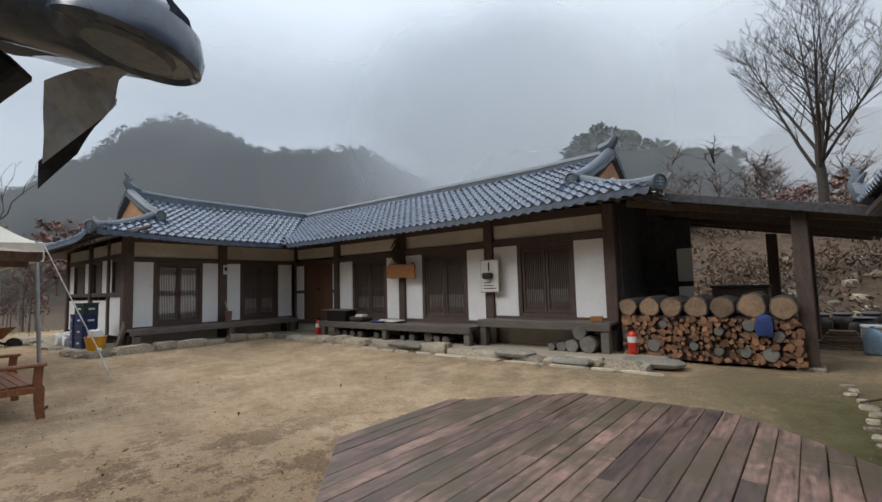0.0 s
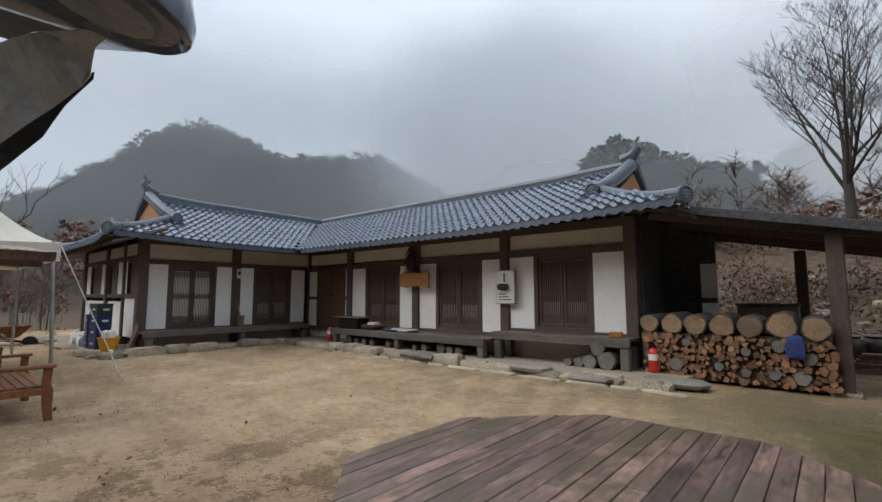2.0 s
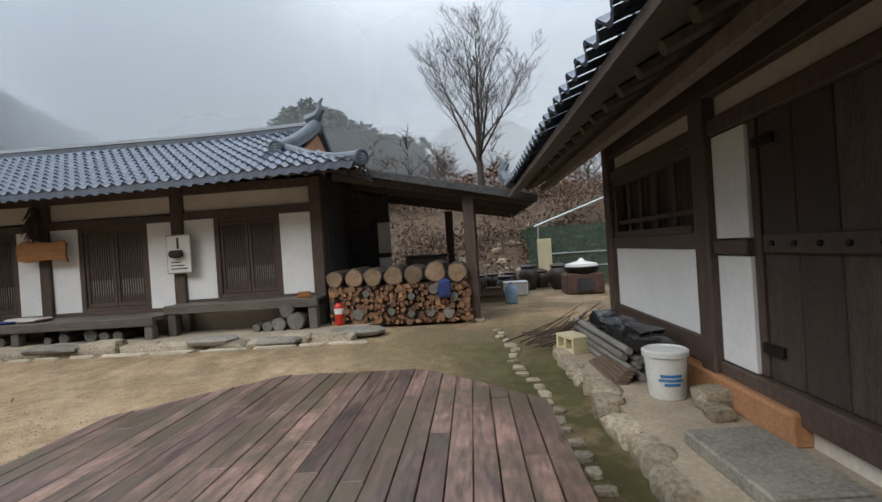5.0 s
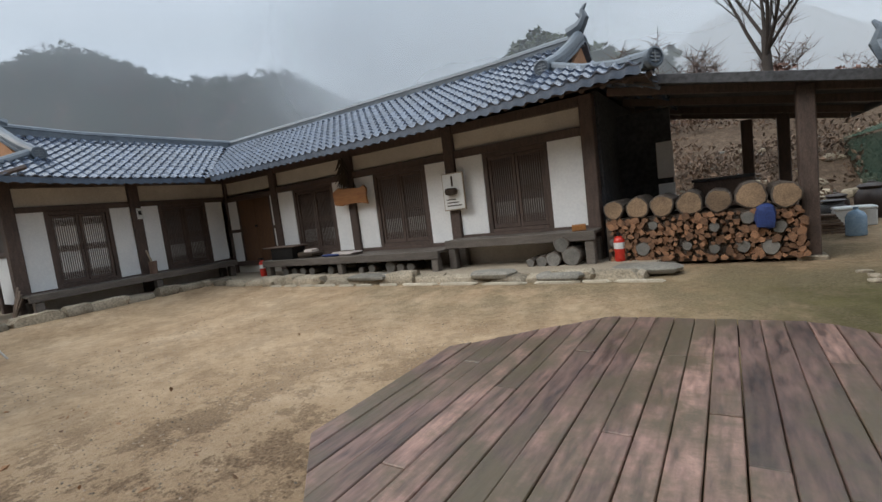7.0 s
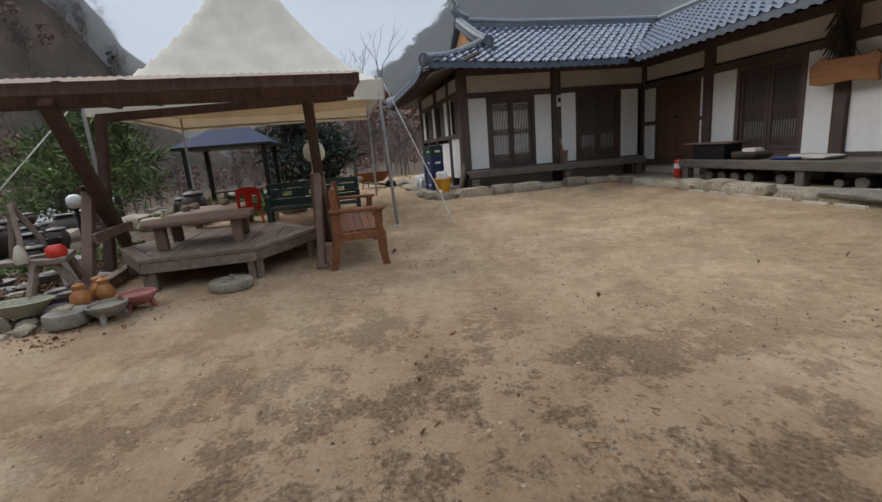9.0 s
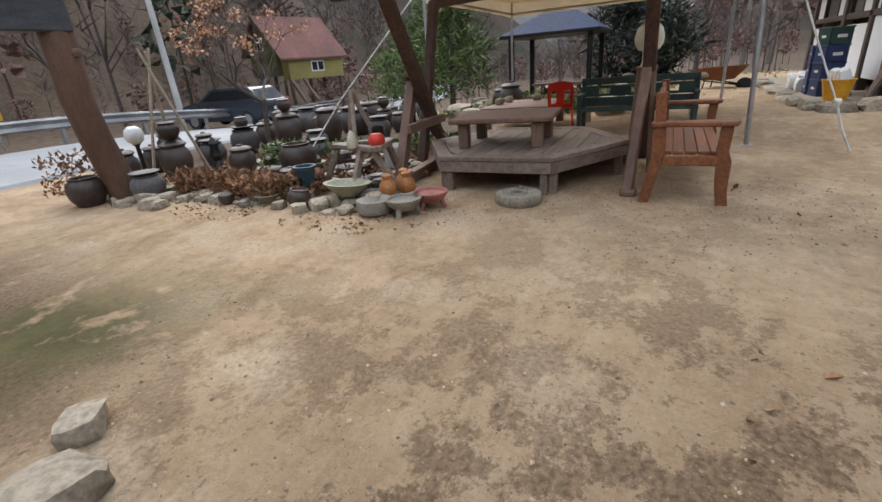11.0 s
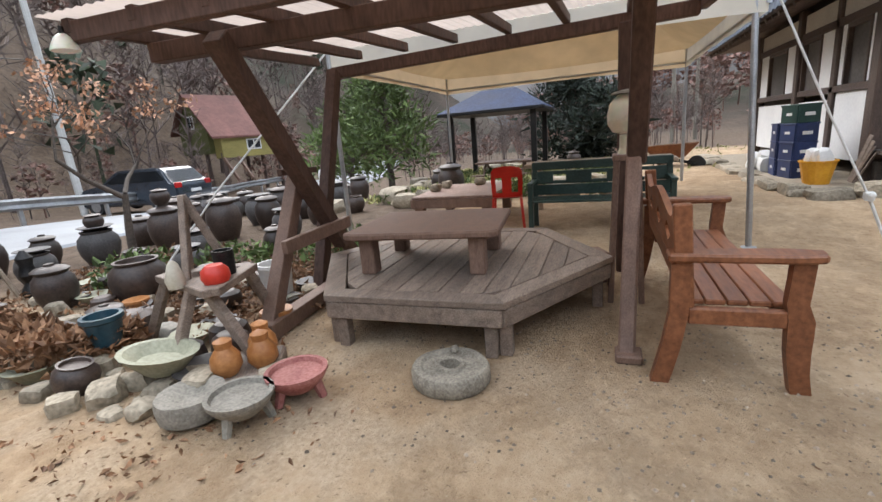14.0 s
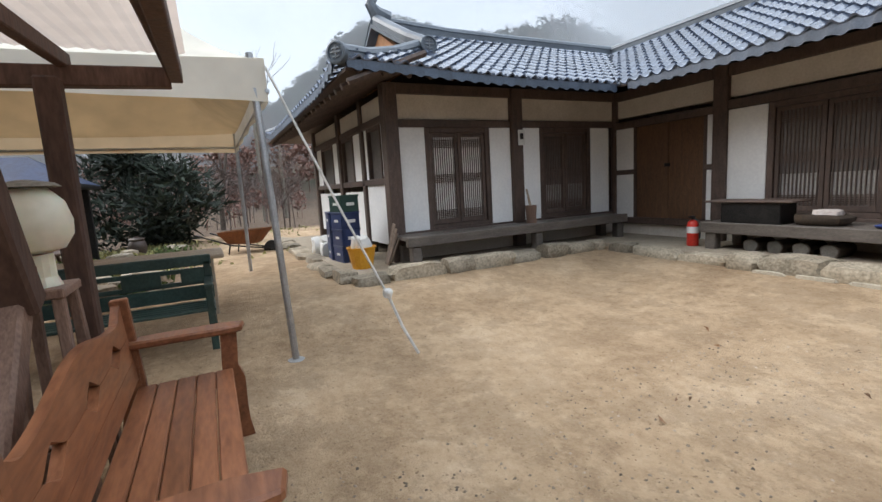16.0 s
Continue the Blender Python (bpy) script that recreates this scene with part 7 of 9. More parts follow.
for k, x, y, s in ((4, -10.0, -5.8, 1.0), (4, -11.1, -5.9, 0.9), (4, -12.5, -5.2, 1.0), (4, -9.2, -6.1, 0.9), (4, -7.45, -5.55, 1.1)):
    hh = {(-10.0): 0.70 * 1.0 * 1.18, (-11.1): 0.52 * 1.18, (-12.5): 0.52 * 1.18, (-9.2): 0.62 * 0.9 * 1.06, (-7.45): 0.70 * 0.85 * 1.18}[x]
    jar(k, x, y, land(x, y) - 0.03 + hh * 0.84, s * 0.84, "small jar standing on a larger jar", x * 30)

# globe lamps among the jars
def globe_post(x, y, z, h, r):
    g = thing("garden_globe_lamp", "white globe lamp on a short dark post", "lamp", pose(x, y, z), "globe lamps")
    part("globe", lathe([(r * 0.4, h), (r * 0.85, h + r * 0.35), (r, h + r), (r * 0.85, h + 1.6 * r), (r * 0.4, h + 1.95 * r)], 16), M["whiteplastic"], g, "", True)
    part("post", lathe([(0.05, 0), (0.03, 0.05), (0.03, h - 0.03), (0.06, h)], 10), M["iron"], g)
    return g


globe_post(-7.42, -6.30, land(-7.4, -6.3), 0.50, 0.13)
globe_post(-11.0, -3.6, land(-11, -3.6), 0.75, 0.12)
# black figurine-like lamp stub
stubl = thing("garden_ornament", "small black stacked stone garden ornament", "ornament", pose(-7.95, -5.35, land(-7.95, -5.35)))
part("body", lathe([(0.08, 0), (0.10, 0.06), (0.05, 0.16), (0.09, 0.24), (0.06, 0.34), (0.075, 0.42), (0.02, 0.50)], 14), M["iron"], stubl, "", True)

# tripod of poles
tri_ = thing("pole_tripod", "tripod of bleached poles standing among the jars", "tripod", pose(-7.55, -5.75, land(-7.5, -5.7)))
for a, b in (((0.35, -0.05, 0), (-0.08, 0.03, 1.75)), ((-0.30, 0.35, 0), (0.05, -0.03, 1.75)), ((-0.25, -0.35, 0), (0.0, 0.05, 1.7))):
    part("pole", tubes([([a, b], [0.022, 0.018])], 6), M["palewood"], tri_)

# triangular wooden stand with small pots
stand = thing("plant_stand", "weathered triangular wooden plant stand with splayed legs", "plant stand", pose(-7.05, -2.22, 0, 0, 0, 10))
part("top_board", bars([((-0.30, -0.30, 0.50), (0.12, 0.38, 0.52), 0.10, 0.05)]), M["greywood"], stand)
part("top_board", bars([((0.12, 0.38, 0.52), (-0.42, 0.30, 0.52), 0.10, 0.05)]), M["greywood"], stand)
part("top_board", bars([((-0.42, 0.30, 0.52), (-0.30, -0.30, 0.50), 0.10, 0.05)]), M["greywood"], stand)
part("shelf", prism([(-0.3, -0.26), (0.1, 0.34), (-0.4, 0.28)], 0.47, 0.495), M["greywood"], stand)
for a, b in (((0.18, 0.05, 0.0), (0.0, 0.15, 0.5)), ((-0.25, -0.5, 0.0), (-0.28, -0.25, 0.5)), ((-0.6, 0.35, 0), (-0.4, 0.28, 0.5)), ((0.10, 0.62, 0.0), (0.05, 0.30, 0.5))):
    part("leg", bars([(a, b, 0.06, 0.06)]), M["greywood"], stand)
for a, b in (((-0.1, 0.05, 0.52), (-0.30, -0.02, 1.05)), ((-0.38, -0.15, 0.52), (-0.30, -0.02, 1.05)), ((-0.35, 0.20, 0.52), (-0.30, -0.02, 1.05))):
    part("prop", bars([(a, b, 0.045, 0.045)]), M["greywood"], stand)
M["teal"] = mat("dark teal glaze", (0.015, 0.05, 0.075), (0.03, 0.09, 0.12), 0.35, 5, bump=0.03)
M["gourd"] = mat("orange gourd", (0.32, 0.12, 0.03), (0.48, 0.21, 0.07), 0.5, 5, bump=0.08)
M["creamglaze"] = mat("cream glaze", (0.48, 0.44, 0.34), (0.60, 0.56, 0.46), 0.45, 6)
M["celadon"] = mat("pale green-grey stoneware", (0.22, 0.22, 0.15), (0.34, 0.33, 0.24), 0.7, 6, bump=0.2)


def pot(name, label, x, y, z, prof, material, seg=16, cat="pot"):
    p = tagged(finish(name, lathe(prof, seg), material, None, "", True), label, cat)
    p.matrix_basis = pose(x, y, z)
    return p


pot("white_vase", "small white gourd-shaped vase on the plant stand", -7.05, -2.15, 0.522, [(0.05, 0), (0.06, 0.05), (0.045, 0.10), (0.03, 0.15), (0.01, 0.17)], M["creamglaze"], cat="vase")
pot("red_pot", "glossy red round pot on the plant stand", -7.12, -1.90, 0.522, [(0.06, 0), (0.085, 0.05), (0.08, 0.10), (0.05, 0.13), (0.01, 0.13)], M["redplastic"])
pot("black_cup", "black cylindrical cup on the plant stand", -7.28, -1.98, 0.522, [(0.06, 0), (0.065, 0.18), (0.055, 0.18), (0.05, 0.03), (0.01, 0.03)], M["iron"], cat="cup")
pot("blue_pot", "dark teal glazed flower pot", -6.95, -2.75, 0.15, [(0.08, 0), (0.11, 0.16), (0.125, 0.17), (0.125, 0.20), (0.10, 0.20), (0.09, 0.15), (0.01, 0.14)], M["teal"])
for k, (x, y) in enumerate(((-6.98, -1.52), (-7.1, -1.62), (-6.85, -1.66))):
    pot("gourd", "orange-brown dried gourd lying on a tray", x, y, 0.10, [(0.05, 0), (0.085, 0.05), (0.08, 0.11), (0.045, 0.16), (0.05, 0.20), (0.01, 0.22)], M["gourd"], cat="gourd")
tr = thing("gourd_tray", "shallow wooden tray holding gourds", "tray", pose(-6.98, -1.6, 0.0, 0, 0, 30))
part("tray", boxes([(-0.22, -0.15, 0.0, 0.22, 0.15, 0.10)], 0.015), M["greywood"], tr)
st_ = pot("stone_basin", "pale boat-shaped stone basin on the garden's edge", -6.80, -2.10, 0.10, [(0.10, 0), (0.19, 0.10), (0.215, 0.13), (0.18, 0.13), (0.12, 0.07), (0.01, 0.06)], M["celadon"], cat="basin")
st_.scale = (0.8, 1.25, 1)


def brazier(x, y, material, label, r=0.165, h=0.16):
    b = thing("brazier_stand", label, "brazier", pose(x, y, 0, 0, 0, x * 90))
    part("bowl", lathe([(r * 0.55, h * 0.35), (r * 0.85, h * 0.65), (r, h * 0.9), (r, h), (r * 0.86, h), (r * 0.8, h * 0.86), (0.02, h * 0.86)], 20), material, b, "", True)
    for k in range(3):
        a = k * 2.094
        part("foot", tubes([([(r * 0.62 * math.cos(a), r * 0.62 * math.sin(a), h * 0.55), (r * 0.80 * math.cos(a), r * 0.80 * math.sin(a), 0)], [0.03, 0.022])], 6), material, b)
    return b


M["pinkred"] = mat("faded red cast iron", (0.24, 0.07, 0.06), (0.40, 0.17, 0.145), 0.7, 8, bump=0.25)
brazier(-6.62, -1.36, M["concrete"], "small grey footed stone brazier on the ground")
brazier(-6.88, -1.22, M["pinkred"], "faded red cast-iron footed brazier on the ground")
pot("stone_mortar", "rough grey stone mortar on the ground", -6.60, -1.66, 0.0, [(0.13, 0), (0.165, 0.03), (0.175, 0.10), (0.165, 0.14), (0.12, 0.135), (0.06, 0.10), (0.01, 0.10)], M["concrete"], cat="mortar")
wbk = thing("white_bucket", "white plastic bucket behind the crossed frame", "bucket", pose(-8.15, -2.35, 0))
part("body", lathe([(0.11, 0), (0.14, 0.32), (0.15, 0.33), (0.15, 0.36), (0.13, 0.36), (0.11, 0.05), (0.01, 0.05)], 18), M["whiteplastic"], wbk, "", True)

# garden edging stones and loose rocks
rnd = random.Random(44)
for k in range(44):
    u = k / 43
    x = -6.25 + 0.15 * math.sin(u * 9) - 0.3 * u + (0.0 if u < 0.8 else -0.2)
    y = -5.3 + 3.9 * u
    s = rnd.uniform(0.10, 0.26)
    o = tagged(finish("edging_stone", rock(s, s * rnd.uniform(0.6, 1.0), s * rnd.uniform(0.45, 0.8), 200 + k, rough=0.3), M["stone"], None, "", True), "rounded field stone edging the jar garden", "stone", "garden edging stones")
    o.matrix_basis = pose(x - rnd.uniform(0.0, 0.45), y + rnd.uniform(-0.1, 0.1), -0.03, 0, 0, rnd.uniform(0, 180))
for k, (x, y, s) in enumerate(((-3.6, -0.95, 0.28), (-3.85, -1.25, 0.22), (-13.3, -3.4, 0.5), (-14.0, -3.9, 0.6), (-14.8, -4.1, 0.5), (-15.8, -3.6, 0.55), (-16.4, -4.2, 0.45), (-13.0, -4.9, 0.5), (-17.0, -4.6, 0.6))):
    o = tagged(finish("garden_rock", rock(s, s * 0.8, s * 0.6, 300 + k, rough=0.3), M["stone"], None, "", True), "pale rounded rock lying in the garden", "stone", "garden rocks")
    o.matrix_basis = pose(x, y, land(x, y) - 0.04, 0, 0, k * 50)

rnd = random.Random(61)
small = [("terracotta_pot", "small worn terracotta flower pot in the garden", [(0.06, 0), (0.08, 0.10), (0.09, 0.105), (0.09, 0.125), (0.07, 0.125), (0.01, 0.10)], M["gourd"]), ("clay_bowl", "small grey clay bowl among the garden stones", [(0.05, 0), (0.09, 0.05), (0.11, 0.08), (0.09, 0.08), (0.01, 0.04)], M["greyjar"]), ("dark_pot", "small dark glazed pot in the garden", [(0.06, 0), (0.10, 0.07), (0.09, 0.13), (0.06, 0.15), (0.01, 0.14)], M["onggi"]), ("pale_bowl", "pale stoneware bowl among the garden stones", [(0.05, 0), (0.10, 0.06), (0.12, 0.08), (0.10, 0.08), (0.01, 0.05)], M["celadon"])]
for k in range(46):
    nm, lb, pr, mtl = small[rnd.choice((0, 1, 2, 2, 1, 3))]
    x, y = rnd.uniform(-8.6, -6.55), rnd.uniform(-4.9, -1.75)
    if y > -2.6 and x > -6.8:
        continue
    p = pot(nm, lb, x, y, -0.01, pr, mtl)
    sc = rnd.uniform(0.8, 1.6)
    p.scale = (sc, sc, sc)
    p["group"] = "small garden pots"
for k in range(60):
    x, y = rnd.uniform(-8.8, -6.4), rnd.uniform(-5.0, -1.9)
    s = rnd.uniform(0.07, 0.2)
    o = tagged(finish("garden_stone", rock(s, s * rnd.uniform(0.6, 1), s * 0.7, 500 + k, rough=0.35), M["stone"] if k % 4 else M["slab"], None, "", True), "grey field stone between the garden pots", "stone", "stones between the pots")
    o.matrix_basis = pose(x, y, -0.02, 0, 0, k * 31)

# ---- plants ----
def leaf_stuff(name, label, spots, material, count, size, seed, upright=0.5, cat="dry plants"):
    """Many small bent leaves about given spots (x, y, z, radius, height)."""
    rn = random.Random(seed)
    verts, faces = [], []
    for _ in range(count):
        x, y, z, r, h = spots[rn.randrange(len(spots))]
        a, q = rn.uniform(0, 6.283), r * math.sqrt(rn.random())
        p = Vector((x + q * math.cos(a), y + q * math.sin(a), z + h * rn.random()))
        d = Vector((rn.gauss(0, 1), rn.gauss(0, 1), rn.gauss(upright, 0.7))).normalized()
        s = d.cross(Vector((rn.gauss(0, 1), rn.gauss(0, 1), rn.gauss(0, 1)))).normalized()
        l_ = size * rn.uniform(0.5, 1.5)
        w_ = l_ * rn.uniform(0.16, 0.34)
        n0 = d.cross(s) * l_ * 0.18
        k = len(verts)
        verts += [tuple(p), tuple(p + d * l_ * 0.5 + s * w_ + n0), tuple(p + d * l_), tuple(p + d * l_ * 0.5 - s * w_ + n0)]
        faces.append((k, k + 1, k + 2, k + 3))
    me = bpy.data.meshes.new(name)
    me.from_pydata(verts, [], faces)
    me.materials.append(material)
    return tagged(new(name, me), label, cat, kind="stuff")


def leafmat(name, c1, c2):
    return mat(name, c1, c2, 0.8, 3, bump=0, piece=0.45, island=True, stain=0.3)


M["dryleaf"] = leafmat("dry brown leaves", (0.13, 0.06, 0.028), (0.30, 0.165, 0.085))
M["mapleleaf"] = leafmat("dry orange maple leaves", (0.46, 0.215, 0.11), (0.70, 0.43, 0.28))
M["needle"] = leafmat("pine needles", (0.055, 0.090, 0.024), (0.14, 0.19, 0.052))
M["darkneedle"] = leafmat("dark evergreen leaves", (0.010, 0.018, 0.011), (0.028, 0.042, 0.026))
M["weed"] = leafmat("green weeds", (0.05, 0.085, 0.02), (0.13, 0.18, 0.055))
M["rustbush"] = leafmat("rust-brown brush", (0.077, 0.046, 0.029), (0.175, 0.115, 0.077))
M["yellowgrass"] = leafmat("yellow-green straw grass", (0.26, 0.25, 0.09), (0.42, 0.40, 0.18))
spots = [(-6.75 - 0.35 * rnd.random(), -4.6 + 0.22 * k, 0.02, 0.22, 0.22) for k in range(9)]
leaf_stuff("dry_garden_plants", "withered brown garden plants along the bed's edge", spots, M["dryleaf"], 4600, 0.075, 1, 0.7)
spots = [(-7.3 - 2.5 * rnd.random(), -5.4 + 3.2 * rnd.random(), 0.0, 0.5, 0.10) for k in range(30)]
leaf_stuff("leaf_litter", "brown fallen leaves between the jars", spots, M["dryleaf"], 6000, 0.055, 2, 0.1, "fallen leaves")
spots = [(-6.1 - 1.2 * rnd.random(), -5.5 + 4.4 * rnd.random(), 0.0, 0.3, 0.01) for k in range(30)]
leaf_stuff("leaf_litter", "scattered dry leaves on the sandy ground", spots, M["dryleaf"], 900, 0.04, 3, 0.0, "fallen leaves")
leaf_stuff("green_weeds", "low green weeds growing among the jars", [(-8.3, -4.3, 0.05, 0.35, 0.3), (-9.2, -3.9, 0.0, 0.5, 0.2), (-9.5, -3.0, 0.0, 0.6, 0.15), (-10.3, -2.9, 0, 0.5, 0.12)], M["weed"], 900, 0.10, 4, 0.6, "weeds")
leaf_stuff("dry_shrub", "low dry grey shrub beside the gate post", [(-6.2, -5.75, 0.1, 0.3, 0.5)], M["dryleaf"], 260, 0.07, 5, 0.8, "shrub")
leaf_stuff("yellow_bank", "yellow-green straw-covered garden bank", [(-14.5 - 3.5 * rnd.random(), -4.4 + 2.2 * rnd.random(), -0.2, 0.7, 0.25) for k in range(14)], M["yellowgrass"], 3000, 0.16, 6, 0.3, "straw")
leaf_stuff("garden_lawn", "yellow-green moss and low plants round the gazebo", [(x, y, land(x, y), 0.7, 0.10) for x, y in ((rnd.uniform(-22, -14.8), rnd.uniform(-4.5, 0.2)) for _ in range(60))], M["yellowgrass"], 6500, 0.10, 14, 0.6, "low plants")
leaf_stuff("garden_weeds", "green weeds along the garden stones", [(x, y, land(x, y), 0.35, 0.22) for x, y in ((rnd.uniform(-19, -13.4), rnd.uniform(-4.0, 0.4)) for _ in range(26))], M["weed"], 3000, 0.09, 15, 0.7, "weeds")
for k in range(34):
    x, y = rnd.uniform(-21.0, -13.3), rnd.uniform(-4.6, 0.4)
    if abs(x + 18.3) < 1.6 and abs(y + 2.5) < 1.6:
        continue
    sz = rnd.uniform(0.18, 0.5)
    st = tagged(finish("garden_stone", rock(sz * 1.3, sz, sz * 0.7, 200 + k), M["stone"], None, "", True), "rounded grey field stone lying in the garden", "stone", "garden stones")
    st.matrix_basis = pose(x, y, land(x, y) - 0.04, 0, 0, k * 47)
jar(1, -14.3, -2.75, None, 0.95, "large dark earthenware jar beside the low platform", 20)
jar(0, -19.9, -0.6, None, 0.9, "dark earthenware jar beside the gazebo path", 80)
for k, (x, y) in enumerate(((-11.7, -7.55), (-12.25, -7.75), (-12.9, -7.85), (-13.5, -7.95), (-14.1, -8.05), (-14.7, -8.15), (-15.4, -8.2), (-16.1, -8.3), (-13.1, -8.45), (-12.5, -8.3), (-13.8, -8.6))):
    jar((1, 0, 5, 3)[k % 4], x, y, None, 0.82 + 0.05 * (k % 4), "weathered dark jar in the row along the road", 37 * k)
leaf_stuff("bank_brush", "dry brown brush and stalks on the stony bank", [(x, y, land(x, y), 0.9, 0.8) for x, y in ((rnd.uniform(-7, 9), rnd.uniform(14.5, 26)) for _ in range(170))], M["rustbush"], 24000, 0.14, 7, 1.0, "brush")
leaf_stuff("path_grass", "yellowed grass at the path's edge by the short wing", [(-16 - 8 * rnd.random(), 0.2 + 5 * rnd.random(), -0.05, 0.8, 0.15) for k in range(30)], M["yellowgrass"], 1500, 0.14, 8, 0.7, "grass")
rnd = random.Random(8)
bank_verts = None
for k in range(150):
    x, y = rnd.uniform(-4.5, 6.5), rnd.uniform(13.6, 19.0)
    s = rnd.uniform(0.15, 0.42)
    o = tagged(finish("bank_stone", rock(s, s * 0.8, s * 0.6, 400 + k, rough=0.3), M["stone"] if k % 3 else M["slab"], None, "", True), "lichen-grey rock on the stony bank", "stone", "stones of the bank")
    o.matrix_basis = pose(x, y, land(x, y) - 0.05, 0, 0, k * 37)


def branches(rn, p, d, length, r, depth, out, spread=0.55, droop=0.0, n_child=(2, 3)):
    """Grow a bare tree: a list of limbs for tube()."""
    mid = p + d * length * 0.5 + Vector((rn.gauss(0, 0.05), rn.gauss(0, 0.05), 0)) * length
    end = p + d * length + Vector((rn.gauss(0, 0.07), rn.gauss(0, 0.07), 0)) * length
    out.append(([p, mid, end], [r, r * 0.82, r * 0.62], depth))
    if depth == 0:
        return
    for k in range(rn.randint(*n_child)):
        nd = (d + Vector((rn.gauss(0, spread), rn.gauss(0, spread), rn.uniform(-0.08, 0.38) - droop))).normalized()
        start = end if k == 0 else p + (end - p) * rn.uniform(0.45, 1.0)
        branches(rn, start, nd, length * rn.uniform(0.66, 0.92), r * rn.uniform(0.48, 0.64), depth - 1, out, spread, droop, n_child)


def bare_tree(name, label, at, height, seed, depth=6, trunk_r=0.16, spread=0.5, first=0.24, material=None):
    rn = random.Random(seed)
    limbs = []
    branches(rn, Vector((0, 0, 0)), Vector((0.03, 0.02, 1)).normalized(), height * first, trunk_r, depth, limbs, spread, 0.0, (2, 3) if depth < 6 else (3, 4))
    t = thing(name, label, "tree", at)
    bt_, bc_ = bmesh.new(), bmesh.new()
    for pts, rad, d in limbs:
        if d >= depth - 1:
            tube(bt_, pts, rad, 8, False)
        else:
            tube(bc_, pts, [max(q, 0.007) for q in rad], 3 if d < 3 else 5, False)
    part("trunk", bt_, material or M["bark"], t, "", True)
    part("crown", bc_, material or M["bark"], t, "leafless branching crown", True)
    return t, limbs


def oval_tree(at, fork, height, trunk_r, seed):
    """A leafless tree whose ascending limbs fan out into an egg-shaped crown."""
    rn = random.Random(seed)
    t = thing("bare_tree", "tall leafless tree with many fine upright branches", "tree", at)
    part("trunk", tubes([([(0, 0, 0), (0.04, 0, fork * 0.5), (0.0, 0, fork), (-0.05, 0, fork + 1.0)], [trunk_r, trunk_r * 0.8, trunk_r * 0.66, trunk_r * 0.45])], 9), M["darkbark"], t, "", True)
    twigs = bmesh.new()

    def shoot(p, d, length, rad, level):
        pts, rr, q = [p], [rad], d.copy()
        for k in range(4):
            q = (q + Vector((rn.gauss(0, 0.07), rn.gauss(0, 0.07), 0.06 + rn.gauss(0, 0.05)))).normalized()
            pts.append(pts[-1] + q * length / 4)
            rr.append(max(rad * (1 - 0.22 * (k + 1)), 0.006))
        tube(twigs, pts, rr, 6 if level == 0 else 4 if level == 1 else 3, False)
        if level == 3:
            return
        for k in range((11, 7, 4)[level]):
            u = 0.22 + 0.76 * (k + rn.random()) / (11, 7, 4)[level]
            s = min(int(u * 4), 3)
            base = pts[s].lerp(pts[s + 1], u * 4 - s)
            a = rn.uniform(0, 6.283)
            side = Vector((math.cos(a), math.sin(a), rn.uniform(0.1, 0.6)))
            nd = ((pts[s + 1] - pts[s]).normalized() * 0.75 + side * 0.75).normalized()
            shoot(base, nd, length * (0.46, 0.50, 0.55)[level] * (1.25 - 0.75 * u) * rn.uniform(0.7, 1.2), max(rad * (1 - 0.7 * u) * 0.45, 0.007), level + 1)

    for k in range(9):
        a = k * 2.4 + rn.uniform(-0.3, 0.3)
        tilt = 0.12 + 0.88 * (k % 3) / 2 + rn.uniform(-0.05, 0.08)
        d = Vector((math.cos(a) * tilt, math.sin(a) * tilt, 1)).normalized()
        shoot(Vector((0, 0, fork + rn.uniform(-0.5, 0.9))), d, (height - fork) * (0.94 - 0.26 * tilt), trunk_r * rn.uniform(0.26, 0.36), 0)
    part("crown", twigs, M["darkbark"], t, "leafless egg-shaped crown of fine twigs", True)


oval_tree(pose(0.8, 25.5, land(0.8, 25.5) - 0.1), 2.6, 10.8, 0.26, 4)
bare_tree("bare_tree", "leafless tree rising behind the tent", pose(-30, 1.6, land(-30, 1.6)), 9.5, 9, 5, 0.13, 0.40, 0.27)
bare_tree("bare_tree", "leafless tree near the road", pose(-13.5, -19.5, land(-13.5, -19.5)), 7.0, 12, 5, 0.12, 0.55, 0.24)
# small maple with a few orange leaves
mt, ml = bare_tree("maple_sapling", "small maple with a few dry orange leaves", pose(-9.3, -5.65, land(-9.3, -5.65)), 3.0, 3, 4, 0.06, 0.95, 0.30)
tips = [pts[-1] for pts, rad, d in ml if d == 0]
rnd = random.Random(2)
verts, faces = [], []
for c in rnd.sample(tips, min(15, len(tips))):
    for k in range(44):
        p = c + Vector((rnd.gauss(0, 0.11), rnd.gauss(0, 0.11), rnd.gauss(0, 0.07)))
        a, b_ = Vector((rnd.gauss(0, 1), rnd.gauss(0, 1), rnd.gauss(0, 1))).normalized(), Vector((rnd.gauss(0, 1), rnd.gauss(0, 1), rnd.gauss(0, 1))).normalized()
        k0 = len(verts)
        verts += [tuple(p - a * 0.032), tuple(p + b_ * 0.028), tuple(p + a * 0.036), tuple(p - b_ * 0.026)]
        faces.append((k0, k0 + 1, k0 + 2, k0 + 3))
me = bpy.data.meshes.new("leaves")
me.from_pydata(verts, [], faces)
me.materials.append(M["mapleleaf"])
lv = new("leaves", me)
lv.parent = mt


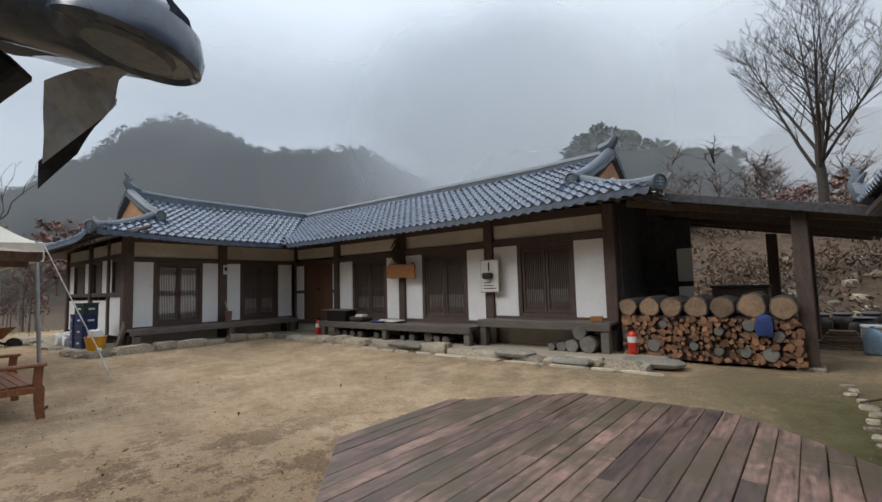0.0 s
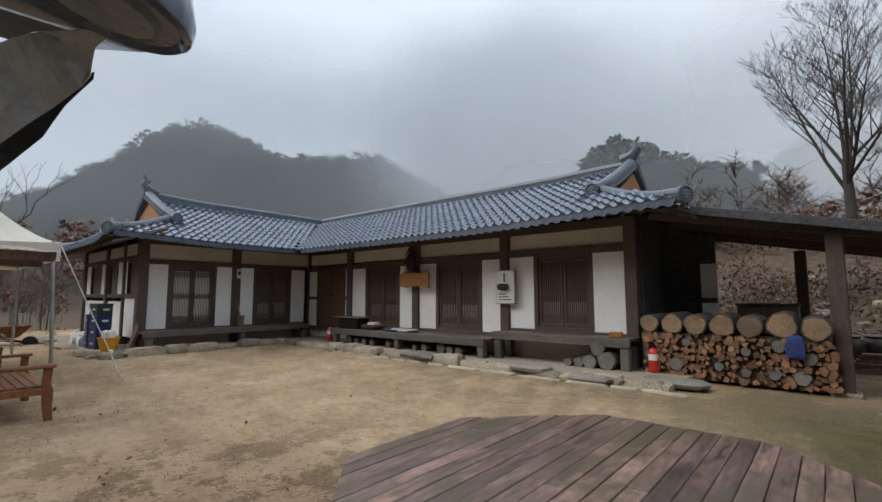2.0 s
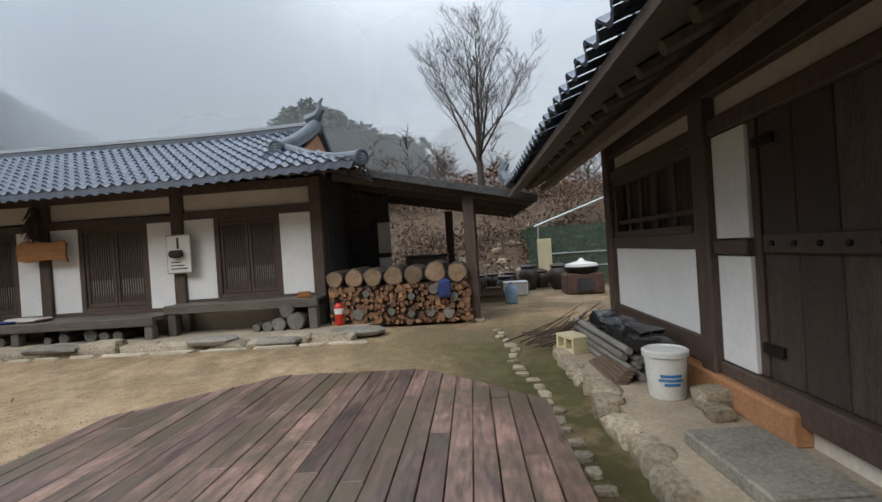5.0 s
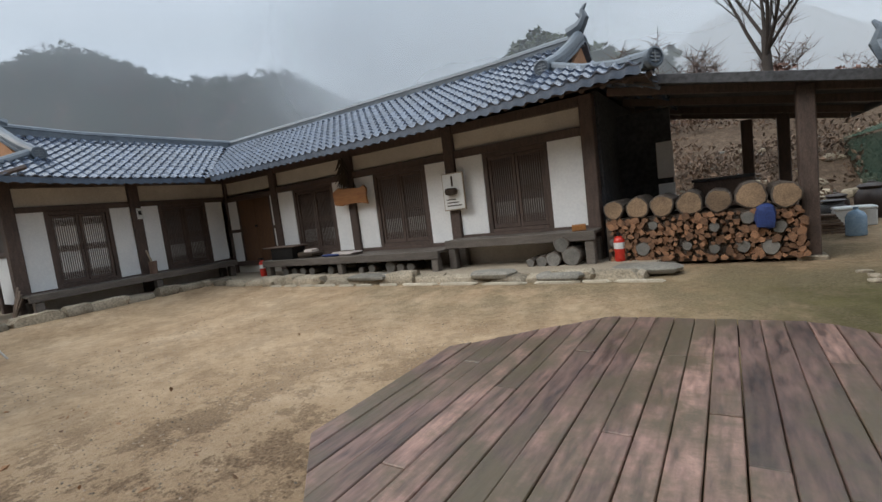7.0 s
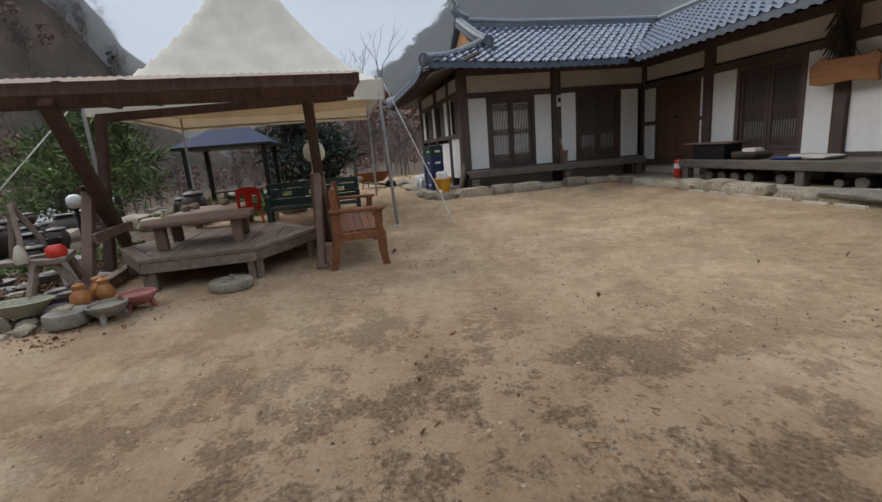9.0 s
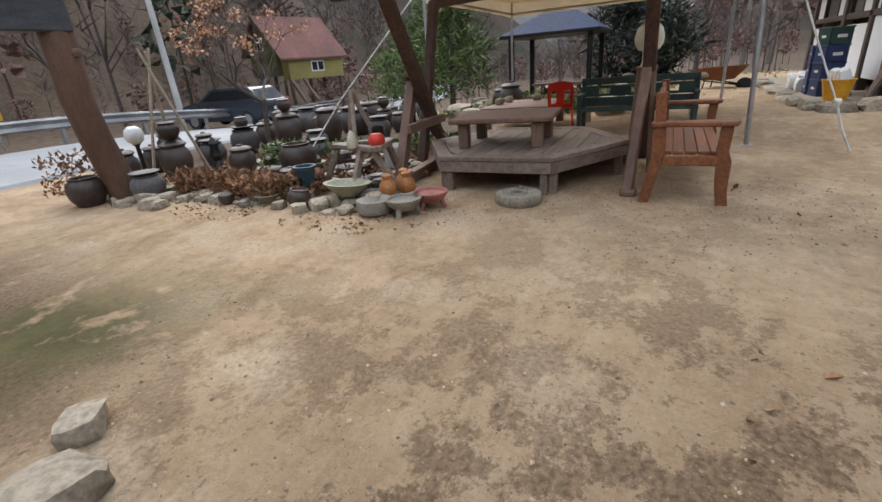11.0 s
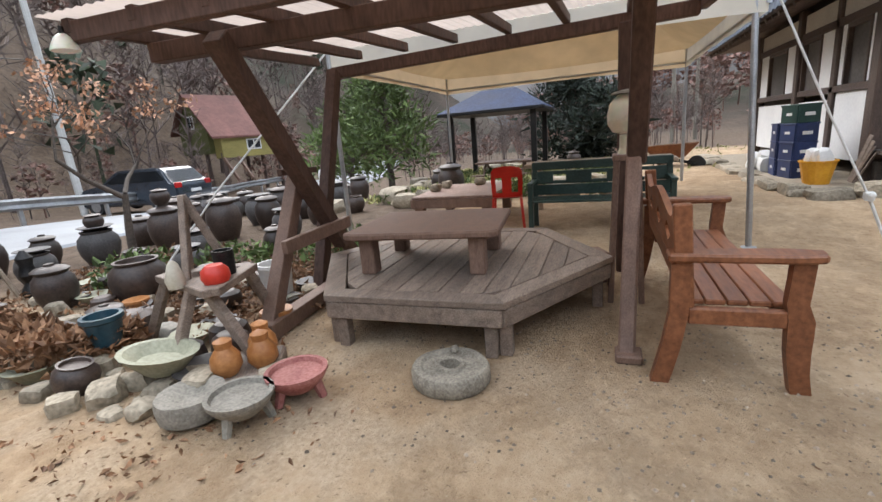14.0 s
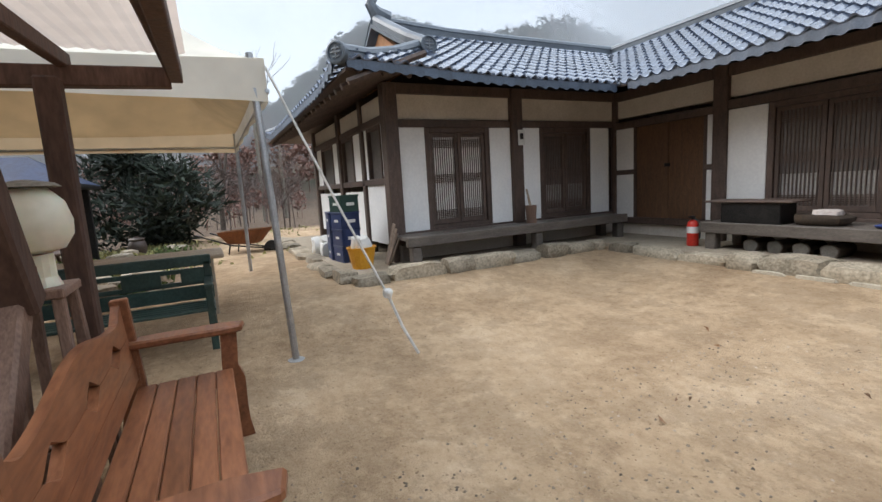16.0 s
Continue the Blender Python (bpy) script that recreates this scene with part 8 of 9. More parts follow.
def evergreen(name, label, at, height, radius, seed, material, clumps=26, shape="pine", size=0.2, per=110, cat="tree"):
    rn = random.Random(seed)
    t = thing(name, label, cat, at)
    limbs = [([(0, 0, 0), (0.05, 0.02, height * 0.5), (0, 0, height * 0.92)], [0.045 * radius + 0.03, 0.035 * radius + 0.02, 0.012])]
    verts, faces = [], []
    for k in range(clumps):
        f = rn.random()
        z = height * (0.22 + 0.76 * f) if shape == "pine" else height * (0.06 + 0.9 * f)
        rr = radius * (1.05 - 0.8 * f) if shape == "pine" else radius * math.sqrt(max(0.05, 1 - (2 * f - 0.9) ** 2))
        a = rn.uniform(0, 6.283)
        q = rr * math.sqrt(rn.uniform(0.15, 1))
        c = Vector((q * math.cos(a), q * math.sin(a), z))
        limbs.append(([(0, 0, max(z - 0.25 * q, 0.1)), tuple(c * 0.6 + Vector((0, 0, z * 0.4))), tuple(c)], [0.02 * radius + 0.01, 0.012, 0.006]))
        for j in range(per):
            p = c + Vector((rn.gauss(0, 0.22), rn.gauss(0, 0.22), rn.gauss(0, 0.13))) * radius * 0.75
            d = (p - c + Vector((0, 0, 0.12 * radius))).normalized()
            d = (d + Vector((rn.gauss(0, .5), rn.gauss(0, .5), rn.gauss(0, .5)))).normalized()
            s = d.cross(Vector((rn.gauss(0, 1), rn.gauss(0, 1), rn.gauss(0, 1)))).normalized()
            l_ = size * rn.uniform(0.6, 1.4)
            k0 = len(verts)
            verts += [tuple(p - s * l_ * 0.13), tuple(p + s * l_ * 0.13), tuple(p + d * l_)]
            faces.append((k0, k0 + 1, k0 + 2))
    part("trunk", tubes(limbs, 5), M["bark"], t)
    me = bpy.data.meshes.new("crown")
    me.from_pydata(verts, [], faces)
    me.materials.append(material)
    cr = new("crown", me)
    cr.parent = t
    return t


evergreen("round_evergreen", "dense dark round evergreen shrub tree", pose(-22.3, -0.6, land(-22.3, -0.6) + 0.05), 3.0, 1.75, 1, M["darkneedle"], 46, "ball", 0.30, 120)
evergreen("pine_tree", "green garden pine with spreading needle clumps", pose(-18.6, -6.2, land(-18.6, -6.2)), 3.6, 1.9, 2, M["needle"], 30, "pine", 0.26, 120)
evergreen("pine_tree", "green garden pine with spreading needle clumps", pose(-20.6, -8.8, land(-20.6, -8.8)), 3.9, 2.0, 3, M["needle"], 30, "pine", 0.28, 110)

# ---- road, guard rail, sign, pole, car, cabin ----
M["asphalt"] = mat("pale wet asphalt", (0.20, 0.215, 0.23), (0.30, 0.31, 0.32), 0.5, 3, bump=0.25, fine=30)


def road_y(x):
    return -10.9 - 0.0022 * (x + 4) ** 2 if x > -14 else -11.12 - 0.26 * (-14 - x) * smooth01(-14, -26, x) - 0.06 * (-14 - x)


bm = bmesh.new()
prevr = None
for k in range(70):
    x = 30 - k * 1.2
    yc = road_y(x)
    cur = []
    for w_ in (-2.9, -2.7, -1, 1, 2.7, 2.9):
        y = yc + w_
        cur.append(bm.verts.new((x, y, land(x, y) + (0.05 if abs(w_) < 2.8 else -0.15))))
    if prevr:
        for i in range(5):
            bm.faces.new((prevr[i], cur[i], cur[i + 1], prevr[i + 1]))
    prevr = cur
bmesh.ops.recalc_face_normals(bm, faces=bm.faces[:])
tagged(finish("road", bm, M["asphalt"], smooth=True), "pale grey wet country road", "road", kind="structure")
rail = thing("guard_rail", "galvanised guard rail along the far road edge", "guard rail")
bm = bmesh.new()
prevr = None
prof = [(-0.02, -0.16), (0.04, -0.10), (-0.02, 0.0), (0.04, 0.10), (-0.02, 0.16)]
for k in range(60):
    x = 14 - k * 0.8
    y = road_y(x) - 3.5
    z = land(x, y) + 0.58
    cur = [bm.verts.new((x, y + a, z + b)) for a, b in prof]
    if prevr:
        for i in range(4):
            bm.faces.new((prevr[i], cur[i], cur[i + 1], prevr[i + 1]))
    prevr = cur
bmesh.ops.solidify(bm, geom=bm.faces[:], thickness=0.008)
part("rail", bm, M["steel"], rail, "corrugated steel rail", True)
for k in range(20):
    x = 13.5 - k * 2.4
    y = road_y(x) - 3.62
    part("post", boxes([(x - 0.05, y - 0.05, land(x, y) - 0.1, x + 0.05, y + 0.05, land(x, y) + 0.75)], 0.008), M["steel"], rail)
chev = thing("chevron_sign", "yellow road sign with a black chevron", "road sign", pose(-9.35, -15.35, land(-9.35, -15.35)))
part("post", tubes([([(0, 0, 0), (0, 0, 1.3)], [0.03, 0.03])]), M["steel"], chev)
M["signyellow"] = mat("yellow sign paint", (0.58, 0.36, 0.02), (0.68, 0.44, 0.03), 0.4, 5, bump=0.02)
part("panel", boxes([(-0.22, 0.03, 0.75, 0.22, 0.05, 1.25)], 0.01), M["signyellow"], chev)
part("chevron", bars([((0.10, 0.055, 0.85), (-0.10, 0.055, 1.0), 0.012, 0.09), ((-0.10, 0.055, 1.0), (0.10, 0.055, 1.15), 0.012, 0.09)], 0), M["iron"], chev)
M["polegrey"] = mat("pale cast concrete", (0.42, 0.42, 0.40), (0.56, 0.56, 0.54), 0.8, 4, bump=0.1)
pole = thing("utility_pole", "tall pale concrete utility pole with cables", "utility pole", pose(-16.1, -17.2, land(-16.1, -17.2)))
part("pole", tubes([([(0, 0, -0.3), (0.1, -0.1, 9.0)], [0.13, 0.09])], 10), M["polegrey"], pole)
part("crossarm", bars([((-0.6, 0, 8.2), (0.6, 0, 8.2), 0.07, 0.07)]), M["steel"], pole)
for dz, x1, z1 in ((7.4, 34, 5.5), (5.2, 34, 4.0)):
    pts = [(x1 * u, 6.0 * u, dz + (z1 - dz) * u - 2.2 * u * (1 - u)) for u in (0, 0.2, 0.4, 0.6, 0.8, 1)]
    part("cable", tubes([(pts, [0.016] * 6)], 4), M["iron"], pole)
for x, y, h in ((-40, 4.5, 7), (-44, 6.5, 6.5)):
    p2 = thing("utility_pole", "distant slim pale pole", "utility pole", pose(x, y, land(x, y)))
    part("pole", tubes([([(0, 0, -0.2), (0, 0, h)], [0.14, 0.10])], 8), M["concrete"], p2)
M["carpaint"] = mat("dark blue-grey car paint", (0.030, 0.040, 0.055), (0.045, 0.058, 0.075), 0.2, 3, bump=0, metal=0.3, coat=0.8, stain=0.1)
M["glass"] = mat("tinted car glass", (0.012, 0.016, 0.020), (0.02, 0.025, 0.03), 0.06, 3, bump=0, coat=0.6, stain=0.05)
M["lamp_red"] = mat("red tail lamp", (0.35, 0.01, 0.01), (0.45, 0.02, 0.02), 0.2, 4, bump=0)


def suv(at):
    c = thing("parked_car", "dark blue-grey hatchback car parked beside the road", "car", at)
    side = [(-2.05, 0.45), (-2.10, 0.75), (-2.02, 0.95), (-1.85, 1.0), (-1.55, 1.42), (-1.30, 1.50), (0.30, 1.50), (0.95, 1.05), (1.75, 0.92), (2.08, 0.72), (2.10, 0.42), (1.90, 0.28), (-1.85, 0.28)]
    bm = bmesh.new()
    L_, R_ = [], []
    for x, z in side:
        w_ = 0.88 if z < 1.02 else 0.88 - 0.30 * (z - 1.0)
        L_.append(bm.verts.new((x, -w_, z))); R_.append(bm.verts.new((x, w_, z)))
    bm.faces.new(L_); bm.faces.new(R_[::-1])
    for i in range(len(side)):
        j = (i + 1) % len(side)
        bm.faces.new((L_[i], R_[i], R_[j], L_[j]))
    bmesh.ops.recalc_face_normals(bm, faces=bm.faces[:])
    bmesh.ops.bevel(bm, geom=bm.edges[:], offset=0.05, segments=2, affect="EDGES")
    part("body", bm, M["carpaint"], c, "", True)
    for s in (-1, 1):
        bm = bmesh.new()
        vs = [bm.verts.new((x, s * (0.885 - 0.30 * (z - 1.0)), z)) for x, z in ((-1.68, 1.06), (-1.36, 1.40), (0.22, 1.42), (0.78, 1.06))]
        bm.faces.new(vs if s < 0 else vs[::-1])
        bmesh.ops.solidify(bm, geom=bm.faces[:], thickness=0.01)
        part("side_window", bm, M["glass"], c)
        for x in (-1.30, 1.32):
            wm = Matrix.Translation((x, s * 0.80, 0.33)) @ Matrix.Rotation(radians(90), 4, "X")
            w_ = part("wheel", lathe([(0.20, -0.10), (0.31, -0.11), (0.33, -0.06), (0.33, 0.06), (0.31, 0.11), (0.20, 0.10)], 22), M["rubber"], c)
            w_.matrix_basis = wm
            part("rim", lathe([(0.20, -0.105), (0.12, -0.085), (0.05, -0.10), (0.05, 0.10), (0.12, 0.085), (0.20, 0.105)], 12), M["steel"], w_)
        part("tail_lamp", boxes([(-2.09, s * 0.72 - 0.13, 0.80, -1.98, s * 0.72 + 0.13, 0.98)], 0.02), M["lamp_red"], c, "red tail lamp")
        part("headlamp", boxes([(1.90, s * 0.68 - 0.14, 0.68, 2.09, s * 0.68 + 0.14, 0.80)], 0.02), M["whiteplastic"], c)
    bm = bmesh.new()
    vs = [bm.verts.new(p) for p in ((-1.90, -0.74, 1.03), (-1.90, 0.74, 1.03), (-1.60, 0.66, 1.40), (-1.60, -0.66, 1.40))]
    bm.faces.new(vs)
    bmesh.ops.solidify(bm, geom=bm.faces[:], thickness=0.012)
    part("rear_window", bm, M["glass"], c)
    bm = bmesh.new()
    vs = [bm.verts.new(p) for p in ((0.98, -0.76, 1.07), (0.98, 0.76, 1.07), (0.40, 0.68, 1.46), (0.40, -0.68, 1.46))]
    bm.faces.new(vs)
    bmesh.ops.solidify(bm, geom=bm.faces[:], thickness=0.012)
    part("windscreen", bm, M["glass"], c)
    part("number_plate", boxes([(-2.12, -0.25, 0.60, -2.10, 0.25, 0.71)], 0.004), M["whiteplastic"], c)
    return c


cx_, cy_ = -4.15 - 20.5 * math.sin(radians(140.5)), 0.43 + 20.5 * math.cos(radians(140.5))
suv(pose(cx_, cy_, land(cx_, cy_) + 0.05, 0, 0, -82))
M["sidinggreen"] = mat("olive green siding", (0.075, 0.080, 0.022), (0.135, 0.14, 0.045), 0.8, 3, (1, 1, 8), 0.2)
M["sidingyellow"] = mat("ochre yellow siding", (0.24, 0.20, 0.055), (0.36, 0.30, 0.10), 0.8, 3, (1, 1, 8), 0.2)
M["shingle"] = mat("red-brown shingle", (0.12, 0.045, 0.035), (0.22, 0.10, 0.08), 0.8, 4, bump=0.3)
ca = radians(132.6)
hx_, hy_ = -4.15 - 34 * math.sin(ca), 0.43 + 34 * math.cos(ca)
cabin = thing("cabin", "olive and yellow cabin on stilts with red-brown roof", "house", pose(hx_, hy_, land(hx_, hy_) - 0.5, 0, 0, 74))
zb = 1.276 + 34 * math.tan(radians(0.2)) - (land(hx_, hy_) - 0.5)
part("wall", boxes([(-1.6, -2.2, zb, 1.6, 2.2, zb + 1.7)], 0.02), M["sidinggreen"], cabin)
part("porch_wall", boxes([(1.6, -1.9, zb - 0.3, 2.4, 2.2, zb + 1.0)], 0.02), M["sidingyellow"], cabin, "ochre yellow porch")
part("gable_wall", gable((-1.6, -2.2, zb + 1.7), (1.6, -2.2, zb + 1.7), (0, -2.2, zb + 3.4), (0, 0.1, 0)), M["sidinggreen"], cabin)
part("roof_slope", slab_poly([(2.6, -2.5, zb + 0.95), (2.6, 2.6, zb + 0.95), (0, 2.6, zb + 3.55), (0, -2.5, zb + 3.55)], 0.12), M["shingle"], cabin, "red-brown shingle roof")
part("roof_slope", slab_poly([(0, -2.5, zb + 3.55), (0, 2.6, zb + 3.55), (-2.2, 2.6, zb + 1.35), (-2.2, -2.5, zb + 1.35)], 0.12), M["shingle"], cabin, "red-brown shingle roof")
for x0, y0, ax in ((-0.35, -2.23, "y"), (2.42, 0.2, "x")):
    if ax == "y":
        w_ = part("window", boxes([(x0, y0, zb + 1.5, x0 + 0.7, y0 + 0.02, zb + 2.3)], 0.01), M["whiteplastic"], cabin, "white-framed window")
        part("pane", boxes([(x0 + 0.08, y0 - 0.012, zb + 1.58, x0 + 0.31, y0 - 0.002, zb + 2.22), (x0 + 0.39, y0 - 0.012, zb + 1.58, x0 + 0.62, y0 - 0.002, zb + 2.22)], 0), M["glass"], w_)
    else:
        w_ = part("window", boxes([(x0 - 0.02, y0 - 0.5, zb + 0.1, x0, y0 + 0.5, zb + 0.75)], 0.01), M["whiteplastic"], cabin, "white-framed window")
        part("pane", boxes([(x0 + 0.002, y0 - 0.42, zb + 0.18, x0 + 0.012, y0 - 0.04, zb + 0.67), (x0 + 0.002, y0 + 0.04, zb + 0.18, x0 + 0.012, y0 + 0.42, zb + 0.67)], 0), M["glass"], w_)
for x in (-1.4, 0.4, 2.2):
    for y in (-1.8, 2.0):
        part("stilt", tubes([([(x, y, -1.0), (x, y, zb)], [0.12, 0.12])]), M["timber"], cabin)
part("deck_rail", bars([((2.4, -1.9, zb - 0.3), (3.6, -1.9, zb - 1.6), 0.1, 0.2), ((2.4, -1.0, zb - 0.3), (3.6, -1.0, zb - 1.6), 0.1, 0.2)]), M["lightwood"], cabin)

# far low buildings past the short wing
fb = thing("far_house", "far low house with a faded pink roof", "house", pose(-58, 15.5, land(-58, 15.5)))
M["palewall"] = mat("pale render", (0.36, 0.31, 0.26), (0.50, 0.44, 0.38), 0.85, 3, bump=0.1)
part("wall", boxes([(-2, -1.6, -0.5, 2, 1.6, 2.0)], 0.03), M["palewall"], fb)
part("window", boxes([(2.0, -0.6, 0.8, 2.02, 0.6, 1.5)], 0.004), M["glass"], fb)
M["pinkroof"] = mat("faded pink sheet", (0.34, 0.20, 0.17), (0.46, 0.30, 0.26), 0.6, 3, bump=0.1)
part("roof", slab_poly([(-2.3, -1.9, 1.95), (2.3, -1.9, 1.95), (2.3, 0, 2.6), (-2.3, 0, 2.6)], 0.08), M["pinkroof"], fb)
part("roof_back", slab_poly([(-2.3, 0, 2.6), (2.3, 0, 2.6), (2.3, 1.9, 1.95), (-2.3, 1.9, 1.95)], 0.08), M["pinkroof"], fb)

# ---- woods on the hills ----
M["farbare"] = leafmat("bare grey-brown twigs", (0.115, 0.085, 0.074), (0.235, 0.185, 0.165))
M["farrust"] = leafmat("rusty oak leaves", (0.16, 0.085, 0.066), (0.30, 0.18, 0.145))
M["farpine"] = leafmat("far evergreen needles", (0.028, 0.040, 0.022), (0.065, 0.083, 0.046))


def tree_arrays(seed, kind):
    """Vertex and triangle lists of one woodland tree of unit height."""
    rn = random.Random(seed)
    verts, faces = [], []

    def stick(p, q, w_):
        d = (q - p)
        s = d.cross(Vector((rn.gauss(0, 1), rn.gauss(0, 1), 0.2))).normalized() * w_
        k = len(verts)
        verts.extend([tuple(p - s), tuple(p + s), tuple(q)])
        faces.append((k, k + 1, k + 2))
        s2 = d.cross(s).normalized() * w_
        k = len(verts)
        verts.extend([tuple(p - s2), tuple(p + s2), tuple(q)])
        faces.append((k, k + 1, k + 2))
    top = Vector((rn.gauss(0, 0.04), rn.gauss(0, 0.04), 1.0))
    stick(Vector((0, 0, -0.05)), top, 0.010 if kind == "bare" else 0.014)
    if kind == "bare":
        for k in range(13):
            f = rn.uniform(0.25, 0.9)
            p = top * f
            a = rn.uniform(0, 6.283)
            q = p + Vector((math.cos(a), math.sin(a), rn.uniform(0.5, 1.3))) * 0.22 * (1.15 - f * 0.6)
            stick(p, q, 0.007)
            for j in range(7):
                u = p + (q - p) * rn.uniform(0.3, 1)
                stick(u, u + Vector((rn.gauss(0, 1), rn.gauss(0, 1), rn.uniform(0.2, 1.6))) * 0.095, 0.0035)
    else:
        for k in range(26 if kind == "pine" else 30):
            f = rn.uniform(0.35, 1.0)
            a = rn.uniform(0, 6.283)
            rr = (0.30 * (1.15 - f) + 0.05) if kind == "pine" else 0.26 * math.sqrt(max(0.04, 1 - (2.6 * (f - 0.66)) ** 2))
            c = Vector((rr * math.cos(a) * rn.uniform(.4, 1), rr * math.sin(a) * rn.uniform(.4, 1), f))
            for j in range(5):
                d = Vector((rn.gauss(0, 1), rn.gauss(0, 1), rn.gauss(0.3, 0.6))).normalized() * 0.075
                s = d.cross(Vector((rn.gauss(0, 1), rn.gauss(0, 1), rn.gauss(0, 1)))).normalized() * 0.04
                p = c + Vector((rn.gauss(0, .03), rn.gauss(0, .03), rn.gauss(0, .02)))
                k0 = len(verts)
                verts.extend([tuple(p - s), tuple(p + s), tuple(p + d)])
                faces.append((k0, k0 + 1, k0 + 2))
    return np.array(verts), np.array(faces)


def forest(name, label, material, kind, spots, seed):
    """One object of many woodland trees at (x, y, height)."""
    kinds = [tree_arrays(seed + k, kind) for k in range(5)]
    rn = random.Random(seed)
    vs, fs, off = [], [], 0
    for i, (x, y, h) in enumerate(spots):
        v, f = kinds[i % 5]
        a, wide = rn.uniform(0, 6.283), rn.uniform(0.85, 1.3)
        c, s = math.cos(a) * h * wide, math.sin(a) * h * wide
        p = np.empty_like(v)
        p[:, 0], p[:, 1], p[:, 2] = v[:, 0] * c - v[:, 1] * s + x, v[:, 0] * s + v[:, 1] * c + y, v[:, 2] * h + land(x, y)
        vs.append(p); fs.append(f + off)
        off += len(v)
    v, f = np.concatenate(vs), np.concatenate(fs)
    me = bpy.data.meshes.new(name)
    me.vertices.add(len(v)); me.vertices.foreach_set("co", v.ravel())
    me.loops.add(f.size); me.loops.foreach_set("vertex_index", f.ravel().astype(np.int32))
    me.polygons.add(len(f)); me.polygons.foreach_set("loop_start", np.arange(0, f.size, 3, dtype=np.int32))
    me.update(calc_edges=True)
    me.materials.append(material)
    return tagged(new(name, me), label, "woods", kind="stuff")


rnd = random.Random(77)


def polar(az0, az1, r0, r1, n_, h0, h1):
    out = []
    for _ in range(n_):
        a, r_ = radians(rnd.uniform(az0, az1)), math.sqrt(rnd.uniform(r0 * r0, r1 * r1))
        out.append((-0.5 - r_ * math.sin(a), 0.2 + r_ * math.cos(a), rnd.uniform(h0, h1)))
    return out


near_slope = [s for s in polar(118, 195, 17, 60, 1500, 1.0, 3.2) if s[1] < -16.2 + 0.16 * (s[0] + 10)]
forest("slope_bushes", "bare brown bushes on the slope across the road", M["farbare"], "bare", near_slope[:520], 81)
forest("slope_bushes", "low rusty bushes on the slope across the road", M["farrust"], "leaf", [(x, y, h * 0.7) for x, y, h in near_slope[520:680]], 85)
slope = [s for s in polar(100, 205, 22, 130, 1500, 5, 9) if s[1] < -19 + 0.16 * (s[0] + 10)]
forest("bare_woods", "bare grey-brown trees on the slope across the road", M["farbare"], "bare", slope[:900], 1)
forest("rusty_woods", "rust-coloured oaks on the slope across the road", M["farrust"], "leaf", [(x, y, h * 0.6) for x, y, h in slope[900:1060]], 11)
forest("slope_pines", "dark pines on the slope across the road", M["farpine"], "pine", slope[1060:1110], 21)
forest("bare_woods", "bare grey trees on the far hill", M["farbare"], "bare", polar(30, 104, 120, 260, 1100, 7, 12), 31)
forest("hill_woods", "dark mixed woods on the far hill", M["farpine"], "leaf", polar(40, 92, 130, 250, 1000, 7, 12), 41)
forest("rusty_woods", "brown oaks at the foot of the far hill", M["farrust"], "leaf", polar(20, 100, 70, 190, 420, 5, 9), 46)
forest("pine_woods", "dark pines crowning the near hill", M["farpine"], "pine", polar(5, 30, 62, 100, 300, 7, 11), 51)
forest("rusty_brush", "rust-brown trees above the stony bank", M["farrust"], "leaf", polar(-32, 30, 32, 72, 330, 1.2, 3.0), 61)
forest("bare_woods", "bare trees above the stony bank", M["farbare"], "bare", polar(-40, 25, 32, 90, 260, 4, 7), 66)
forest("valley_brush", "bare bushes in the valley past the tent", M["farbare"], "bare", [(x, y, h) for x, y, h in polar(80, 112, 24, 70, 220, 1.5, 4)], 71)
forest("valley_brush", "rusty bushes in the valley past the tent", M["farrust"], "leaf", [(x, y, h) for x, y, h in polar(80, 125, 30, 75, 120, 1.0, 2.6)], 75)


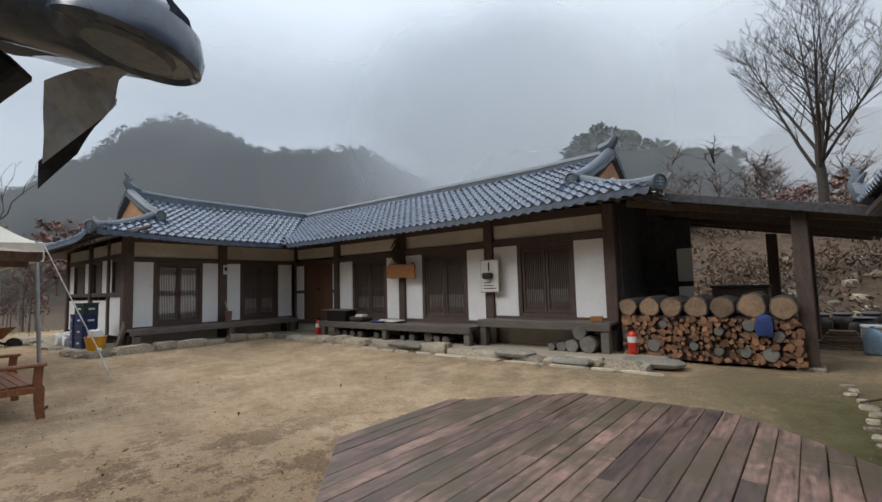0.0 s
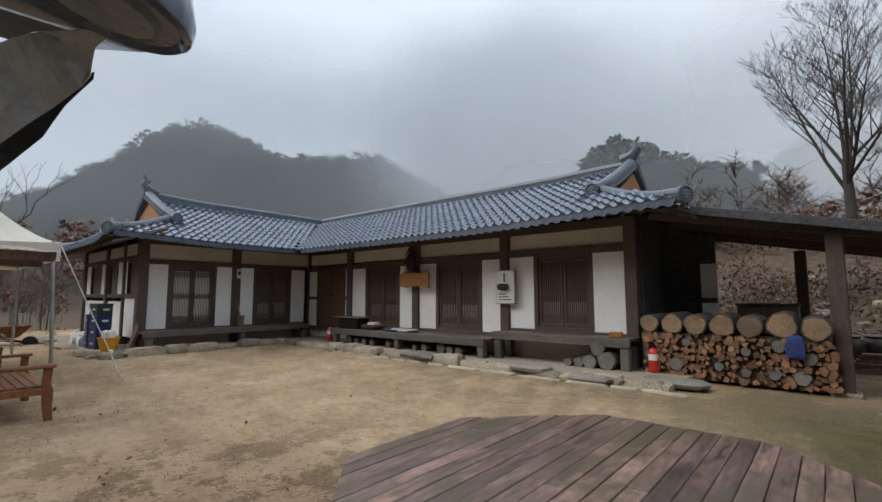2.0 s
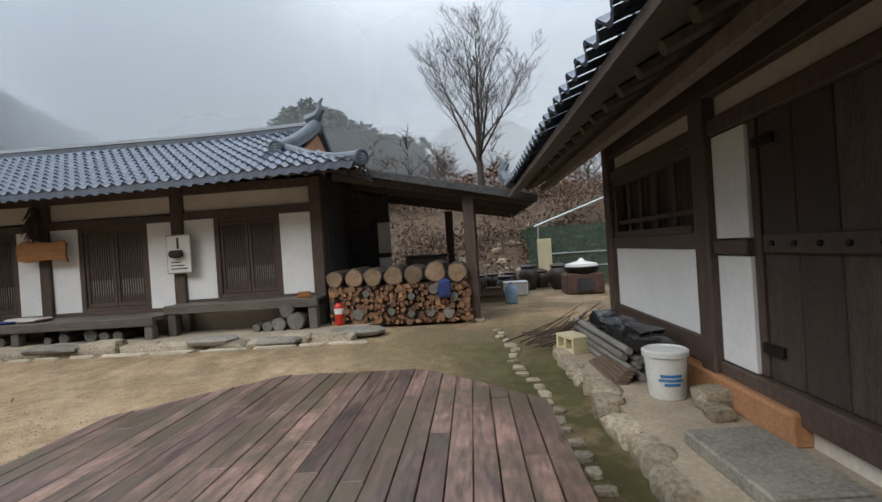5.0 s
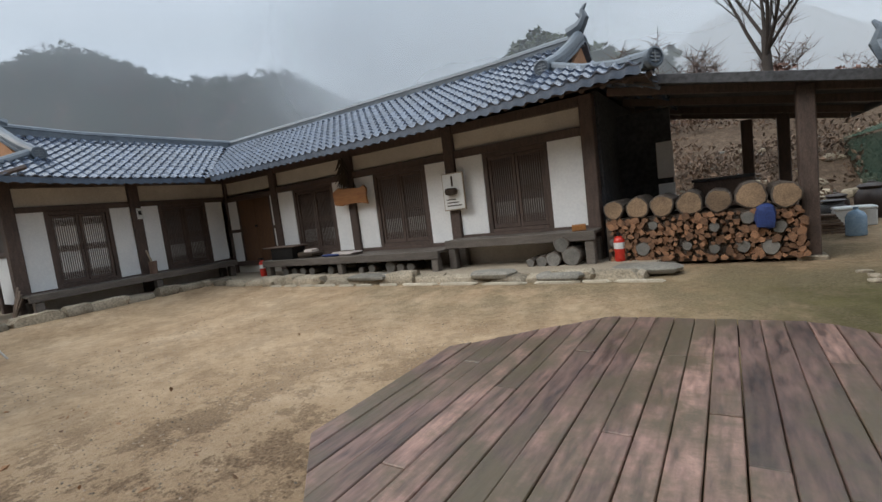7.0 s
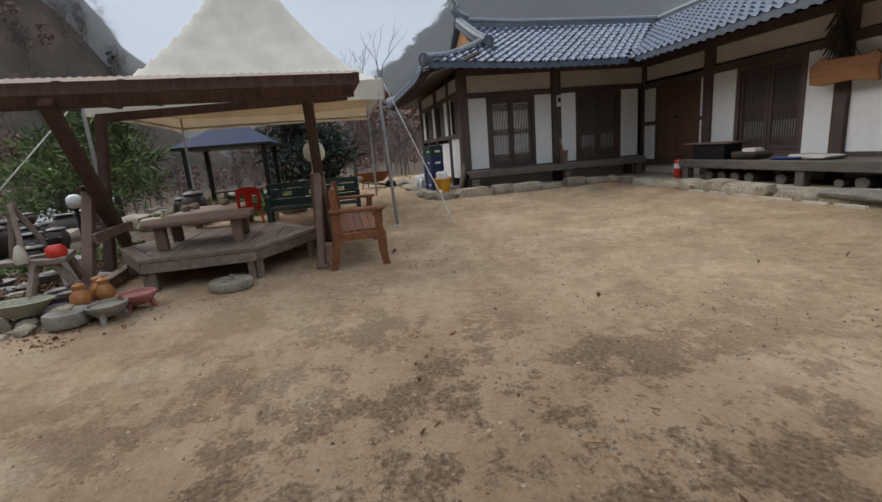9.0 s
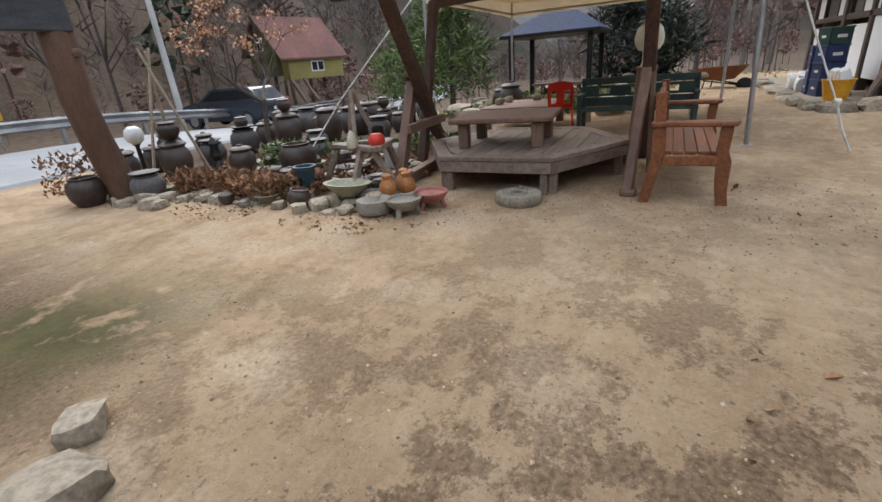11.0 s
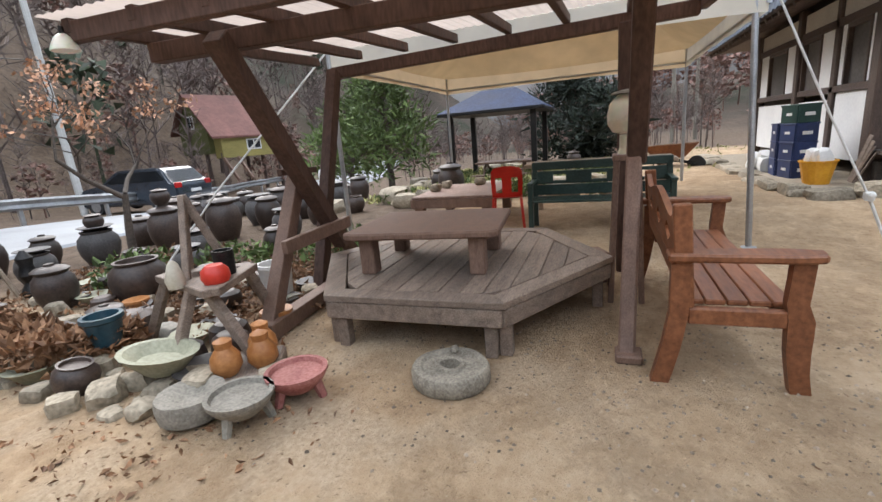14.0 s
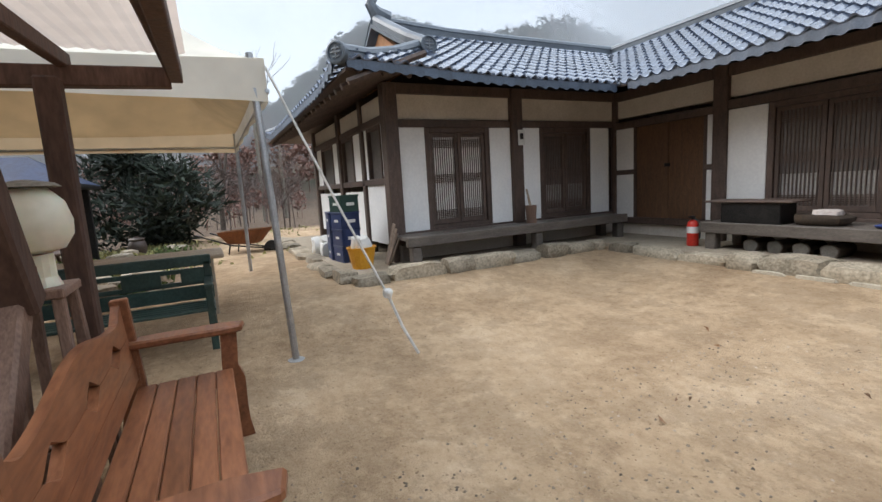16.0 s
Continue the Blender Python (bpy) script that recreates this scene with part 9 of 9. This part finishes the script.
# ---- mist in the valley ----
def mist_material(name, base, thick, lo, hi, fade0, fade1, centre=None, reach=40):
    """Thin mist: base density low down, thick cloud between lo and hi, gone above fade1."""
    m = bpy.data.materials.new(name)
    m.use_nodes = True
    n, l = m.node_tree.nodes, m.node_tree.links
    n.remove(n["Principled BSDF"])
    geo, sep = n.new("ShaderNodeNewGeometry"), n.new("ShaderNodeSeparateXYZ")
    nz = n.new("ShaderNodeTexNoise"); nz.inputs["Scale"].default_value, nz.inputs["Detail"].default_value = 0.016, 6
    l.new(geo.outputs["Position"], sep.inputs[0]); l.new(geo.outputs["Position"], nz.inputs["Vector"])
    add = n.new("ShaderNodeMath"); add.operation = "MULTIPLY_ADD"; add.inputs[1].default_value = 40
    l.new(nz.outputs["Fac"], add.inputs[0]); l.new(sep.outputs["Z"], add.inputs[2])

    def rise(a, c, v0, v1):
        mr = n.new("ShaderNodeMapRange"); mr.interpolation_type = "SMOOTHSTEP"
        mr.inputs[1].default_value, mr.inputs[2].default_value, mr.inputs[3].default_value, mr.inputs[4].default_value = a + 20, c + 20, v0, v1
        l.new(add.outputs[0], mr.inputs[0])
        return mr.outputs[0]
    mul = n.new("ShaderNodeMath"); mul.operation = "MULTIPLY"
    l.new(rise(lo, hi, base, thick), mul.inputs[0]); l.new(rise(fade0, fade1, 1.0, 0.0), mul.inputs[1])
    d, t, x, tr, y = n.new("ShaderNodeBsdfDiffuse"), n.new("ShaderNodeBsdfTranslucent"), n.new("ShaderNodeMixShader"), n.new("ShaderNodeBsdfTransparent"), n.new("ShaderNodeMixShader")
    d.inputs[0].default_value = t.inputs[0].default_value = (0.86, 0.91, 0.96, 1)
    x.inputs[0].default_value = 0.5
    l.new(d.outputs[0], x.inputs[1]); l.new(t.outputs[0], x.inputs[2])
    dens = mul.outputs[0]
    if centre:
        dist, fall, keep = n.new("ShaderNodeVectorMath"), n.new("ShaderNodeMapRange"), n.new("ShaderNodeMath")
        dist.operation, keep.operation, fall.interpolation_type = "DISTANCE", "MULTIPLY", "SMOOTHSTEP"
        dist.inputs[1].default_value = centre
        fall.inputs[1].default_value, fall.inputs[2].default_value, fall.inputs[3].default_value, fall.inputs[4].default_value = reach * 0.35, reach, 1.0, 0.0
        l.new(geo.outputs["Position"], dist.inputs[0]); l.new(dist.outputs["Value"], fall.inputs[0])
        l.new(fall.outputs[0], keep.inputs[0]); l.new(dens, keep.inputs[1])
        dens = keep.outputs[0]
    l.new(dens, y.inputs[0]); l.new(tr.outputs[0], y.inputs[1]); l.new(x.outputs[0], y.inputs[2])
    l.new(y.outputs[0], n["Material Output"].inputs[0])
    return m


def mist_bank(name, label, r, az0, az1, z0, z1, material):
    bm = bmesh.new()
    prevr = None
    for k in range(41):
        a = radians(az0 + (az1 - az0) * k / 40)
        rr = r
        cur = [bm.verts.new((-0.5 - rr * math.sin(a), 0.2 + rr * math.cos(a), z0 + (z1 - z0) * j / 6)) for j in range(7)]
        if prevr:
            for i in range(6):
                bm.faces.new((prevr[i], cur[i], cur[i + 1], prevr[i + 1]))
        prevr = cur
    return tagged(finish(name, bm, material, None, "", True), label, "mist", kind="structure")


mist_bank("mist_bank", "thin grey mist drifting before the far hills", 118, -20, 118, -5, 100, mist_material("far mist", 0.30, 0.50, 34, 52, 48, 80))
mist_bank("mist_bank", "low cloud hanging on the far hill", 108, 2, 76, 2, 110, mist_material("low cloud", 0.60, 0.90, 12, 30, 60, 90, (-54, 93, 40), 48))
mist_bank("mist_bank", "thick mist before the distant mountain", 260, -60, 30, -10, 160, mist_material("mountain mist", 0.45, 0.66, 20, 50, 90, 140))
mist_bank("mist_bank", "thin grey mist drifting before the pine hill", 58, -70, 60, -3, 50, mist_material("near mist", 0.30, 0.32, 12, 22, 16, 34, (-8, 57, 8), 58))

# ---- loose grit and leaves on the yard ----
rnd = random.Random(19)
M["grit"] = mat("loose grit", (0.10, 0.07, 0.048), (0.42, 0.33, 0.24), 0.9, 3, bump=0, piece=0.5, island=True)
verts, faces = [], []
for k in range(13000):
    x, y = rnd.uniform(-8.5, 0.4), rnd.uniform(-1.8, 5.2)
    if -2.6 < x < 0.5 and 0.9 < y < 4.1 or noise.noise(Vector((x * 0.6, y * 0.6, 2))) < rnd.uniform(-0.4, 0.3):
        continue
    s, z = rnd.uniform(0.004, 0.015), yard(x, y)
    a = rnd.uniform(0, 6.283)
    k0 = len(verts)
    for j in range(4):
        verts.append((x + s * rnd.uniform(0.6, 1.3) * math.cos(a + j * 1.571), y + s * rnd.uniform(0.6, 1.3) * math.sin(a + j * 1.571), z - 0.002))
    verts.append((x + rnd.uniform(-.3, .3) * s, y + rnd.uniform(-.3, .3) * s, z + s * rnd.uniform(0.5, 0.9)))
    for j in range(4):
        faces.append((k0 + j, k0 + (j + 1) % 4, k0 + 4))
me = bpy.data.meshes.new("grit")
me.from_pydata(verts, [], faces)
me.materials.append(M["grit"])
tagged(new("grit", me), "small stones and clods scattered on the yard", "grit", kind="stuff")
leaf_stuff("yard_leaves", "a few dry leaves scattered on the yard", [(-8.5 + 7 * rnd.random(), 0.5 + 5.5 * rnd.random(), 0.004, 0.4, 0.004) for k in range(40)], M["dryleaf"], 130, 0.05, 23, 0.0, "fallen leaves")
